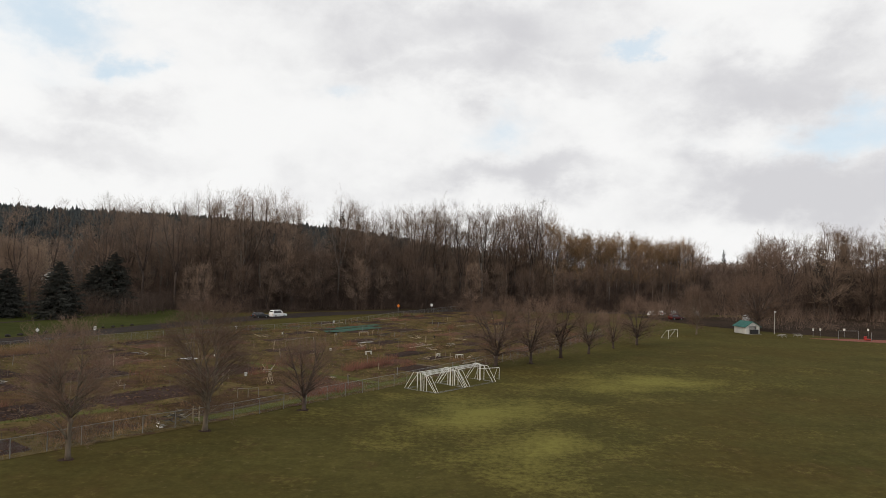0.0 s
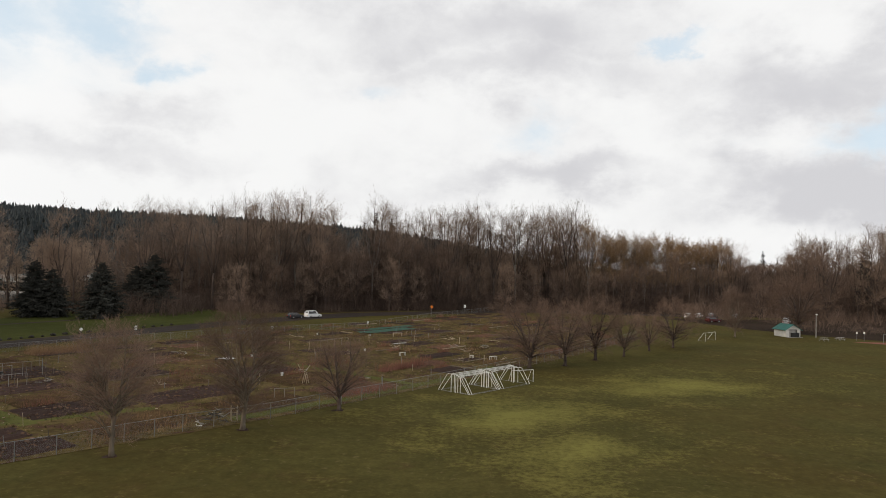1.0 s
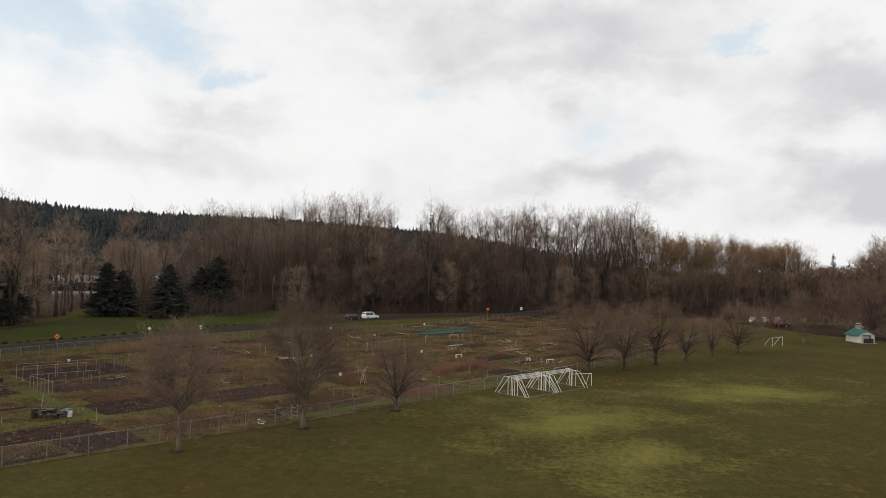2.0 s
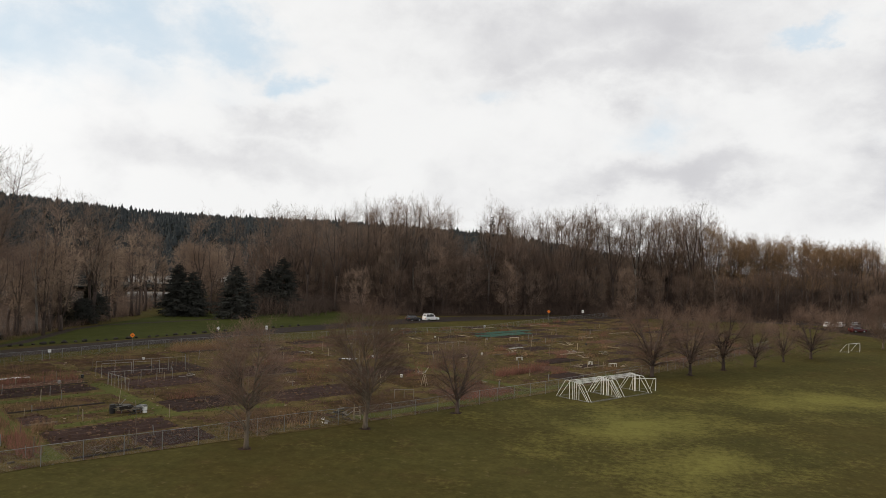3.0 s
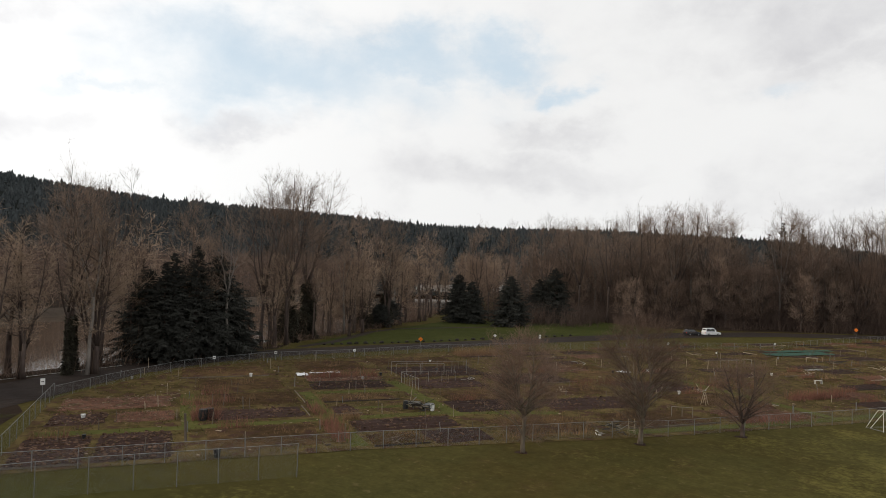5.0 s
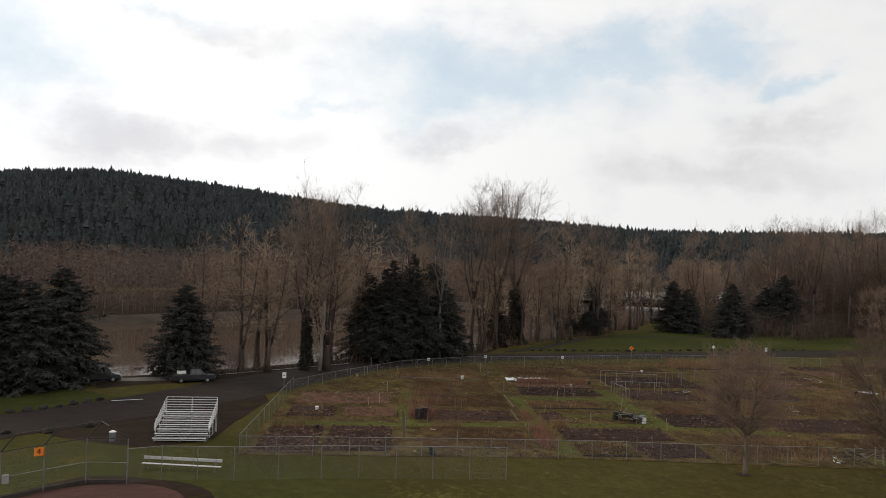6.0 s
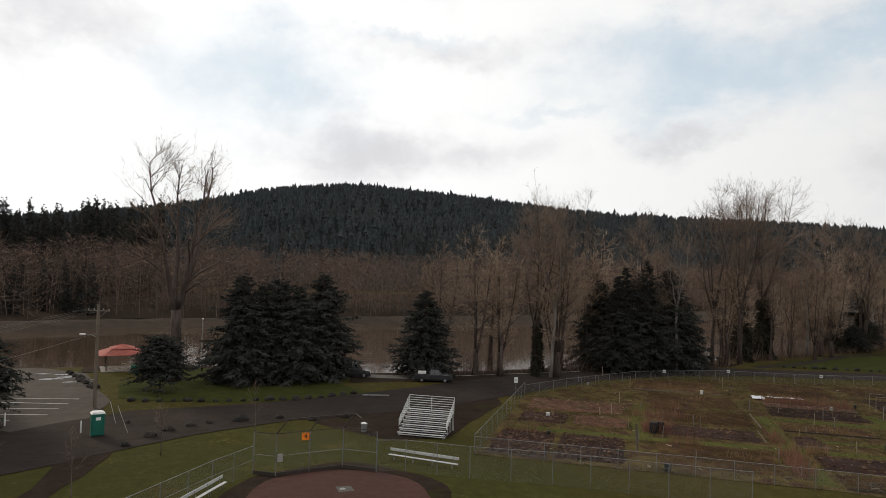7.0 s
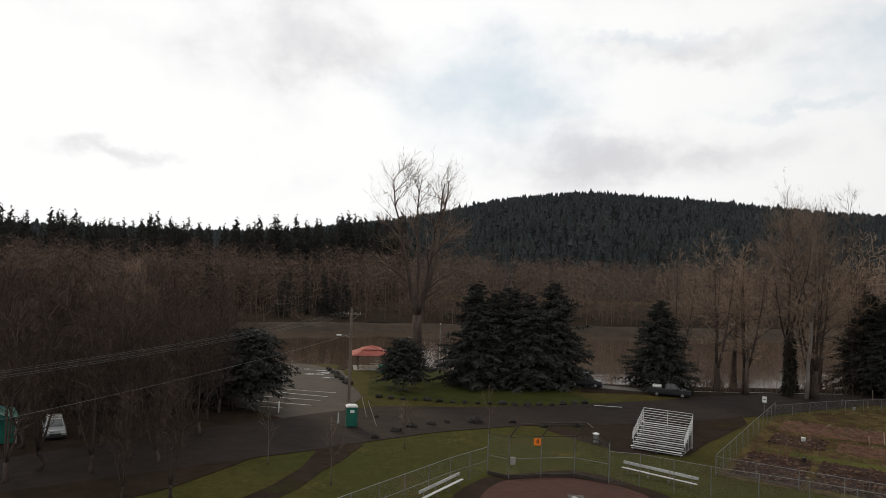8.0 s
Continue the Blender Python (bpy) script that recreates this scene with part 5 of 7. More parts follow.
def hill():
    az = np.arange(-38, 148, 1.5)
    rr = np.concatenate([np.linspace(430, RIDGE, 16), np.linspace(RIDGE + 60, RIDGE + 520, 6)])
    A, R = np.meshgrid(az, rr)
    H = hill_height(A, R)
    a = np.radians(A)
    v = np.stack([-np.sin(a) * R, np.cos(a) * R, H], -1).reshape(-1, 3)
    w = len(az)
    f = [(j * w + i, j * w + w + i, j * w + w + i + 1, j * w + i + 1) for j in range(len(rr) - 1) for i in range(w - 1)]
    tagged(part("hill", Build().add(v, f), "hill_floor_shade", smooth=True), "long wooded hill behind the river", "hill", kind="structure")
    rs = np.random.RandomState(8)
    n = 25000
    az = rs.uniform(-36, 146, n)
    R = np.where(rs.uniform(size=n) < 0.3, RIDGE + rs.normal(0, 22, n), 440 + (RIDGE - 440) * rs.uniform(0, 1, n) ** 0.8)
    clearing = ((az > 28) & (az < 38)) | (abs(az - 44) < 1.5) | (abs(az - 62) < 2)
    R = np.where(clearing & (R < 520), R + 120, R)
    H = hill_height(az, R)
    a = np.radians(az)
    h = rs.uniform(7, 13, n) * np.where(rs.uniform(size=n) < 0.05, 1.35, 1)
    w = h * rs.uniform(0.24, 0.40, n)
    foot = np.stack([-np.sin(a) * R, np.cos(a) * R, H - 1], 1)
    rs2 = np.random.RandomState(81)
    nb = 5200
    az2, R2 = rs2.uniform(-30, 140, nb), 440 + 330 * rs2.uniform(0, 1, nb) ** 1.3
    keep = np.array([noise.noise((a0 * 0.12, r0 * 0.012, 3.0)) for a0, r0 in zip(az2, R2)]) > 0.10
    keep &= ~((((az2 > 29) & (az2 < 37)) | (abs(az2 - 44) < 1.5) | (abs(az2 - 62) < 2)) & (R2 < 515))
    az2, R2 = np.radians(az2[keep]), R2[keep]
    f2 = np.stack([-np.sin(az2) * R2, np.cos(az2) * R2, hill_height(np.degrees(az2), R2) - 1], 1)
    i2 = np.repeat(np.arange(len(f2)), 16)
    up2 = rs2.uniform(0.1, 1, len(i2))[:, None]
    p2 = f2[i2] + np.c_[rs2.normal(0, 1.8, (len(i2), 2)), 13 * up2[:, 0]]
    bare = Build().slivers(p2, p2 + np.c_[rs2.normal(0, 1.6, (len(i2), 2)), rs2.uniform(1, 3.5, len(i2))], 0.26, rs2)
    tagged(part("hill_bare_trees", bare, "hill_bare"), "grey-brown bare trees on the hill's lower slopes", "forest", kind="stuff")
    b = Build()
    k = 5
    for lo, hi, ww in ((0.05, 0.62, 1.0), (0.36, 0.86, 0.68), (0.64, 1.0, 0.4)):
        t = np.arange(k) * 2 * math.pi / k
        jag = rs.uniform(0.65, 1.25, (n, k))
        ring = foot[:, None] + np.stack([np.cos(t)[None] * w[:, None] * ww * jag, np.sin(t)[None] * w[:, None] * ww * jag, (lo + rs.uniform(-.05, .05, (n, k))) * h[:, None]], -1)
        tip = foot + np.stack([rs.normal(0, 0.3, n), rs.normal(0, 0.3, n), hi * h], -1)
        for i in range(k):
            b.tris(np.stack([ring[:, i], ring[:, (i + 1) % k], tip], 1))
    tagged(part("hill_forest", b, "hazy_hill_trees"), "dense dark conifer forest covering the hill", "forest", kind="stuff")


def bank_conifers():
    """Tall separate conifers on the skyline across the river."""
    rs = np.random.RandomState(18)
    for k in range(200):
        az = rs.uniform(92, 130)
        r = rs.uniform(330, 420)
        p = away(az) * r
        low = float(np.interp(az, *zip(*SKYLINE)))
        top = 16.6 + r * math.tan(radians(low + (rs.uniform(-1.0, 0.1) if rs.uniform() < 0.65 else rs.uniform(0.1, 0.75))))
        plant("fir_b" if k % 3 else "fir", p.x, p.y, min(top, 46), "tall dark fir on the far bank's skyline", None, "firs across the river", "conifer", "conifer")


def far_evergreens():
    """Dark conifers standing among the bare trees of the far bank."""
    rs = np.random.RandomState(27)
    for k in range(34):
        p = away(rs.uniform(96, 109)) * rs.uniform(222, 262)
        plant("fir_b", p.x, p.y, rs.uniform(10, 17), "dark conifer among the bare trees of the far bank", None, "firs across the river", "conifer", "conifer")


def back_woods():
    """The depth of the wood behind its edge trees."""
    rs = np.random.RandomState(6)
    b = Build()
    n, m = 420, 120
    x = rs.uniform(-135, 110, n)
    y = np.interp(x, ex, ey) + rs.uniform(22, 75, n)
    h = rs.uniform(17, 24, n) + np.where(x > 45, 2.5, 0.0)
    base = np.c_[x, y, np.zeros(n)]
    b.spikes(base, base + np.c_[rs.normal(0, 0.6, (n, 2)), h * 0.95], 0.24)
    i = np.repeat(np.arange(n), m)
    t = rs.uniform(0.2, 1.0, n * m)
    p = base[i] + np.c_[rs.normal(0, 1.5, (n * m, 2)), h[i] * t * 0.95]
    b.spikes(p, p + np.c_[rs.normal(0, 1.2, (n * m, 2)), rs.uniform(0.8, 3.5, n * m)], 0.075)
    for x0, x1, y0, m in ((105, 250, 285, 300),):
        x = rs.uniform(x0, x1, m)
        y = y0 + (x - x0) * 0.35 + rs.uniform(0, 60, m)
        h = np.minimum(rs.uniform(15, 24, m), [canopy(a, b) * 0.95 for a, b in zip(x, y)])
        base = np.c_[x, y, np.zeros(m)]
        b.spikes(base, base + np.c_[rs.normal(0, 0.6, (m, 2)), h * 0.95], 0.3)
        i = np.repeat(np.arange(m), 120)
        t = rs.uniform(0.05, 1.0, len(i)) ** 0.8
        p = base[i] + np.c_[rs.normal(0, 1.7, (len(i), 2)), h[i] * t * 0.95]
        b.spikes(p, p + np.c_[rs.normal(0, 1.3, (len(i), 2)), rs.uniform(0.8, 3.5, len(i))], 0.09)
    tagged(part("back_woods", b, "brush"), "brown bare trees filling the depth of the wood", "woodland", kind="stuff")


back_woods()
far_woods()
hill()
bank_conifers()
far_evergreens()


# ---- ball field and park fixtures ----
def rod(p, q, r, k=6):
    return Build().tube([p, q], r, k)


def fence(name, line, h, label, gap=3.0, category="fence", group="", rail_r=0.024, post_r=0.034, mesh=True, mid=False, post_h=None):
    """Chain-link: a post every few metres, a top rail, and mesh between."""
    top = thing(name, label, category, group=group)
    post = Build().tube([(0, 0, 0), (0, 0, post_h or h + 0.06)], post_r, 6).mesh("post", M["galv"])
    posts = []
    for (x0, y0), (x1, y1) in zip(line, line[1:]):
        n = max(1, round(math.hypot(x1 - x0, y1 - y0) / gap))
        posts += [(x0 + (x1 - x0) * i / n, y0 + (y1 - y0) * i / n) for i in range(n)]
    posts.append(line[-1])
    for x, y in posts:
        part("post", post, "galv", top, at=Matrix.Translation((x, y, -0.02)) @ Matrix.Rotation(radians(random.uniform(-1.2, 1.2)), 4, "X"))
    for (x0, y0), (x1, y1) in zip(line, line[1:]):
        part("top_rail", rod((x0, y0, h), (x1, y1, h), rail_r), "galv", top)
        if mid:
            part("middle_rail", rod((x0, y0, h * 0.5), (x1, y1, h * 0.5), rail_r * 0.8), "galv", top)
        if mesh:
            ln = math.hypot(x1 - x0, y1 - y0)
            me = bpy.data.meshes.new("mesh")
            me.from_pydata([(x0, y0, 0.03), (x1, y1, 0.03), (x1, y1, h - 0.04), (x0, y0, h - 0.04)], [], [(0, 1, 2, 3)])
            uv = me.uv_layers.new(name="UVMap")
            for loop, c in zip(uv.data, ((0, 0), (ln, 0), (ln, h), (0, h))):
                loop.uv = c
            me.materials.append(M["link"])
            part("mesh_panel", me, "link", top, "woven galvanised wire mesh")
    return top


def goal(x, y, deg, w=6.4, h=2.15, depth=2.2, flip=1, bow=1.0):
    """A portable goal frame: posts, crossbar, bowed side stays and ground bars."""
    g = thing("soccer_goal", "white tubular portable soccer goal frame without net, stacked on the grass", "soccer goal", turned(x, y, 0, deg), "stacked soccer goals")
    r = 0.034
    for s in (0, w):
        part("post", rod((s, 0, 0), (s, 0, h), r), "white", g)
        knee = 0.35 + 0.35 * bow
        bend = [(s, 0, h), (s, flip * knee * 0.8, h - 0.02), (s, flip * knee, h - 0.07), (s, flip * (knee + 0.12), h - 0.2), (s, flip * depth, 0.04)]
        part("side_stay", Build().tube(bend, r * 0.8, 6), "white", g)
        part("ground_bar", rod((s, 0, 0.04), (s, flip * depth, 0.04), r * 0.4), "galv", g)
    part("crossbar", rod((0, 0, h), (w, 0, h), r), "white", g)
    part("back_bar", rod((0, flip * depth, 0.04), (w, flip * depth, 0.04), r * 0.4), "galv", g)
    return g


U_DEG = 50.5
for ox, oy, pile in ((-2.9, 88.0, ((0.0, 1, 0.9, 0.0), (0.2, 1, 0.2, 0.35), (0.2, -1, 0.2, 0.6), (0.3, -1, 0.5, 0.85), (0.5, -1, 0.9, 1.1))),
                     (1.3, 92.8, ((0.0, 1, 0.9, 0.0), (0.2, 1, 0.5, 0.3), (0.3, -1, 0.4, 0.55), (0.6, -1, 0.9, 0.85)))):
    for i, (s, flip, bow, aside) in enumerate(pile):
        goal(ox + s * 0.636 + 0.77 * aside, oy + s * 0.77 - 0.636 * aside, U_DEG + (i % 3 - 1) * 0.8, w=6.0 - 0.1 * i, h=2.3 - 0.07 * i, depth=2.2 - 0.06 * i, flip=flip, bow=bow)
goal(5.4, 96.7, 25, w=3.1, h=1.65, depth=1.4, flip=1, bow=0.5)
g_ = goal(52.0, 160.0, U_DEG - 3, w=4.9, h=1.9, depth=1.8, flip=1, bow=0.3)
tagged(g_, "small white soccer goal frame standing alone at the field's edge")


def bleachers(x, y, deg, length=4.75, rows=7, rise=0.27, run=0.61):
    b = thing("bleachers", "silver aluminium bleachers with guard rails on bare earth", "bleachers", turned(x, y, 0, deg))
    plank = lambda y0, z0, w: Build().box(0, y0, z0 - 0.04, length, y0 + w, z0, bevel=0.012)
    for i in range(rows):
        z = 0.42 + i * rise
        part("seat", plank(i * run, z, 0.30), "alu", b)
        part("foot_board", plank(i * run + 0.33, max(z - 0.26, 0.1), 0.25), "alu", b)
    back, zt = rows * run, 0.42 + (rows - 1) * rise
    for s in (0.15, length / 2, length - 0.15):
        fr = Build().tube([(s, 0.1, 0.03), (s, back, 0.03)], 0.03, 5).tube([(s, 0.1, 0.36), (s, back, zt - 0.05)], 0.03, 5)
        for k in range(rows + 1):
            yy = 0.1 + (back - 0.1) * k / rows
            fr.tube([(s, yy, 0.03), (s, yy, 0.36 + (zt - 0.4) * k / rows)], 0.025, 5)
        part("frame", fr, "galv", b)
    top = zt + 1.3
    for k in range(6):
        part("guard_rail", rod((0, back + 0.05, zt + 0.1 + 1.2 * k / 5), (length, back + 0.05, zt + 0.1 + 1.2 * k / 5), 0.028), "alu", b)
    for s in (0, length / 2, length):
        part("rail_post", rod((s, back + 0.05, 0), (s, back + 0.05, top), 0.03), "alu", b)
    for s in (-0.04, length + 0.04):
        for k in range(5):
            z0 = 0.35 + 0.2 * k
            part("side_rail", rod((s, run * 1.2, 0.65 + z0 * 0.75), (s, back, zt + 0.1 + 1.2 * k / 4.5), 0.024), "alu", b)
        for k in range(2, rows + 1, 2):
            yy = k * run
            part("rail_post", rod((s, yy, 0.2), (s, yy, 0.42 + k * rise + 1.0), 0.026), "alu", b)
    return b


bleachers(-65.1, 18.0, math.degrees(math.atan2(0.838, 0.545)))


def players_bench(x, y, deg, length=6.4):
    b = thing("players_bench", "long white aluminium players' bench with back rail", "bench", turned(x, y, 0, deg), "players' benches")
    part("seat", Build().box(0, 0, 0.42, length, 0.26, 0.47, bevel=0.012), "alu", b)
    part("backrest", Build().box(0, 0.36, 0.72, length, 0.41, 0.96, bevel=0.012), "alu", b)
    for s in np.linspace(0.5, length - 0.5, 4):
        part("leg", Build().tube([(s, 0.05, 0), (s, 0.12, 0.42)], 0.025, 5).tube([(s, 0.22, 0), (s, 0.36, 0.9)], 0.025, 5).tube([(s, 0.0, 0.4), (s, 0.28, 0.4)], 0.02, 5), "galv", b)
    return b


players_bench(-57.4, 15.0, math.degrees(math.atan2(4.8, 4.5)))
players_bench(-48.0, -1.6, math.degrees(math.atan2(3.1, -4.9)), 5.8)


def backstop():
    b = thing("backstop", "chain-link baseball backstop with dark top rails and hooded arms", "backstop")
    posts = [(-56.0, 3.6), (-54.9, 5.2), (-55.5, 7.9), (-55.9, 10.7), (-54.2, 13.1)]
    h = 3.3
    for x, y in posts:
        part("post", rod((x, y, 0), (x, y, h), 0.042), "galv", b)
    arms = [(p[0] + dx, p[1] + dy, h + 1.15) for p, dx, dy in ((posts[1], 0.3, 0.8), (posts[2], 0.3, 0.8), (posts[3], 0.3, 0.9), (posts[4], 0.2, -1.4))]
    for p, q in zip(posts[1:], arms):
        part("arm", rod((*p, h), q, 0.05), "rust", b, "dark rusted steel")
    for p, q in zip(arms, arms[1:]):
        part("top_rail", rod(p, q, 0.04), "rust", b)
    for p, q in zip(posts, posts[1:]):
        part("top_rail", rod((*p, h), (*q, h), 0.035), "rust", b)
        part("middle_rail", rod((*p, 1.55), (*q, 1.55), 0.022), "galv", b)
        part("kick_board", Build().box(0, -0.03, 0, math.dist(p, q), 0.03, 0.28, turned(*p, 0, math.degrees(math.atan2(q[1] - p[1], q[0] - p[0])))), "rust", b)
        ln = math.dist(p, q)
        me = bpy.data.meshes.new("mesh")
        me.from_pydata([(*p, 0.05), (*q, 0.05), (*q, h), (*p, h)], [], [(0, 1, 2, 3)])
        uv = me.uv_layers.new(name="UVMap")
        for loop, c in zip(uv.data, ((0, 0), (ln, 0), (ln, h), (0, h))):
            loop.uv = c
        me.materials.append(M["link"])
        part("mesh_panel", me, "link", b)
    part("meter_box", Build().box(-0.14, -0.2, 1.15, 0.06, 0.2, 1.75, turned(-54.75, 5.5), bevel=0.02), "concrete", b, "pale grey wall box")
    sg = part("number_board", Build().box(-0.02, -0.29, -0.29, 0.02, 0.29, 0.29, bevel=0.006), "orange", b, "orange square board with a black numeral", at=Matrix.Translation((-55.25, 7.5, 2.9)))
    cu = bpy.data.curves.new("numeral", "FONT")
    cu.body, cu.size, cu.extrude, cu.align_x, cu.align_y = "4", 0.58, 0.004, "CENTER", "CENTER"
    tmp = bpy.data.objects.new("numeral", cu)
    scene.collection.objects.link(tmp)
    me = bpy.data.meshes.new_from_object(tmp.evaluated_get(bpy.context.evaluated_depsgraph_get()))
    bpy.data.objects.remove(tmp)
    me.materials.clear()
    me.materials.append(M["black"])
    part("numeral", me, "black", sg, at=Matrix.Translation((0.027, 0, 0)) @ Matrix.Rotation(radians(90), 4, "Z") @ Matrix.Rotation(radians(90), 4, "X"))


backstop()
fence("ball_fence", [(-54.2, 13.1), (-53.7, 15.4), (-50.6, 19.8), garden(-21.1, -3.6), garden(-6.7, -3.5)], 2.55, "tall galvanised chain-link fence beside the ball field", 2.9)
fence("ball_fence", [(-56.0, 3.6), (-52.4, 0.4), (-43.5, -6.2), (-34, -13)], 2.2, "galvanised chain-link fence running off from the backstop", 2.9, mid=True)
fence("garden_fence", [garden(a, b) for a, b in [(-28.8, 3), (-10, 3.1), (2, 2.9), (11, 2.0), (22, 1.6), (31, 0.2), (44, 0), (56, -0.2), (70, 0.2), (80, 0.6), (100, 1.6), (120, 3.4), (140, 6)]], 1.6, "garden boundary fence of galvanised chain-link along the field", 3.0)
fence("garden_fence", [garden(-28.8, 3), garden(-28.8, 34)], 1.75, "garden side fence of galvanised chain-link", 2.8)
fence("garden_fence", [garden(a, b) for a, b in [(-28.8, 34), (-24, 42), (-14.5, 54.5), (-2, 62), (13, 64), (31, 69.4), (46, 70), (58, 69.6), (84, 67), (110, 63), (148, 73), (186, 78)]], 1.4, "garden boundary fence of galvanised chain-link along the road", 3.2)

hp = [(0.22, 0), (0.22, 0.2), (0, 0.42), (-0.22, 0.2), (-0.22, 0)]
single("home_plate", Build().add([(x, y, 0.0) for x, y in hp] + [(x, y, 0.03) for x, y in hp], [(5, 6, 7, 8, 9)] + [(i, (i + 1) % 5, (i + 1) % 5 + 5, i + 5) for i in range(5)]), "paint", "worn white home plate in the clay", "home plate", turned(-50.4, 9.6, 0.02, 90))
sheet("chalk_box", [(-49.8, 9.1), (-51.1, 9.2), (-51.0, 10.3), (-49.9, 10.2)], 0.03, "gravel", "pale worn patch of clay round the home plate")


def bin_can(x, y):
    b = thing("litter_bin", "small galvanised litter can with white lid by the fence", "litter bin", turned(x, y))
    part("can", Build().tube([(0, 0, 0), (0, 0, 0.1), (0, 0, 0.85)], [0.27, 0.29, 0.31], 12), "galv", b)
    part("lid", Build().tube([(0, 0, 0.85), (0, 0, 0.9), (0, 0, 0.98)], [0.34, 0.34, 0.12], 12), "white", b)


bin_can(-67.5, 15.3)


def toilet(x, y, deg):
    t = thing("portable_toilet", "green plastic portable toilet with white domed roof beside a utility pole", "portable toilet", turned(x, y, 0, deg))
    part("body", Build().box(-0.56, -0.56, 0.12, 0.56, 0.56, 2.08, bevel=0.05), "green_plastic", t)
    part("skid", Build().box(-0.6, -0.6, 0, 0.6, 0.6, 0.12), "black", t)
    part("door", Build().box(0.56, -0.42, 0.2, 0.60, 0.42, 1.95, bevel=0.015), "green_plastic", t)
    part("roof", Build().box(-0.6, -0.6, 2.08, 0.6, 0.6, 2.17, bevel=0.03).box(-0.48, -0.48, 2.16, 0.48, 0.48, 2.28, bevel=0.05), "white", t, "white translucent roof")
    part("notice", Build().box(0.601, -0.2, 1.55, 0.608, 0.22, 1.82), "white", t, "small white notice")
    part("vent_pipe", rod((-0.45, 0.45, 2.1), (-0.45, 0.45, 2.5), 0.05), "black", t)


toilet(-71.4, -9.2, 12)


def utility_pole(x, y, h, deg, lamp=True):
    p = thing("utility_pole", "weathered wooden utility pole with crossarm and street light", "utility pole", turned(x, y, 0, deg))
    part("pole", Build().tube([(0, 0, -0.1), (0.05, 0, h * 0.5), (0.1, 0, h)], [0.22, 0.19, 0.15], 9), "wood", p)
    part("crossarm", Build().box(-0.06, -1.2, h - 0.75, 0.06, 1.2, h - 0.62), "wood", p)
    for s in (-1.1, -0.5, 0.5, 1.1):
        part("insulator", Build().tube([(0, s, h - 0.62), (0, s, h - 0.5), (0, s, h - 0.42)], [0.05, 0.06, 0.03], 7), "concrete", p)
    part("transformer_brace", rod((0.1, 0, h - 1.5), (0, 0.9, h - 0.7), 0.03), "galv", p)
    if lamp:
        part("lamp_arm", Build().tube([(0.1, 0, h * 0.68), (0.1, -0.7, h * 0.71), (0.1, -1.4, h * 0.71)], 0.035, 6), "galv", p)
        part("lamp_head", Build().box(-0.05, -1.9, h * 0.71 - 0.09, 0.25, -1.3, h * 0.71 + 0.07, bevel=0.03), "white", p)


utility_pole(-84.5, -10.9, 11.4, -18)
utility_pole(6.0, -42.5, 11.4, -18, False)
for off, z in ((-1.1, 10.95), (-0.5, 10.95), (0.5, 10.95), (1.1, 10.95), (0.0, 8.3)):
    p0, p1 = np.array([-84.5 + off * 0.3, -10.9 + off * 0.95, z]), np.array([6.0 + off * 0.3, -42.5 + off * 0.95, z])
    t = np.linspace(0, 1, 24)[:, None]
    pts = p0 + (p1 - p0) * t - np.array([0, 0, 1.0]) * 4 * 1.3 * t * (1 - t)
    single("power_line", Build().tube(pts, 0.006 if z > 9 else 0.010, 4), "galv", "thin sagging overhead power line", "cable", group="overhead lines")


def post_thing(x, y, h, lean, deg, label, mat="white", r=0.05, name="marker_post"):
    single(name, Build().tube([(0, 0, -0.03), (0, 0, h * 0.9), (0, 0, h)], [r, r, r * 0.8], 7), mat, label, "post", turned(x, y, 0, deg) @ Matrix.Rotation(radians(lean), 4, "Y"), "marker posts")


post_thing(-72.6, -10.7, 1.2, 0, 0, "white marker post beside the road", r=0.07)
post_thing(-77.2, -17.9, 1.3, 0, 0, "white marker post at the lot's edge", r=0.07)
for (x0, y0, z0), (x1, y1, z1) in (((-71.9, -6.6, 0.0), (-75.0, -7.8, 2.0)), ((-76.0, -8.0, 0.0), (-78.4, -8.8, 1.8))):
    single("guy_wire_guard", rod((x0, y0, z0), (x1, y1, z1), 0.028), "concrete", "pale slanted guard on a pole's guy wire", "guy wire", group="guy wires")


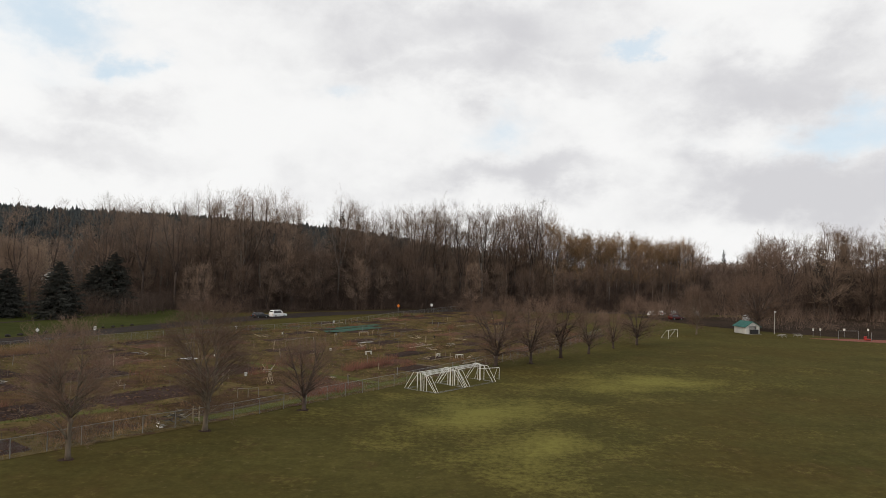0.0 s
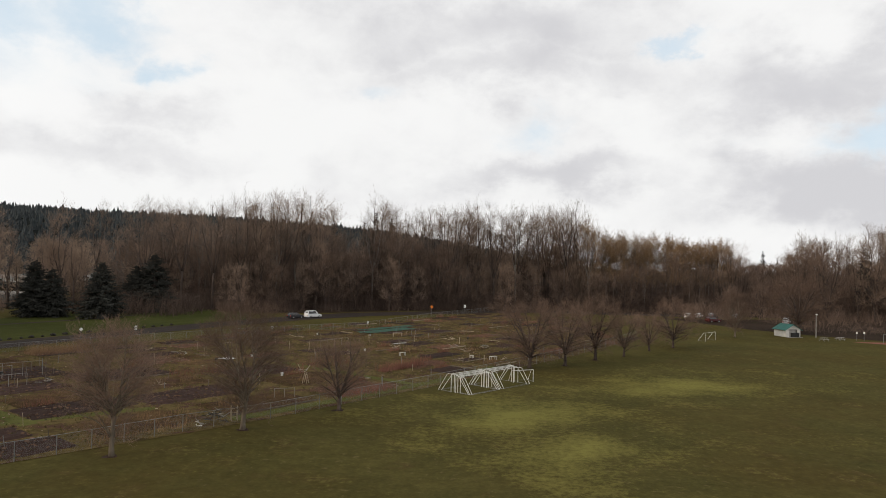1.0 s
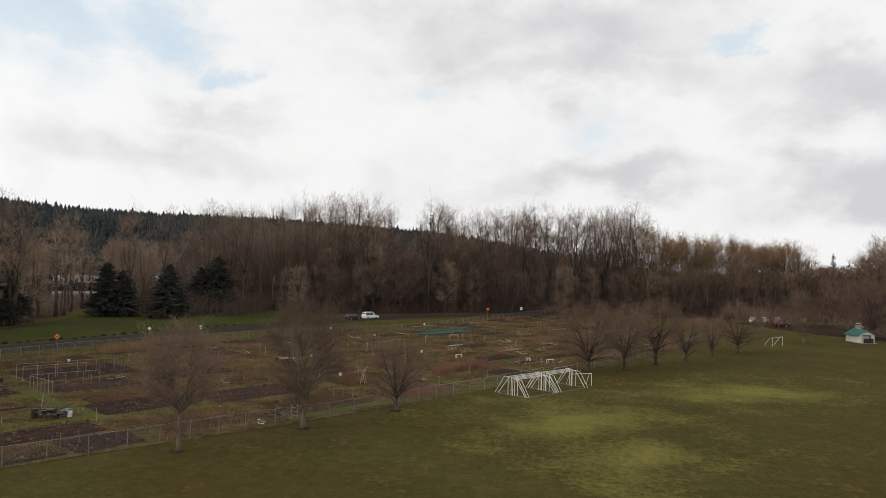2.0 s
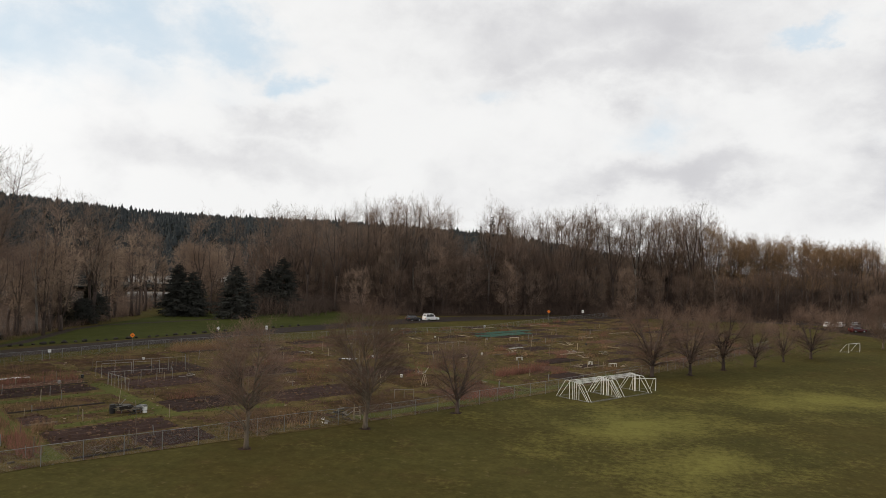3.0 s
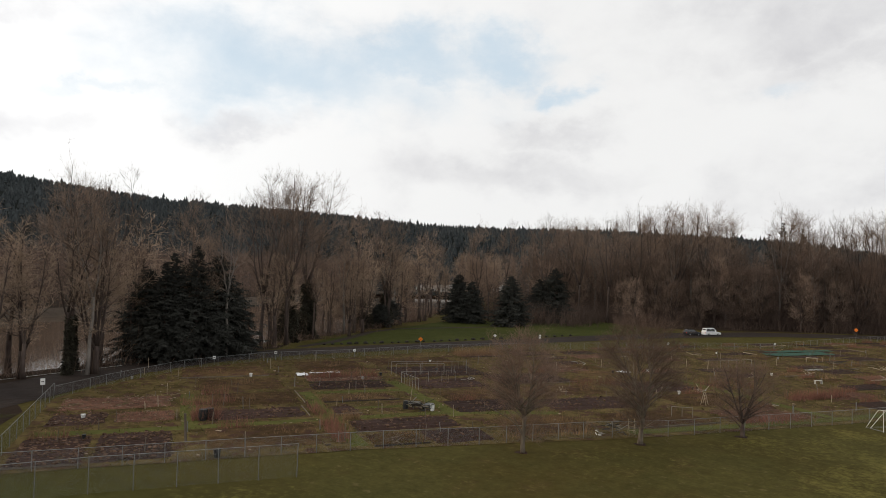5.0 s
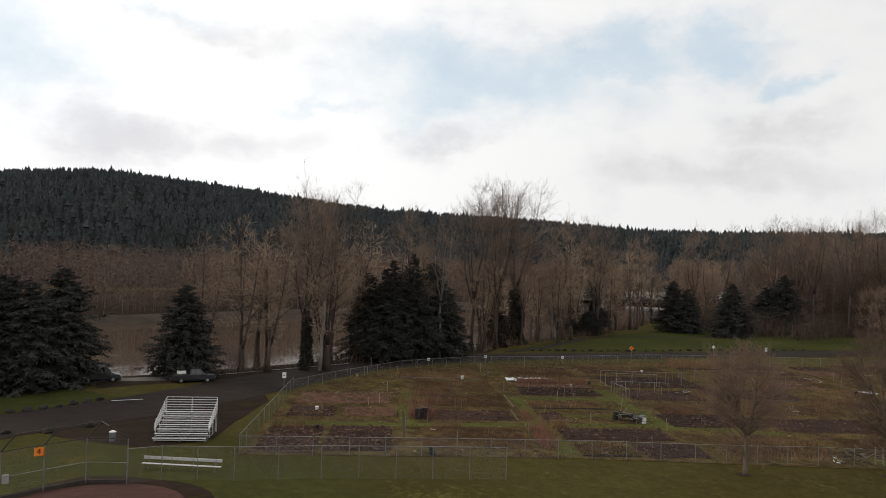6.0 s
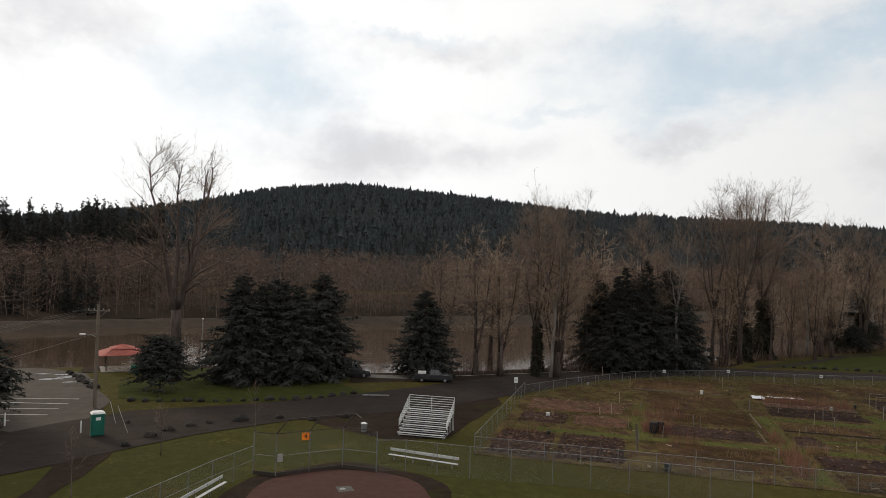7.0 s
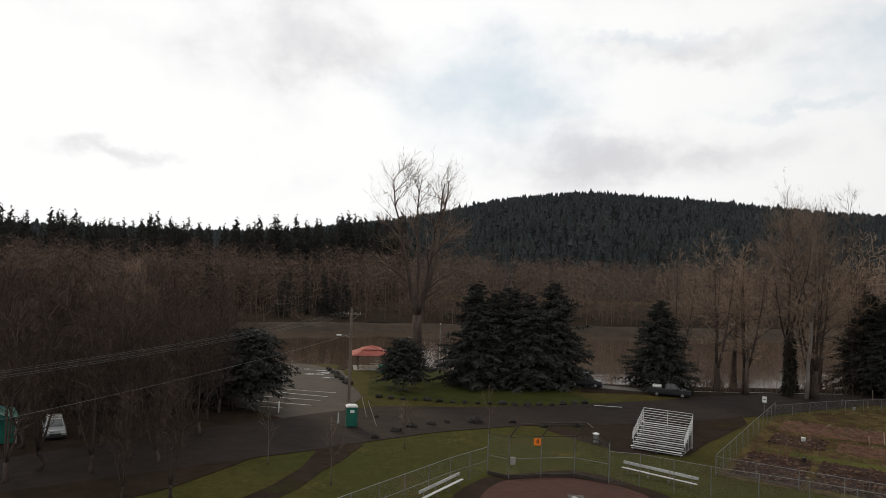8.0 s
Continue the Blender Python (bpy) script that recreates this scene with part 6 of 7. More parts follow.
def shelter(x, y, deg):
    s = thing("picnic_shelter", "open picnic shelter with red tiled two-tier hip roof on posts", "shelter", turned(x, y, 0, deg))
    for px in (-2.2, 2.2):
        for py in (-2.2, 2.2):
            part("post", Build().box(px - 0.1, py - 0.1, 0, px + 0.1, py + 0.1, 2.4), "wood", s)
    part("floor_slab", Build().box(-2.9, -2.9, 0, 2.9, 2.9, 0.06), "concrete", s)

    def hip(z0, z1, w0, w1, n):
        """Tile courses on four slopes."""
        for q in range(4):
            rot = Matrix.Rotation(radians(90 * q), 4, "Z")
            for i in range(n):
                a, c = i / n, (i + 1) / n
                wa, wc = w0 + (w1 - w0) * a, w0 + (w1 - w0) * c
                za, zc = z0 + (z1 - z0) * a, z0 + (z1 - z0) * c
                m = max(4, int(wa * 3.2))
                for k in range(m):
                    u0, u1 = -1 + 2 * k / m, -1 + 2 * (k + 0.94) / m
                    v = [(u0 * wa, -wa, za + 0.03), (u1 * wa, -wa, za + 0.03), (u1 * wc, -wc, zc + 0.01), (u0 * wc, -wc, zc + 0.01), ((u0 + u1) / 2 * wa, -wa - 0.01, za + 0.10), ((u0 + u1) / 2 * wc, -wc, zc + 0.07)]
                    yield [rot @ Vector(p) for p in v]

    for nm, args in (("lower", (2.35, 3.05, 3.2, 1.5, 6)), ("upper", (3.10, 3.65, 1.7, 0.08, 5))):
        z0, z1, w0, w1, n = args
        deck = Build().add([(-w0, -w0, z0), (w0, -w0, z0), (w0, w0, z0), (-w0, w0, z0), (-w1, -w1, z1), (w1, -w1, z1), (w1, w1, z1), (-w1, w1, z1)], [(0, 1, 5, 4), (1, 2, 6, 5), (2, 3, 7, 6), (3, 0, 4, 7), (0, 3, 2, 1), (4, 5, 6, 7)])
        roof = part("roof", deck, "red_roof", s, "weathered red clay-tile roof")
        for v in hip(*args):
            part("tile", Build().add(v, [(0, 4, 5, 3), (4, 1, 2, 5)]), "red_roof", roof)
    return s


shelter(-113.6, -10.6, 8)


def picnic_table(x, y, deg, mat="pale_wood", label="pale wooden picnic table with fixed benches"):
    t = thing("picnic_table", label, "picnic table", turned(x, y, 0, deg), "picnic tables")
    for i in range(4):
        part("table_board", Build().box(-0.95, -0.38 + 0.195 * i, 0.72, 0.95, -0.2 + 0.195 * i, 0.76), mat, t)
    for sy in (-0.72, 0.55):
        part("bench_board", Build().box(-0.95, sy, 0.42, 0.95, sy + 0.2, 0.46), mat, t)
    for sx in (-0.6, 0.6):
        part("leg_frame", Build().tube([(sx, -0.75, 0), (sx, -0.2, 0.72)], 0.04, 4).tube([(sx, 0.75, 0), (sx, 0.2, 0.72)], 0.04, 4).tube([(sx, -0.7, 0.4), (sx, 0.7, 0.4)], 0.035, 4), mat, t)


picnic_table(-113.2, -9.8, 60)
picnic_table(-111.0, -11.5, 50)
picnic_table(82.2, 168.6, 20, "concrete", "grey concrete picnic table at the field's edge")
picnic_table(87.0, 170.6, 10, "concrete", "grey concrete picnic table at the field's edge")


def cart_bin(x, y, deg):
    b = thing("refuse_bin", "green plastic wheeled refuse bin", "refuse bin", turned(x, y, 0, deg))
    part("body", Build().add([(-.55, -.4, .1), (.55, -.4, .1), (.55, .4, .1), (-.55, .4, .1), (-.65, -.5, 1.15), (.65, -.5, 1.15), (.65, .5, 1.15), (-.65, .5, 1.15)], [(0, 3, 2, 1), (0, 1, 5, 4), (1, 2, 6, 5), (2, 3, 7, 6), (3, 0, 4, 7), (4, 5, 6, 7)]), "green_plastic", b)
    part("lid", Build().box(-.68, -.53, 1.15, .68, .53, 1.22, bevel=0.02), "green_plastic", b)
    for s in (-.5, .5):
        part("wheel", Build().tube([(s - .05, .4, .1), (s + .05, .4, .1)], 0.1, 9), "rubber", b)


cart_bin(-108.6, -8.3, 30)


def hut(x, y, deg):
    h = thing("storage_hut", "small pale boarded hut with green gabled metal roof and open front", "hut", turned(x, y, 0, deg))
    w, d, e, r = 4.4, 4.1, 1.9, 3.0
    for i in range(13):
        z0, z1 = e * i / 13, e * (i + 0.97) / 13
        part("board", Build().box(-w / 2, -d / 2, z0, w / 2, -d / 2 + 0.07, z1), "wall", h)
        part("board", Build().box(-w / 2, d / 2 - 0.07, z0, w / 2, d / 2, z1), "wall", h)
        part("board", Build().box(-w / 2, -d / 2 + 0.07, z0, -w / 2 + 0.07, d / 2 - 0.07, z1), "wall", h)
    for s in (-d / 2 + 0.5, d / 2 - 0.5):
        part("front_wall", Build().box(w / 2 - 0.07, s - 0.45, 0, w / 2, s + 0.45, e), "wall", h)
    for sx in (-w / 2, w / 2 - 0.07):
        part("gable", Build().add([(sx, -d / 2, e), (sx, d / 2, e), (sx, 0, r), (sx + 0.07, -d / 2, e), (sx + 0.07, d / 2, e), (sx + 0.07, 0, r)], [(0, 2, 1), (3, 4, 5), (0, 1, 4, 3), (1, 2, 5, 4), (2, 0, 3, 5)]), "wall", h)
    for s in (-1, 1):
        y0, y1 = s * (d / 2 + 0.4), 0.0
        z0, z1 = e - 0.25, r + 0.05
        roof = part("roof", Build().add([(-w / 2 - 0.3, y0, z0), (w / 2 + 0.3, y0, z0), (w / 2 + 0.3, y1, z1), (-w / 2 - 0.3, y1, z1), (-w / 2 - 0.3, y0, z0 + 0.07), (w / 2 + 0.3, y0, z0 + 0.07), (w / 2 + 0.3, y1, z1 + 0.07), (-w / 2 - 0.3, y1, z1 + 0.07)], [(0, 3, 2, 1), (4, 5, 6, 7), (0, 1, 5, 4), (1, 2, 6, 5), (2, 3, 7, 6), (3, 0, 4, 7)]), "green_paint", h, "green sheet-metal roof")
        for k in range(12):
            xx = -w / 2 - 0.25 + (w + 0.5) * k / 11
            part("seam", Build().tube([(xx, y0, z0 + 0.08), (xx, y1, z1 + 0.08)], 0.025, 4), "green_paint", roof)
    part("door", Build().box(w / 2 - 0.06, -1.15, 0.05, w / 2 - 0.02, 0.7, 1.75), "concrete", h, "grey roller door")
    part("counter", Build().box(w / 2 - 0.02, -0.7, 0.0, w / 2 + 0.5, 1.4, 1.1, bevel=0.03), "black", h)
    part("floor_slab", Build().box(-w / 2, -d / 2, -0.02, w / 2 + 0.9, d / 2, 0.05), "concrete", h)


hut(78.0, 178.5, -76)


def street_lamp(x, y, h, deg, label="slim pale lamp post with small lantern"):
    p = thing("street_lamp", label, "street lamp", turned(x, y, 0, deg), "lamp posts")
    part("pole", Build().tube([(0, 0, 0), (0, 0, h * 0.5), (0, 0, h)], [0.11, 0.09, 0.07], 8), "concrete", p)
    part("lantern", Build().box(-0.12, -0.4, h - 0.06, 0.12, 0.12, h + 0.1, bevel=0.03), "white", p)


street_lamp(84.6, 177.5, 5.6, 30)
street_lamp(-113.6, 0.6, 7.5, 90)


def road_sign(x, y, h, w, mat, deg, diamond=False, label="", pole="galv", tall=None):
    s = thing("road_sign", label, "sign", turned(x, y, 0, deg), "road signs")
    part("pole", rod((0, 0, 0), (0, 0, h + w * 0.3), 0.035), pole, s)
    t = w if tall is None else tall
    m = Matrix.Translation((0, -0.05, h)) @ (Matrix.Rotation(radians(45), 4, "Y") if diamond else Matrix())
    part("panel", Build().box(-w / 2, -0.012, -t / 2, w / 2, 0.012, t / 2, m, bevel=0.005), mat, s)
    if mat == "orange":
        part("symbol", Build().box(-w * 0.22, -0.02, -0.06, w * 0.22, -0.014, 0.06, Matrix.Translation((0, -0.05, h))), "black", s, "plain dark bar")
    elif not diamond:
        part("symbol", Build().box(-w * 0.3, -0.02, -0.05, w * 0.3, -0.014, 0.05, Matrix.Translation((0, -0.05, h))), "black", s, "plain dark bar")


FACE = lambda x, y: math.degrees(math.atan2(x, -y)) + 0
road_sign(-83.6, 114.2, 1.7, 0.68, "orange", 36, True, "orange diamond warning sign on a post by the road")
road_sign(-77.0, 133.0, 1.7, 0.55, "white", 36, True, "pale diamond sign seen from the lawn's edge")
road_sign(-69.0, 139.0, 1.7, 0.5, "white", 30, False, "small white rectangular sign on a post by the road", tall=0.85)
road_sign(-84.6, 40.4, 1.75, 0.5, "white", 68, False, "white rectangular sign on a post at the fence corner", tall=0.75)
road_sign(-14.0, 224.0, 2.2, 0.75, "orange", 10, True, "orange diamond warning sign by the distant road")
road_sign(-3.5, 232.0, 2.2, 0.7, "white", 10, False, "small pale sign by the distant road", tall=0.9)
for a, b in ((14.0, 63.9), (0.1, 62.5), (-10.0, 57.6), (84, 66.6), (110, 62.6)):
    x, y = garden(a, b)
    road_sign(x, y - 0.1, 1.3, 0.45, "white", 40, False, "small white notice on the garden fence", tall=0.45)
for x, y, w in ((91.0, 171.0, 0.35), (93.0, 171.5, 0.35), (99.2, 172.0, 0.4), (106.0, 173.5, 0.4)):
    road_sign(x, y, 1.9, w, "white", -28, False, "small white sign by the clay play area", tall=w * 1.4)
sheet("clay_strip", [(88.0, 167.6), (93.8, 163.8), (101.6, 160.8), (110, 160.5), (112, 166), (103, 167.8), (96, 168.6)], 0.03, "clay", "red clay play area beyond the grass field")


def swing_frame(x, y, deg):
    t = thing("swing_frame", "slim grey metal play frame on red clay", "play frame", turned(x, y, 0, deg))
    for s in (0, 5.2):
        part("post", rod((s, 0, 0), (s, 0, 2.1), 0.05), "galv", t)
    part("top_bar", rod((0, 0, 2.1), (5.2, 0, 2.1), 0.045), "galv", t)


swing_frame(94.6, 166.4, 8)


def play_seat(x, y, deg):
    t = thing("play_seat", "low red plastic play seat with backrest on the clay", "play equipment", turned(x, y, 0, deg))
    part("seat", Build().box(-0.7, -0.4, 0.1, 0.7, 0.4, 0.45, bevel=0.06), "red_plastic", t)
    part("backrest", Build().box(-0.7, 0.25, 0.45, 0.1, 0.4, 1.0, bevel=0.05), "red_plastic", t)
    part("pole", rod((1.1, 0, 0), (1.1, 0, 1.9), 0.09), "galv", t)


play_seat(101.0, 165.6, 10)


def boulder(seed, name="boulder"):
    rs = np.random.RandomState(seed)
    bm = bmesh.new()
    bmesh.ops.create_icosphere(bm, subdivisions=2, radius=0.6)
    for v in bm.verts:
        q = noise.noise(v.co * 1.6 + Vector((seed * 7.3, 0, 0)))
        v.co = Vector((v.co.x * 1.15, v.co.y * 0.9, max(v.co.z * 0.75, -0.25))) * (1 + 0.35 * q)
    me = bpy.data.meshes.new(name)
    bm.to_mesh(me)
    bm.free()
    me.materials.append(M["stone"])
    return me


ROCKS = [boulder(i) for i in range(4)]
random.seed(21)
spots = [(-74.4, 0.8), (-75.0, 4.0), (-70.0, -4.5), (-73.6, -1.0), (-76.2, -7.0), (-72.0, -3.0), (-66.9, -6.4), (-75.4, 8.0), (-74.6, 15.0), (-74.0, 11.2)]
for i, y in enumerate(np.arange(-7.5, 20, 1.55)):
    spots.append((float(np.interp(y, [-8, -2, 5, 12, 21], [-87.0, -85.8, -84.6, -84.4, -87.5])) - 0.8 + random.uniform(-.3, .3), y))
for i in range(30):
    t = i / 29
    spots.append((float(np.interp(t, [0, .3, .6, 1], [-100, -92, -84.5, -72.5])) + random.uniform(-.4, .4), float(np.interp(t, [0, .3, .6, 1], [103, 117, 134, 163]))))
for i in range(12):
    spots.append((-97 - 1.25 * i + random.uniform(-.4, .4), -12.3 - 0.45 * i + random.uniform(-.4, .4)))
for i, (x, y) in enumerate(spots):
    big = 1.3 if i == 1 else random.uniform(0.45, 0.95)
    ob = new("boulder", ROCKS[i % 4])
    ob.matrix_basis = turned(x, y, 0.15, random.uniform(0, 360), big)
    tagged(ob, "rough dark brown boulder edging the road", "boulder", "boulders along the road")

# painted lines and kerb
for x0, y0, x1, y1, w in ((-83.5, -22.7, -81.6, -15.0, 0.22), (-89.5, -21.0, -87.2, -13.9, 0.22), (-86.4, -22.0, -84.6, -14.4, 0.16), (-80.2, -21.0, -79.6, -18.0, 0.3), (-92.6, -24, -90, -13.2, 0.16), (-86.6, 19.7, -85.8, 23.0, 0.3), (-99.2, 36.0, -100.6, 60.0, 0.2)):
    d = Vector((x1 - x0, y1 - y0, 0))
    m = Matrix.Translation((x0, y0, 0.056)) @ Matrix.Rotation(math.atan2(d.y, d.x), 4, "Z")
    single("painted_line", Build().box(0, -w / 2, 0, d.length, w / 2, 0.006, m), "paint", "worn white painted line on asphalt", "road marking", kind="structure")
random.seed(4)
for x, y in ((-104, -14), (-106.5, -16.5), (-109, -17.5), (-105, -18.5), (-110, -20.5), (-102.5, -15.5), (-111, -15)):
    n = 10
    r = [random.uniform(0.4, 1.1) for _ in range(n)]
    sheet("puddle", [(x + 0.7 * r[i] * math.cos(6.283 * i / n), y + 1.7 * r[i] * math.sin(6.283 * i / n)) for i in range(n)], 0.055, "glass", "shallow puddle lying on the asphalt", "puddle")


# ---- vehicles ----
def vehicle(x, y, deg, paint, label, kind="suv"):
    """A parked vehicle lofted from cross-sections; x is ahead."""
    v = thing("car" if kind != "pickup" else "pickup_truck", label, "car" if kind != "pickup" else "pickup truck", turned(x, y, 0, deg), "parked vehicles")
    if kind == "van":
        ln, w, prof, roof = 4.9, 1.9, [(-2.45, 1.0), (-2.4, 1.15), (0.9, 1.15), (1.6, 1.05), (2.35, 0.92), (2.45, 0.7)], [(-2.35, 1.95), (-1.9, 2.05), (0.4, 2.05), (1.2, 1.2)]
    elif kind == "pickup":
        ln, w, prof, roof = 5.6, 1.95, [(-2.8, 0.95), (-2.75, 1.1), (-0.6, 1.1), (1.1, 1.12), (2.7, 1.02), (2.8, 0.75)], [(-0.55, 1.75), (-0.3, 1.86), (0.75, 1.84), (1.45, 1.15)]
    else:
        ln, w, prof, roof = 4.5, 1.85, [(-2.25, 0.9), (-2.2, 1.05), (0.8, 1.05), (1.3, 1.02), (2.15, 0.88), (2.25, 0.65)], [(-2.1, 1.5), (-1.7, 1.64), (0.2, 1.62), (1.05, 1.06)]
    n = len(prof)
    b = Build()
    pts = []
    for px, pz in prof:
        for sy, z in ((-w / 2 + 0.08, 0.28), (-w / 2, 0.5), (-w / 2 + 0.02, pz - 0.06), (-w / 2 + 0.12, pz), (w / 2 - 0.12, pz), (w / 2 - 0.02, pz - 0.06), (w / 2, 0.5), (w / 2 - 0.08, 0.28)):
            pts.append((px, sy, z))
    f = [(i * 8 + k, i * 8 + 8 + k, i * 8 + 8 + (k + 1) % 8, i * 8 + (k + 1) % 8) for i in range(n - 1) for k in range(8)] + [tuple(range(8)), tuple(range((n - 1) * 8 + 7, (n - 1) * 8 - 1, -1))]
    part("body", b.add(pts, f), paint, v)
    base = prof[1][1]
    (ax, az), (bx, bz), (cx, cz), (dx, dz) = roof
    c = Build()
    lo = [(ax - 0.05 if kind != "pickup" else ax, base - 0.02), (dx + 0.05, base - 0.02)]
    g = []
    for sx, sz, k in ((lo[0][0], lo[0][1], 0.08), (ax + 0.08, az - 0.05, 0.26), (bx, bz, 0.30), (cx, cz, 0.30), (dx - 0.02, dz + 0.05, 0.16), (lo[1][0], lo[1][1], 0.08)):
        g += [(sx, -w / 2 + k, sz), (sx, w / 2 - k, sz)]
    c.add(g, [(0, 1, 3, 2), (2, 3, 5, 4), (4, 5, 7, 6), (6, 7, 9, 8), (8, 9, 11, 10), (0, 2, 4, 6, 8, 10), (1, 11, 9, 7, 5, 3), (0, 10, 11, 1)])
    part("cabin", c, paint, v)
    ws = Build().add([(dx + 0.02, -w / 2 + 0.22, base + 0.04), (dx + 0.02, w / 2 - 0.22, base + 0.04), (cx + 0.10, w / 2 - 0.36, cz - 0.08), (cx + 0.10, -w / 2 + 0.36, cz - 0.08)], [(0, 1, 2, 3)])
    for p in ws.v:
        p[:, 0] += 0.03
        p[:, 2] += 0.025
    part("windscreen", ws, "glass", v)
    part("rear_window", Build().add([(ax - 0.02, -w / 2 + 0.3, base + 0.12), (ax - 0.02, w / 2 - 0.3, base + 0.12), (ax + 0.06, w / 2 - 0.36, az - 0.12), (ax + 0.06, -w / 2 + 0.36, az - 0.12)], [(0, 3, 2, 1)]), "glass", v)
    for s in (-1, 1):
        m = (ax + cx) / 2
        for x0, x1 in ((ax + 0.2, m - 0.05), (m + 0.05, cx - 0.02)):
            part("side_window", Build().add([(x0, s * (w / 2 - 0.055), base + 0.05), (x1 + 0.25, s * (w / 2 - 0.055), base + 0.05), (x1, s * (w / 2 - 0.235), bz - 0.12), (x0 + 0.05, s * (w / 2 - 0.235), bz - 0.12)], [(0, 1, 2, 3) if s < 0 else (3, 2, 1, 0)]), "glass", v)
        part("mirror", Build().box(dx - 0.35, s * (w / 2 + 0.09) - 0.09, base - 0.02, dx - 0.2, s * (w / 2 + 0.09) + 0.09, base + 0.14, bevel=0.02), "black", v)
        part("headlight", Build().box(prof[-1][0] - 0.12, s * (w / 2 - 0.3) - 0.2, 0.62, prof[-1][0] + 0.012, s * (w / 2 - 0.3) + 0.2, 0.78, bevel=0.02), "lamp_clear", v)
        part("tail_light", Build().box(prof[0][0] - 0.012, s * (w / 2 - 0.2) - 0.1, 0.7, prof[0][0] + 0.1, s * (w / 2 - 0.2) + 0.1, 0.95, bevel=0.02), "lamp_red", v)
        for px in (-ln * 0.29, ln * 0.31):
            wh = part("wheel", Build().tube([(px, s * (w / 2 - 0.2), 0.34), (px, s * (w / 2 + 0.01), 0.34)], 0.34, 14), "rubber", v)
            part("rim", Build().tube([(px, s * (w / 2 - 0.05), 0.34), (px, s * (w / 2 + 0.025), 0.34)], [0.22, 0.19], 10), "chrome", wh)
    part("grille", Build().box(prof[-1][0] - 0.05, -0.5, 0.48, prof[-1][0] + 0.02, 0.5, 0.62, bevel=0.01), "black", v)
    part("bumper", Build().box(prof[-1][0] - 0.1, -w / 2 + 0.06, 0.26, prof[-1][0] + 0.06, w / 2 - 0.06, 0.46, bevel=0.03), "black", v)
    if kind == "pickup":
        part("cargo_bed", Build().box(-2.66, -w / 2 + 0.14, 1.06, -0.7, w / 2 - 0.14, 1.115), "black", v)
        part("load", Build().box(-2.2, -0.6, 1.12, -1.0, 0.6, 1.5, bevel=0.1), "white", v, "white covered load")
    return v


vehicle(-46.0, 196.0, 52, "car_white", "white panel van parked beside the park road", "van")
vehicle(-50.0, 192.0, 52, "car_dark", "dark hatchback parked behind a white van", "suv")
vehicle(-64.6, -36.0, 30, "car_silver", "pale silver car facing out of the dark thicket", "suv")
vehicle(-95.2, 32.2, 72, "car_dark", "dark grey pickup truck with white load parked under a conifer", "pickup")
vehicle(-101.4, 21.9, 75, "car_dark", "dark tall car parked by the river", "van")
vehicle(-103.0, 18.2, 75, "car_dark", "dark car parked by the river", "suv")
for x, y, d, p in ((75, 238, 60, "car_white"), (80, 240, 60, "car_silver"), (71, 236, 60, "car_white"), (87, 238, 70, "car_silver")):
    vehicle(x, y, d, p, "pale car parked in the distant lot", "suv")


vehicle(73.6, 219.5, 20, "car_red", "dark red car parked in the distant lot", "suv")
vehicle(95.5, 219.0, 60, "car_silver", "pale car parked behind a large bare tree", "van")


def house(az, dist, w, label):
    """A low pale house on the far bank."""
    h = thing("riverside_house", label, "house", turned(-math.sin(radians(az)) * dist, math.cos(radians(az)) * dist, float(hill_height(az, dist)), az), "houses across the river")
    d, e, top = 7.0, 3.0, 4.8
    part("wall", Build().box(-w / 2, -d / 2, -1, w / 2, d / 2, e), "wall", h)
    part("roof", Build().add([(-w / 2 - .4, -d / 2 - .5, e), (w / 2 + .4, -d / 2 - .5, e), (w / 2 + .4, d / 2 + .5, e), (-w / 2 - .4, d / 2 + .5, e), (-w / 2 - .4, 0, top), (w / 2 + .4, 0, top)], [(0, 1, 5, 4), (2, 3, 4, 5), (0, 4, 3), (1, 2, 5), (0, 3, 2, 1)]), "concrete", h, "pale grey roof")
    for i in range(int(w / 3)):
        xx = -w / 2 + 1.5 + 3 * i
        part("window", Build().box(xx - .6, -d / 2 - .04, 1.0, xx + .6, -d / 2 + .04, 2.2), "glass", h)


for az, dist, w in ((36.0, 500, 9), (35.2, 497, 7), (34.3, 500, 8), (33.5, 503, 9), (29.8, 512, 7), (44.2, 505, 8), (61.2, 520, 8), (63.0, 540, 7)):
    house(az, dist, w, "low pale house with grey roof on the far bank")


def shed_green(x, y, deg):
    s = thing("green_shed", "dark green open shed with pale corner posts", "shed", turned(x, y, 0, deg))
    for i in range(9):
        part("board", Build().box(-2.2, -1.5 + i * 0.34, 0.1, -2.15, -1.5 + i * 0.34 + 0.32, 2.1), "green_plastic", s)
        part("board", Build().box(2.15, -1.5 + i * 0.34, 0.1, 2.2, -1.5 + i * 0.34 + 0.32, 2.1), "green_plastic", s)
    for px in (-2.25, 2.25):
        for py in (-1.55, 1.55):
            part("post", Build().box(px - 0.08, py - 0.08, 0, px + 0.08, py + 0.08, 2.35), "concrete", s)
    part("roof", Build().add([(-2.5, -1.8, 2.3), (2.5, -1.8, 2.3), (2.5, 1.8, 2.3), (-2.5, 1.8, 2.3), (-2.5, 0, 2.75), (2.5, 0, 2.75)], [(0, 1, 5, 4), (3, 4, 5, 2), (0, 4, 3), (1, 2, 5), (0, 3, 2, 1)]), "green_paint", s)


shed_green(-62.3, -40.2, 35)

# ---- allotment gardens ----
random.seed(33)


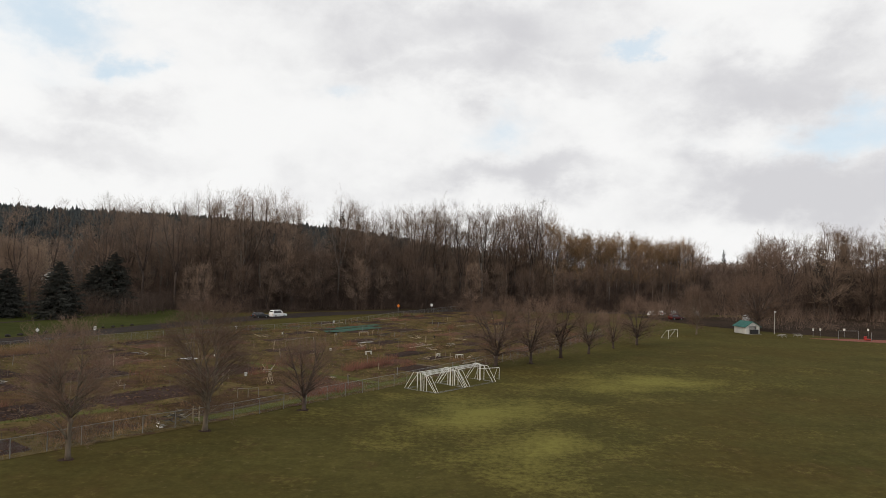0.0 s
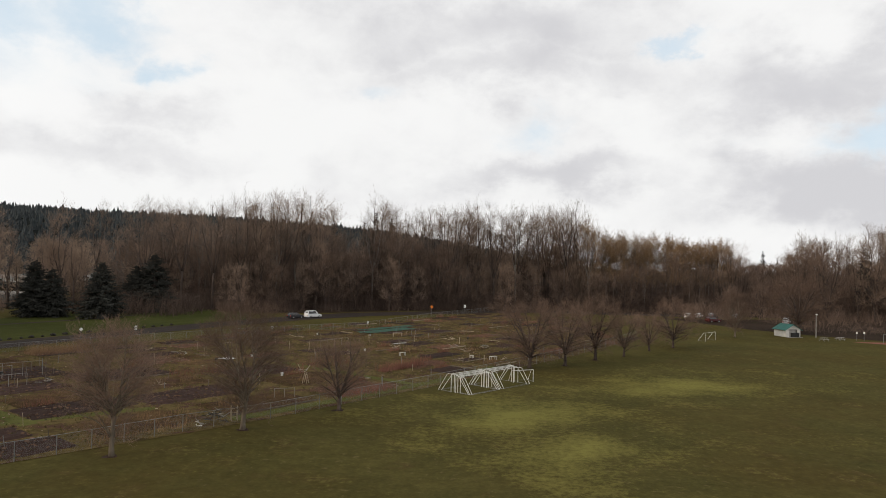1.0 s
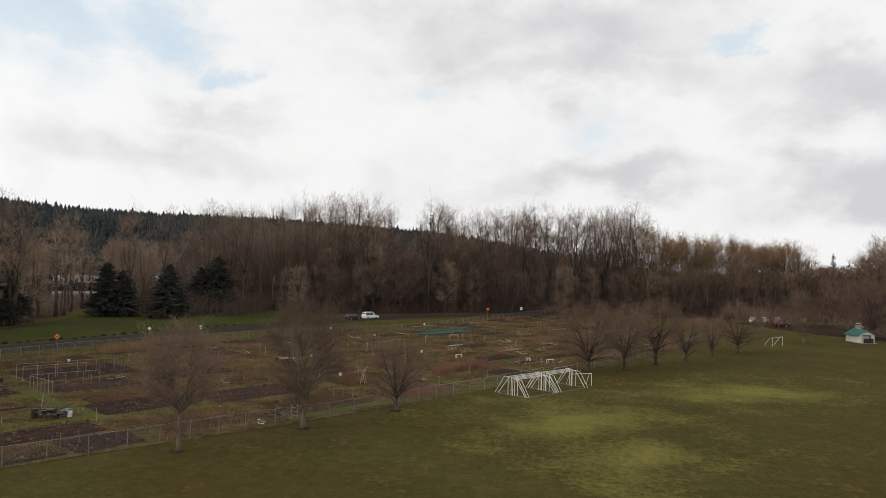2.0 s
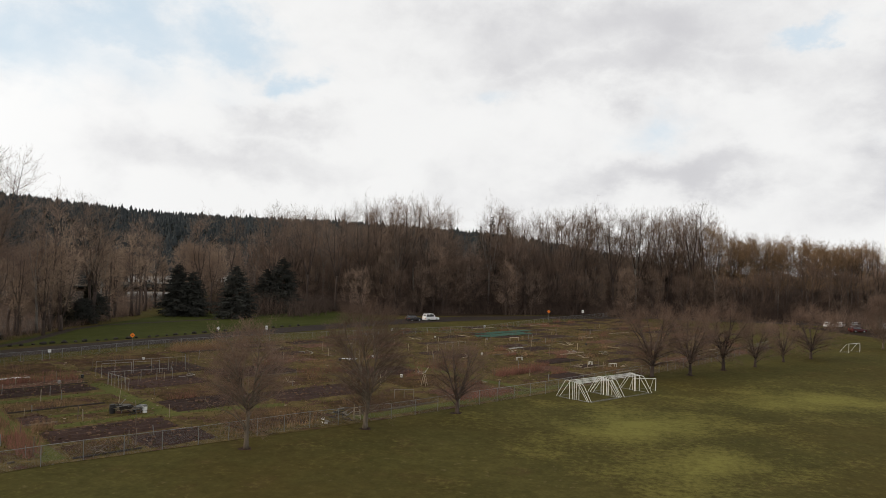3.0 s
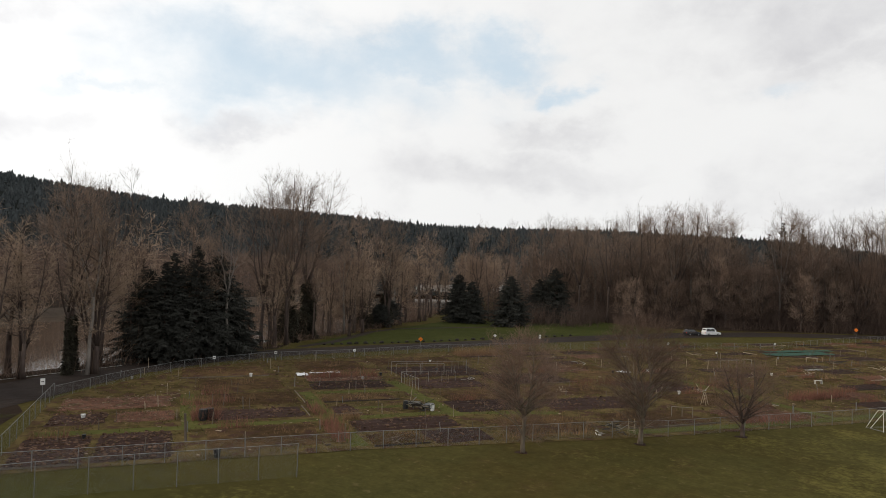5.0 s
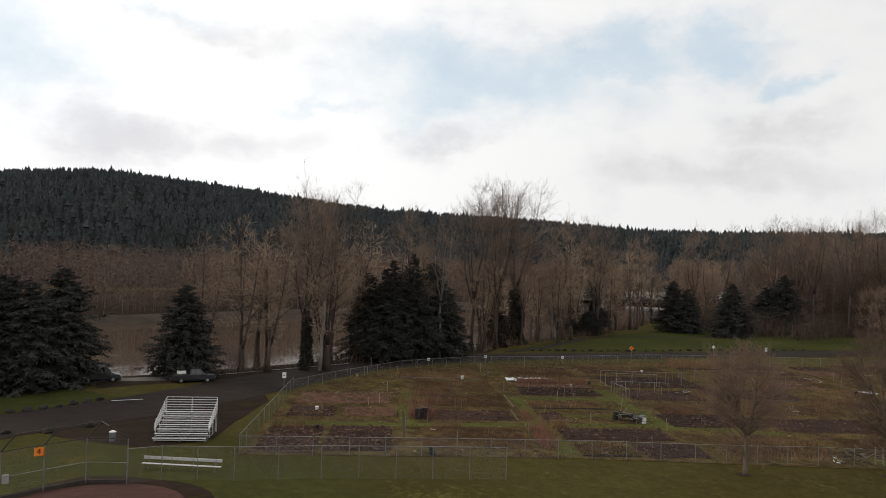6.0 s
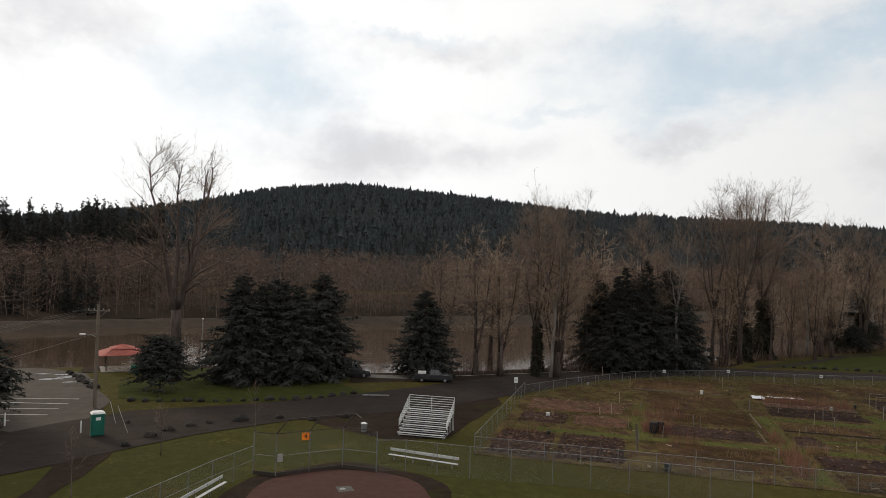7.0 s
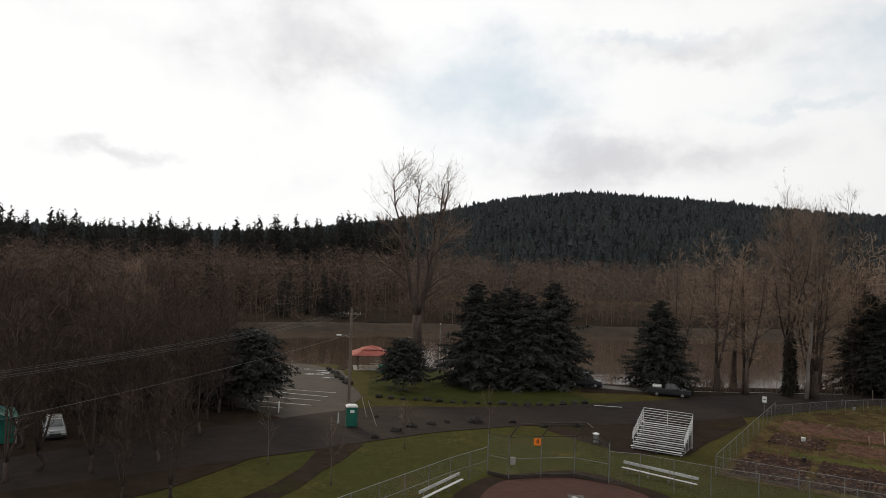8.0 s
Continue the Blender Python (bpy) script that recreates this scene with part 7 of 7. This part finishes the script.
def bed(a0, a1, b0, b1, mat, label, furrow=0.0, lift=0.10):
    """A dug or weedy bed: an uneven sheet raised above the paths."""
    na, nb = max(4, int((a1 - a0) / 0.55)), max(4, int((b1 - b0) / 0.55))
    na, nb = min(na, 34), min(nb, 34)
    v = []
    seed = random.uniform(0, 99)
    for j in range(nb + 1):
        for i in range(na + 1):
            s, t = i / na, j / nb
            edge = min(s, 1 - s, t, 1 - t)
            a, b = a0 + (a1 - a0) * s, b0 + (b1 - b0) * t
            n = noise.noise((a * 0.9, b * 0.9, seed)) * 0.10 + noise.noise((a * 2.7, b * 2.7, seed)) * 0.08
            z = (lift + n + furrow * math.sin(b * 5.2)) * min(1, edge * na * 0.5) - 0.02 * (edge == 0)
            wob = 0.25 * noise.noise((a * 0.4, b * 0.4, seed + 9))
            v.append((*garden(a + wob, b + wob), 0.035 + z))
    w = na + 1
    f = [(j * w + i, j * w + i + 1, j * w + w + i + 1, j * w + w + i) for j in range(nb) for i in range(na)]
    return single("garden_bed", Build().add(v, f), mat, label, "garden bed", group="allotment beds")


SOIL, WEEDS, STRAW = "freshly dug dark brown soil bed", "overgrown weedy allotment bed with dead stems", "mulched bed covered with reddish dead stalks"
# by plot: along and across from and to, cover, furrow depth
BEDS = [(-28.2, -22.4, 4.2, 14, "soil", 0.05), (-22, -15.6, 4.2, 14.4, "soil", 0.05), (-27.5, -22, 18.5, 24, "soil", 0), (-21.3, -15.6, 19, 24, "straw", 0), (-27.5, -16, 26, 33, "straw", 0),
        (-12.9, -2.4, 5.6, 14.4, "weeds", 0), (-12.6, -2.2, 17.6, 23.2, "soil", 0.04), (-12, -1.5, 25, 33, "weeds", 0.03), (-13, -2, 35, 44, "weeds", 0), (-15, -3, 46, 56, "weeds", 0),
        (1.4, 6.8, 3.8, 8.6, "weeds", 0), (7.2, 13.6, 3.2, 8.8, "soil", 0.03), (1.2, 12.6, 9.4, 14.6, "soil", 0.04), (0.9, 3.8, 18.0, 22.6, "soil", 0.02), (0.9, 10.2, 24.8, 29.2, "weeds", 0)]
BEDS += [(1.2, 12.4, 33.2, 38.2, "soil", 0.06), (1.6, 12.4, 39.0, 43.4, "straw", 0), (2, 13, 49, 60, "weeds", 0), (16, 26, 4, 12, "weeds", 0), (14.6, 25.8, 15.6, 22.4, "soil", 0.03),
         (16, 27, 22.5, 29, "weeds", 0), (15.5, 25.8, 31, 38.4, "soil", 0.05), (15.6, 30, 40.6, 51, "soil", 0.02), (15, 30, 53, 62, "weeds", 0), (26.2, 38.7, 13.6, 20.9, "soil", 0.05),
         (28, 40, 22.5, 30, "weeds", 0), (28, 40, 32, 41, "soil", 0.03), (40.5, 48.5, 41, 49, "straw", 0), (29, 41, 4, 11.5, "weeds", 0), (33.4, 42, 61, 66, "straw", 0),
         (44, 54, 3, 10, "straw", 0), (44, 55, 12.5, 20, "weeds", 0), (44, 55, 22, 30, "soil", 0.04)]
for a in np.arange(44, 178, 11.2):
    for b in np.arange(4, 72, 6.4):
        if (a < 56 and b < 31) or random.random() < 0.16 or (a > 140 and b < (a - 140) * 0.95 + 6):
            continue
        a0, b0 = a + random.uniform(0, 1.6), b + random.uniform(0, 1.0)
        BEDS.append((a0, a0 + random.uniform(6, 9.2), b0, b0 + random.uniform(2.6, 5.2), random.choice(("soil", "soil", "soil", "weeds", "weeds", "straw")), random.choice((0, 0.04))))
for a0, a1, b0, b1, mat, fur in BEDS:
    bed(a0, a1, b0, b1, mat, {"soil": SOIL, "weeds": WEEDS, "straw": STRAW}[mat], fur)


def stalks(name, mat, label, spots, r=0.012):
    """Standing dead stems, each spot a clump: (a, b, spread a, spread b, height, count)."""
    rs = np.random.RandomState(len(spots))
    bld = Build()
    for a, b, sa, sb, h, n in spots:
        ga, gb = a + rs.uniform(-sa, sa, n), b + rs.uniform(-sb, sb, n)
        xy = GO + ga[:, None] * GU + gb[:, None] * GV
        base = np.c_[xy, np.full(n, 0.02)]
        bld.spikes(base, base + np.c_[rs.normal(0, 0.22 * h, (n, 2)), h * rs.uniform(0.4, 1.1, n)], r)
    tagged(part(name, bld, mat), label, "plants", kind="stuff")


dry, red, green = [], [], []
for a0, a1, b0, b1, mat, fur in BEDS:
    ca, cb, sa, sb = (a0 + a1) / 2, (b0 + b1) / 2, (a1 - a0) / 2, (b1 - b0) / 2
    if mat == "weeds":
        dry += [(ca, cb, sa, sb, 0.35, 260), (ca + random.uniform(-.6, .6) * sa, cb + random.uniform(-.6, .6) * sb, 1.2, 0.8, random.uniform(0.6, 1.3), 70)]
        green.append((ca, cb, sa, sb, 0.25, 420))
    elif mat == "straw":
        dry.append((ca, cb, sa, sb, 0.4, 160))
        red.append((ca, cb, sa, sb, 0.5, 220))
    else:
        green.append((ca, cb, sa, sb, 0.18, 60))
    if random.random() < 0.5:
        m_ = random.choice(("wood", "wood", "wood", "wood", "pale_wood", "rust")) if a0 > 50 else random.choice(("wood", "rust"))
        (x0, y0), (x1, y1) = (garden(a0, b0 - 0.2), garden(a1, b0 - 0.2)) if random.random() < 0.6 else (garden(a1 + 0.2, b0), garden(a1 + 0.2, b1))
        single("edging_board", Build().box(0, -0.025, 0, math.dist((x0, y0), (x1, y1)), 0.025, 0.14, turned(x0, y0, 0.03, math.degrees(math.atan2(y1 - y0, x1 - x0)))), m_, "weathered timber board edging a bed", "edging", group="bed edgings")
    if random.random() < 0.3:
        red.append((ca + random.uniform(-1, 1) * sa, b1 - 0.4, 1.6, 0.4, random.uniform(0.8, 1.6), 120))
dry += [(37.6, 63.6, 4.6, 2.0, 2.0, 1500), (19, 3.4, 5, 0.8, 1.1, 260), (24, 8, 3, 2, 1.0, 200), (1.9, 15.2, 0.9, 0.5, 1.3, 220)]
red += [(-0.9, 10, 0.9, 4.4, 1.7, 420), (-0.8, 20, 0.8, 2.5, 1.2, 160), (7, 42.6, 5.2, 0.9, 1.5, 700), (-12.6, 18.9, 1.4, 1.1, 1.9, 420), (48, 3, 4.5, 1.5, 1.2, 500), (66, 13, 5, 1.0, 1.6, 900), (-12, 27, 3, 1.2, 1.3, 240), (42, 30, 4, 2, 1.5, 260), (60, 24, 5, 3, 1.6, 260)]
stalks("dry_stalks", "dry", "straw-coloured dead stalks standing in the beds", dry)
stalks("red_stems", "red_twig", "reddish brown bare canes in the beds", red, 0.016)
stalks("weed_tufts", "tuft", "low olive weed tufts among the beds", green, 0.03)

# grass strips kept green between the beds
for i_, (ln, wd) in enumerate(((((-28, 15.4), (-15, 15.2), (0, 15.8), (13, 16.2), (26, 12.8)), 1.6), (((0.3, 4), (0.0, 16), (-0.2, 32)), 1.5), (((13.8, 14), (13.4, 26), (13.2, 38)), 1.7), (((-14.2, 16), (-14.2, 33)), 1.6), (((2, 21), (13, 20.6)), 1.2), (((1, 31), (13, 31)), 1.6), (((28, 2.6), (44, 2), (60, 2), (78, 4)), 1.8), (((56.5, 3), (57, 30)), 1.5))):
    sheet("grass_path", ribbon([garden(*p) for p in ln], wd), 0.034 + 0.004 * i_, "path_grass", "mown green grass path between the beds")


def stake(a, b, h, mat="pale_wood", lean=0.0, r=0.03, label="thin wooden stake in a garden bed"):
    x, y = garden(a, b)
    single("garden_stake", Build().tube([(0, 0, -0.05), (0, 0, h)], [r, r * 0.9], 5), mat, label, "stake", turned(x, y, 0, random.uniform(0, 360)) @ Matrix.Rotation(radians(lean), 4, "X"), "garden stakes")


stake(-14.6, 9.7, 2.6, "wood", 4, 0.13, "tall rough wooden post covered in dead vines")
for k in range(230):
    a, b = random.uniform(-26, 150), random.uniform(4, 60)
    if a > 110 and b < 30:
        continue
    stake(a, b, random.uniform(0.7, 1.7), random.choice(("pale_wood", "wood", "wood", "wood", "galv")), random.uniform(-8, 8), r=random.uniform(0.025, 0.05), label="thin weathered stake in a garden bed")


def bucket(a, b, mat="white", s=1.0, label="white plastic bucket on the grass path"):
    t = thing("bucket", label, "bucket", turned(*garden(a, b), 0.05, random.uniform(0, 360), s), "garden buckets")
    part("pail", Build().tube([(0, 0, 0), (0, 0, 0.36)], [0.13, 0.17], 10), mat, t)
    part("rim", Build().tube([(0, 0, 0.33), (0, 0, 0.37)], [0.185, 0.185], 10), mat, t)
    part("bail_handle", Build().tube([(0.18, 0, 0.33), (0.16, 0.1, 0.2), (0, 0.19, 0.16), (-0.16, 0.1, 0.2), (-0.18, 0, 0.33)], 0.008, 4), "galv", t)


bucket(-24.3, 21.5, s=1.3)
bucket(-5.6, 45.5, s=1.3, label="white plastic drum standing in the weeds")
for k in range(14):
    bucket(random.uniform(-24, 130), random.uniform(4, 58), random.choice(("white", "concrete", "concrete", "black", "blue")), random.uniform(0.8, 1.2), "small plastic bucket standing among the beds")
bucket(-12.2, 3.6, "rubber", 1.8, "dark tub standing by the garden fence")


def frame_arbor(a0, b0, a1, b1, h, n, label):
    """A row of white hoops and rails for climbing plants."""
    t = thing("plant_frame", label, "plant frame", group="garden frames")
    p = [np.array(garden(a0 + (a1 - a0) * i / n, b0 + (b1 - b0) * i / n)) for i in range(n + 1)]
    for q in p:
        part("upright", rod((*q, 0), (*q, h), 0.024), "concrete", t)
    for q, r in zip(p, p[1:]):
        part("rail", rod((*q, h), (*r, h), 0.022), "concrete", t)


frame_arbor(14.8, 43.7, 26.5, 42.3, 2.0, 5, "white pipe frame for climbing plants")
frame_arbor(15.2, 42.6, 22.5, 41.6, 1.8, 2, "white pipe frame for climbing plants")
frame_arbor(14.7, 30.6, 14.1, 36.3, 1.5, 6, "weathered pipe frame beside a bed")
frame_arbor(14.1, 36.4, 21.9, 35.5, 1.6, 4, "weathered pipe frame beside a bed")
frame_arbor(37.7, 8.0, 39.6, 6.7, 1.2, 2, "pale timber frame by the field fence")
frame_arbor(74, 40, 82, 41, 1.3, 4, "white pipe frame for climbing plants")


def box_thing(name, a, b, deg, size, mat, label, category, parts=3):
    """A slatted box or table of boards."""
    t = thing(name, label, category, turned(*garden(a, b), 0.03, deg))
    w, d, h = size
    for i in range(parts):
        y0 = -d / 2 + d * i / parts
        part("board", Build().box(-w / 2, y0, h - 0.05, w / 2, y0 + d / parts * 0.92, h), mat, t)
    for sx in (-w / 2 + 0.06, w / 2 - 0.06):
        for sy in (-d / 2 + 0.06, d / 2 - 0.06):
            part("leg", Build().box(sx - 0.04, sy - 0.04, 0, sx + 0.04, sy + 0.04, h - 0.05), mat, t)
    return t


box_thing("garden_bench", 77.2, 22.7, 40, (1.2, 0.4, 0.55), "wall", "white painted garden bench in a weedy bed", "bench")
box_thing("garden_table", 84.0, 8.3, 30, (1.2, 0.7, 0.7), "wall", "white plastic garden table near the field", "table")
box_thing("garden_table", 83.0, 12.0, 70, (0.6, 0.6, 0.6), "wall", "white plastic stool near the field", "stool")
box_thing("potting_table", 100, 44, 15, (2.0, 0.8, 0.8), "pale_wood", "pale timber potting table among beds", "table")
box_thing("potting_table", 62, 52, 65, (2.0, 0.8, 0.8), "wood", "weathered timber potting table among beds", "table")


def wheelbarrow(a, b, deg, mat="green_plastic"):
    t = thing("wheelbarrow", "garden wheelbarrow standing by a heap of tools", "wheelbarrow", turned(*garden(a, b), 0.03, deg))
    part("tray", Build().add([(-.5, -.3, .35), (.45, -.25, .35), (.45, .25, .35), (-.5, .3, .35), (-.7, -.42, .68), (.75, -.36, .68), (.75, .36, .68), (-.7, .42, .68)], [(0, 3, 2, 1), (0, 1, 5, 4), (1, 2, 6, 5), (2, 3, 7, 6), (3, 0, 4, 7)]), mat, t)
    part("wheel", Build().tube([(.85, -.05, .2), (.85, .05, .2)], 0.2, 12), "rubber", t)
    for s in (-.27, .27):
        part("handle", Build().tube([(.85, s * 0.3, .2), (0, s, .36), (-1.2, s * 1.2, .6)], 0.022, 5), "pale_wood", t)
        part("leg", rod((-.35, s, .36), (-.4, s, 0), 0.02), "galv", t)


wheelbarrow(10.4, 18.6, 40, "rust")
wheelbarrow(11.6, 17.9, 100, "galv")


def barrel(a, b, mat, label, h=0.9, r=0.3):
    t = thing("barrel", label, "barrel", turned(*garden(a, b), 0.03))
    part("drum", Build().tube([(0, 0, 0), (0, 0, h * .3), (0, 0, h * .7), (0, 0, h)], [r * .92, r, r, r * .92], 14), mat, t)
    part("hoop", Build().tube([(0, 0, h * .32), (0, 0, h * .37)], [r * 1.04, r * 1.04], 14), "black", t)
    part("lid", Build().tube([(0, 0, h), (0, 0, h + .04)], [r * .9, r * .85], 14), "black", t)


barrel(9.2, 19.0, "black", "black plastic compost barrel beside tools")
barrel(11.9, 17.4, "white", "white plastic barrel beside tools", 0.7, 0.25)
barrel(-12.2, 18.6, "rubber", "dark plastic compost barrel in red canes", 1.1, 0.42)
barrel(-12.9, 18.2, "black", "black compost barrel in red canes", 1.1, 0.45)


def trestle(a, b, deg, label="pale timber trestle leaning by the heap"):
    t = thing("trestle", label, "trestle", turned(*garden(a, b), 0.03, deg))
    for s in (-0.3, 0.3):
        part("leg", rod((s, -0.35, 0), (s, 0, 1.5), 0.035), "pale_wood", t)
        part("leg", rod((s, 0.35, 0), (s, 0, 1.5), 0.035), "pale_wood", t)
    for z in (0.4, 0.8, 1.2):
        part("rung", rod((-0.3, -0.35 * (1 - z / 1.5), z), (0.3, -0.35 * (1 - z / 1.5), z), 0.025), "pale_wood", t)


trestle(27.9, 2.0, 30)
trestle(46.8, 13.0, 80, "pair of pale boards leaning together in a bed")


def heap(a, b, n, ln, mats, label, name="timber_heap", h=0.6):
    t = thing(name, label, "heap", turned(*garden(a, b), 0.03))
    for k in range(n):
        p = Vector((random.uniform(-1, 1) * ln * 0.4, random.uniform(-.5, .5), random.uniform(0.04, h)))
        d = Vector((random.uniform(-1, 1), random.uniform(-.8, .8), random.uniform(-.25, .35))).normalized() * random.uniform(0.3, 0.6) * ln
        q = p + d
        part("pole", rod(p, (q.x, q.y, max(q.z, 0.03)), random.uniform(0.02, 0.05), 5), random.choice(mats), t)


heap(26.4, 2.4, 34, 2.0, ("wood", "wood", "concrete", "black", "rubber"), "heap of old boards, pipes and chairs against the fence", h=1.2)
heap(24.2, 2.0, 12, 0.8, ("white", "concrete"), "white broken garden chairs tipped against the fence", "chair_heap", 0.5)
heap(3.6, 4.6, 12, 1.6, ("wood",), "heap of cut brown branches", "branch_heap", 0.4)
heap(24.5, 35.9, 12, 1.8, ("white", "black", "concrete"), "low cart heaped with pipes and sheeting", "loaded_cart", 0.9)
heap(10.5, 18.2, 30, 2.4, ("concrete", "wood", "galv", "black", "rubber"), "heap of garden tools and pipes", "tool_heap", 0.9)
heap(33, 25, 8, 2.2, ("pale_wood", "wood"), "low heap of pale timber boards", h=0.3)
heap(104, 33, 10, 3.2, ("pale_wood",), "low heap of pale timber boards", h=0.3)
heap(94, 24, 8, 3.0, ("pale_wood", "concrete"), "low heap of pale timber boards", h=0.3)
heap(120, 40, 9, 3.0, ("pale_wood", "wood"), "low heap of pale timber boards", h=0.3)


random.seed(61)
for k in range(22):
    heap(random.uniform(44, 140), random.uniform(6, 58), random.randint(6, 12), random.uniform(1.2, 3.0), random.choice((("wood", "pale_wood"), ("wood", "rust"), ("pale_wood", "concrete"))), "low heap of sticks and old boards among the beds", "stick_heap", random.uniform(0.3, 0.8))


def drape(name, pts_ab, mat, label, category, h=0.12, n=18):
    """A crumpled sheet lying over an area of garden."""
    (a0, b0), (a1, b1) = pts_ab
    v, s = [], random.uniform(0, 50)
    for j in range(n + 1):
        for i in range(n + 1):
            u, t = i / n, j / n
            q = noise.noise((u * 3, t * 3, s)) * 0.35
            a, b = a0 + (a1 - a0) * (u + q * 0.25), b0 + (b1 - b0) * (t + q * 0.35)
            z = 0.12 + h * abs(noise.noise((a * 1.7, b * 1.7, s + 5))) * 2
            v.append((*garden(a, b), z))
    w = n + 1
    single(name, Build().add(v, [(j * w + i, j * w + i + 1, j * w + w + i + 1, j * w + w + i) for j in range(n) for i in range(n)]), mat, label, category, smooth=True)


drape("tarpaulin", ((0.9, 44.4), (2.4, 46.6)), "tarp", "crumpled white tarpaulin spread on the ground", "tarpaulin", 0.25)
drape("tarpaulin", ((3.0, 46.4), (7.6, 47.0)), "tarp", "long white plastic sheet lying along a bed", "tarpaulin", 0.15)
drape("green_netting", ((99, 52), (116, 56)), "net", "green shade netting stretched low over beds", "netting", 0.1)
drape("green_netting", ((104, 57), (122, 60)), "net", "green shade netting stretched low over beds", "netting", 0.1)
drape("grey_sheet", ((88, 34), (92, 35)), "concrete", "pale sheet weighed down on a bed", "sheeting", 0.1)
drape("grey_sheet", ((52, 38), (54, 40)), "tarp", "pale sheet weighed down on a bed", "sheeting", 0.1)


def scatter():
    """Coarse grass, dead leaves and small litter over the whole allotment ground."""
    rs = np.random.RandomState(77)
    n = 52000
    a, b = rs.uniform(-28, 165, n), rs.uniform(3, 70, n)
    keep = (b < 33 + (a + 28.8) * 1.45) & ~((a > 135) & (b < (a - 130) * 0.9))
    clump = np.array([noise.noise((x * 0.35, y * 0.35, 4.0)) for x, y in zip(a, b)])
    keep &= clump > rs.uniform(-0.5, 0.35, n)
    a, b = a[keep], b[keep]
    xy = GO + a[:, None] * GU + b[:, None] * GV
    base = np.c_[xy, np.full(len(a), 0.03)]
    h = rs.uniform(0.08, 0.32, len(a))
    tip = base + np.c_[rs.normal(0, 0.16, (len(a), 2)), h]
    half = len(a) // 2
    tagged(part("rough_grass", Build().spikes(base[:half], tip[:half], 0.05), "tuft"), "coarse olive grass tufts over the allotments", "grass", kind="stuff")
    tagged(part("dead_leaves", Build().spikes(base[half:], tip[half:] * [1, 1, 0.6], 0.022), "dry"), "straw-coloured dead growth over the allotments", "plants", kind="stuff")
    n = 1500
    a, b = rs.uniform(-27, 150, n), rs.uniform(4, 66, n)
    keep = (b < 33 + (a + 28.8) * 1.45) & ~((a > 125) & (b < (a - 120) * 0.9))
    bld = Build()
    for x, y in zip(a[keep], b[keep]):
        s = rs.uniform(0.04, 0.18) * (1.8 if rs.uniform() < 0.07 else 1)
        bld.box(-s, -s * rs.uniform(0.1, 0.6), 0.0, s, s * rs.uniform(0.1, 0.5), s * rs.uniform(0.15, 0.6), turned(*garden(x, y), 0.04, rs.uniform(0, 360)))
    tagged(part("garden_litter", bld, "litter"), "small pale scraps and stones strewn over the allotments", "litter", kind="stuff")


def clods():
    """Lumps of turned soil on the dug beds, and sticks and stubble on the mulched ones."""
    rs = np.random.RandomState(41)
    soil_lumps, sticks = Build(), Build()
    for a0, a1, b0, b1, mat, fur in BEDS:
        if a0 > 60:
            continue
        area = (a1 - a0) * (b1 - b0)
        if mat == "soil":
            for k in range(int(area * (5.0 if a1 < -14 else 1.6))):
                s = rs.uniform(0.05, 0.17)
                m = turned(*garden(rs.uniform(a0 + .3, a1 - .3), rs.uniform(b0 + .3, b1 - .3)), 0.13, rs.uniform(0, 360)) @ Matrix.Rotation(rs.uniform(-0.6, 0.6), 4, "X")
                soil_lumps.box(-s, -s * rs.uniform(0.5, 0.9), -s * 0.5, s, s * rs.uniform(0.5, 0.9), s * rs.uniform(0.3, 0.7), m)
        elif mat == "straw":
            n = int(area * 5)
            p = np.array([garden(u, v) for u, v in zip(rs.uniform(a0, a1, n), rs.uniform(b0, b1, n))])
            base = np.c_[p, rs.uniform(0.06, 0.22, n)]
            sticks.spikes(base, base + np.c_[rs.normal(0, 0.35, (n, 2)), rs.normal(0.05, 0.08, n)], rs.uniform(0.012, 0.035, n))
    tagged(part("soil_clods", soil_lumps, "clod"), "coarse brown clods of turned soil on the dug beds", "soil", kind="stuff")
    tagged(part("cut_stalks", sticks, "litter"), "pale cut stalks lying over the mulched beds", "plants", kind="stuff")


scatter()
clods()
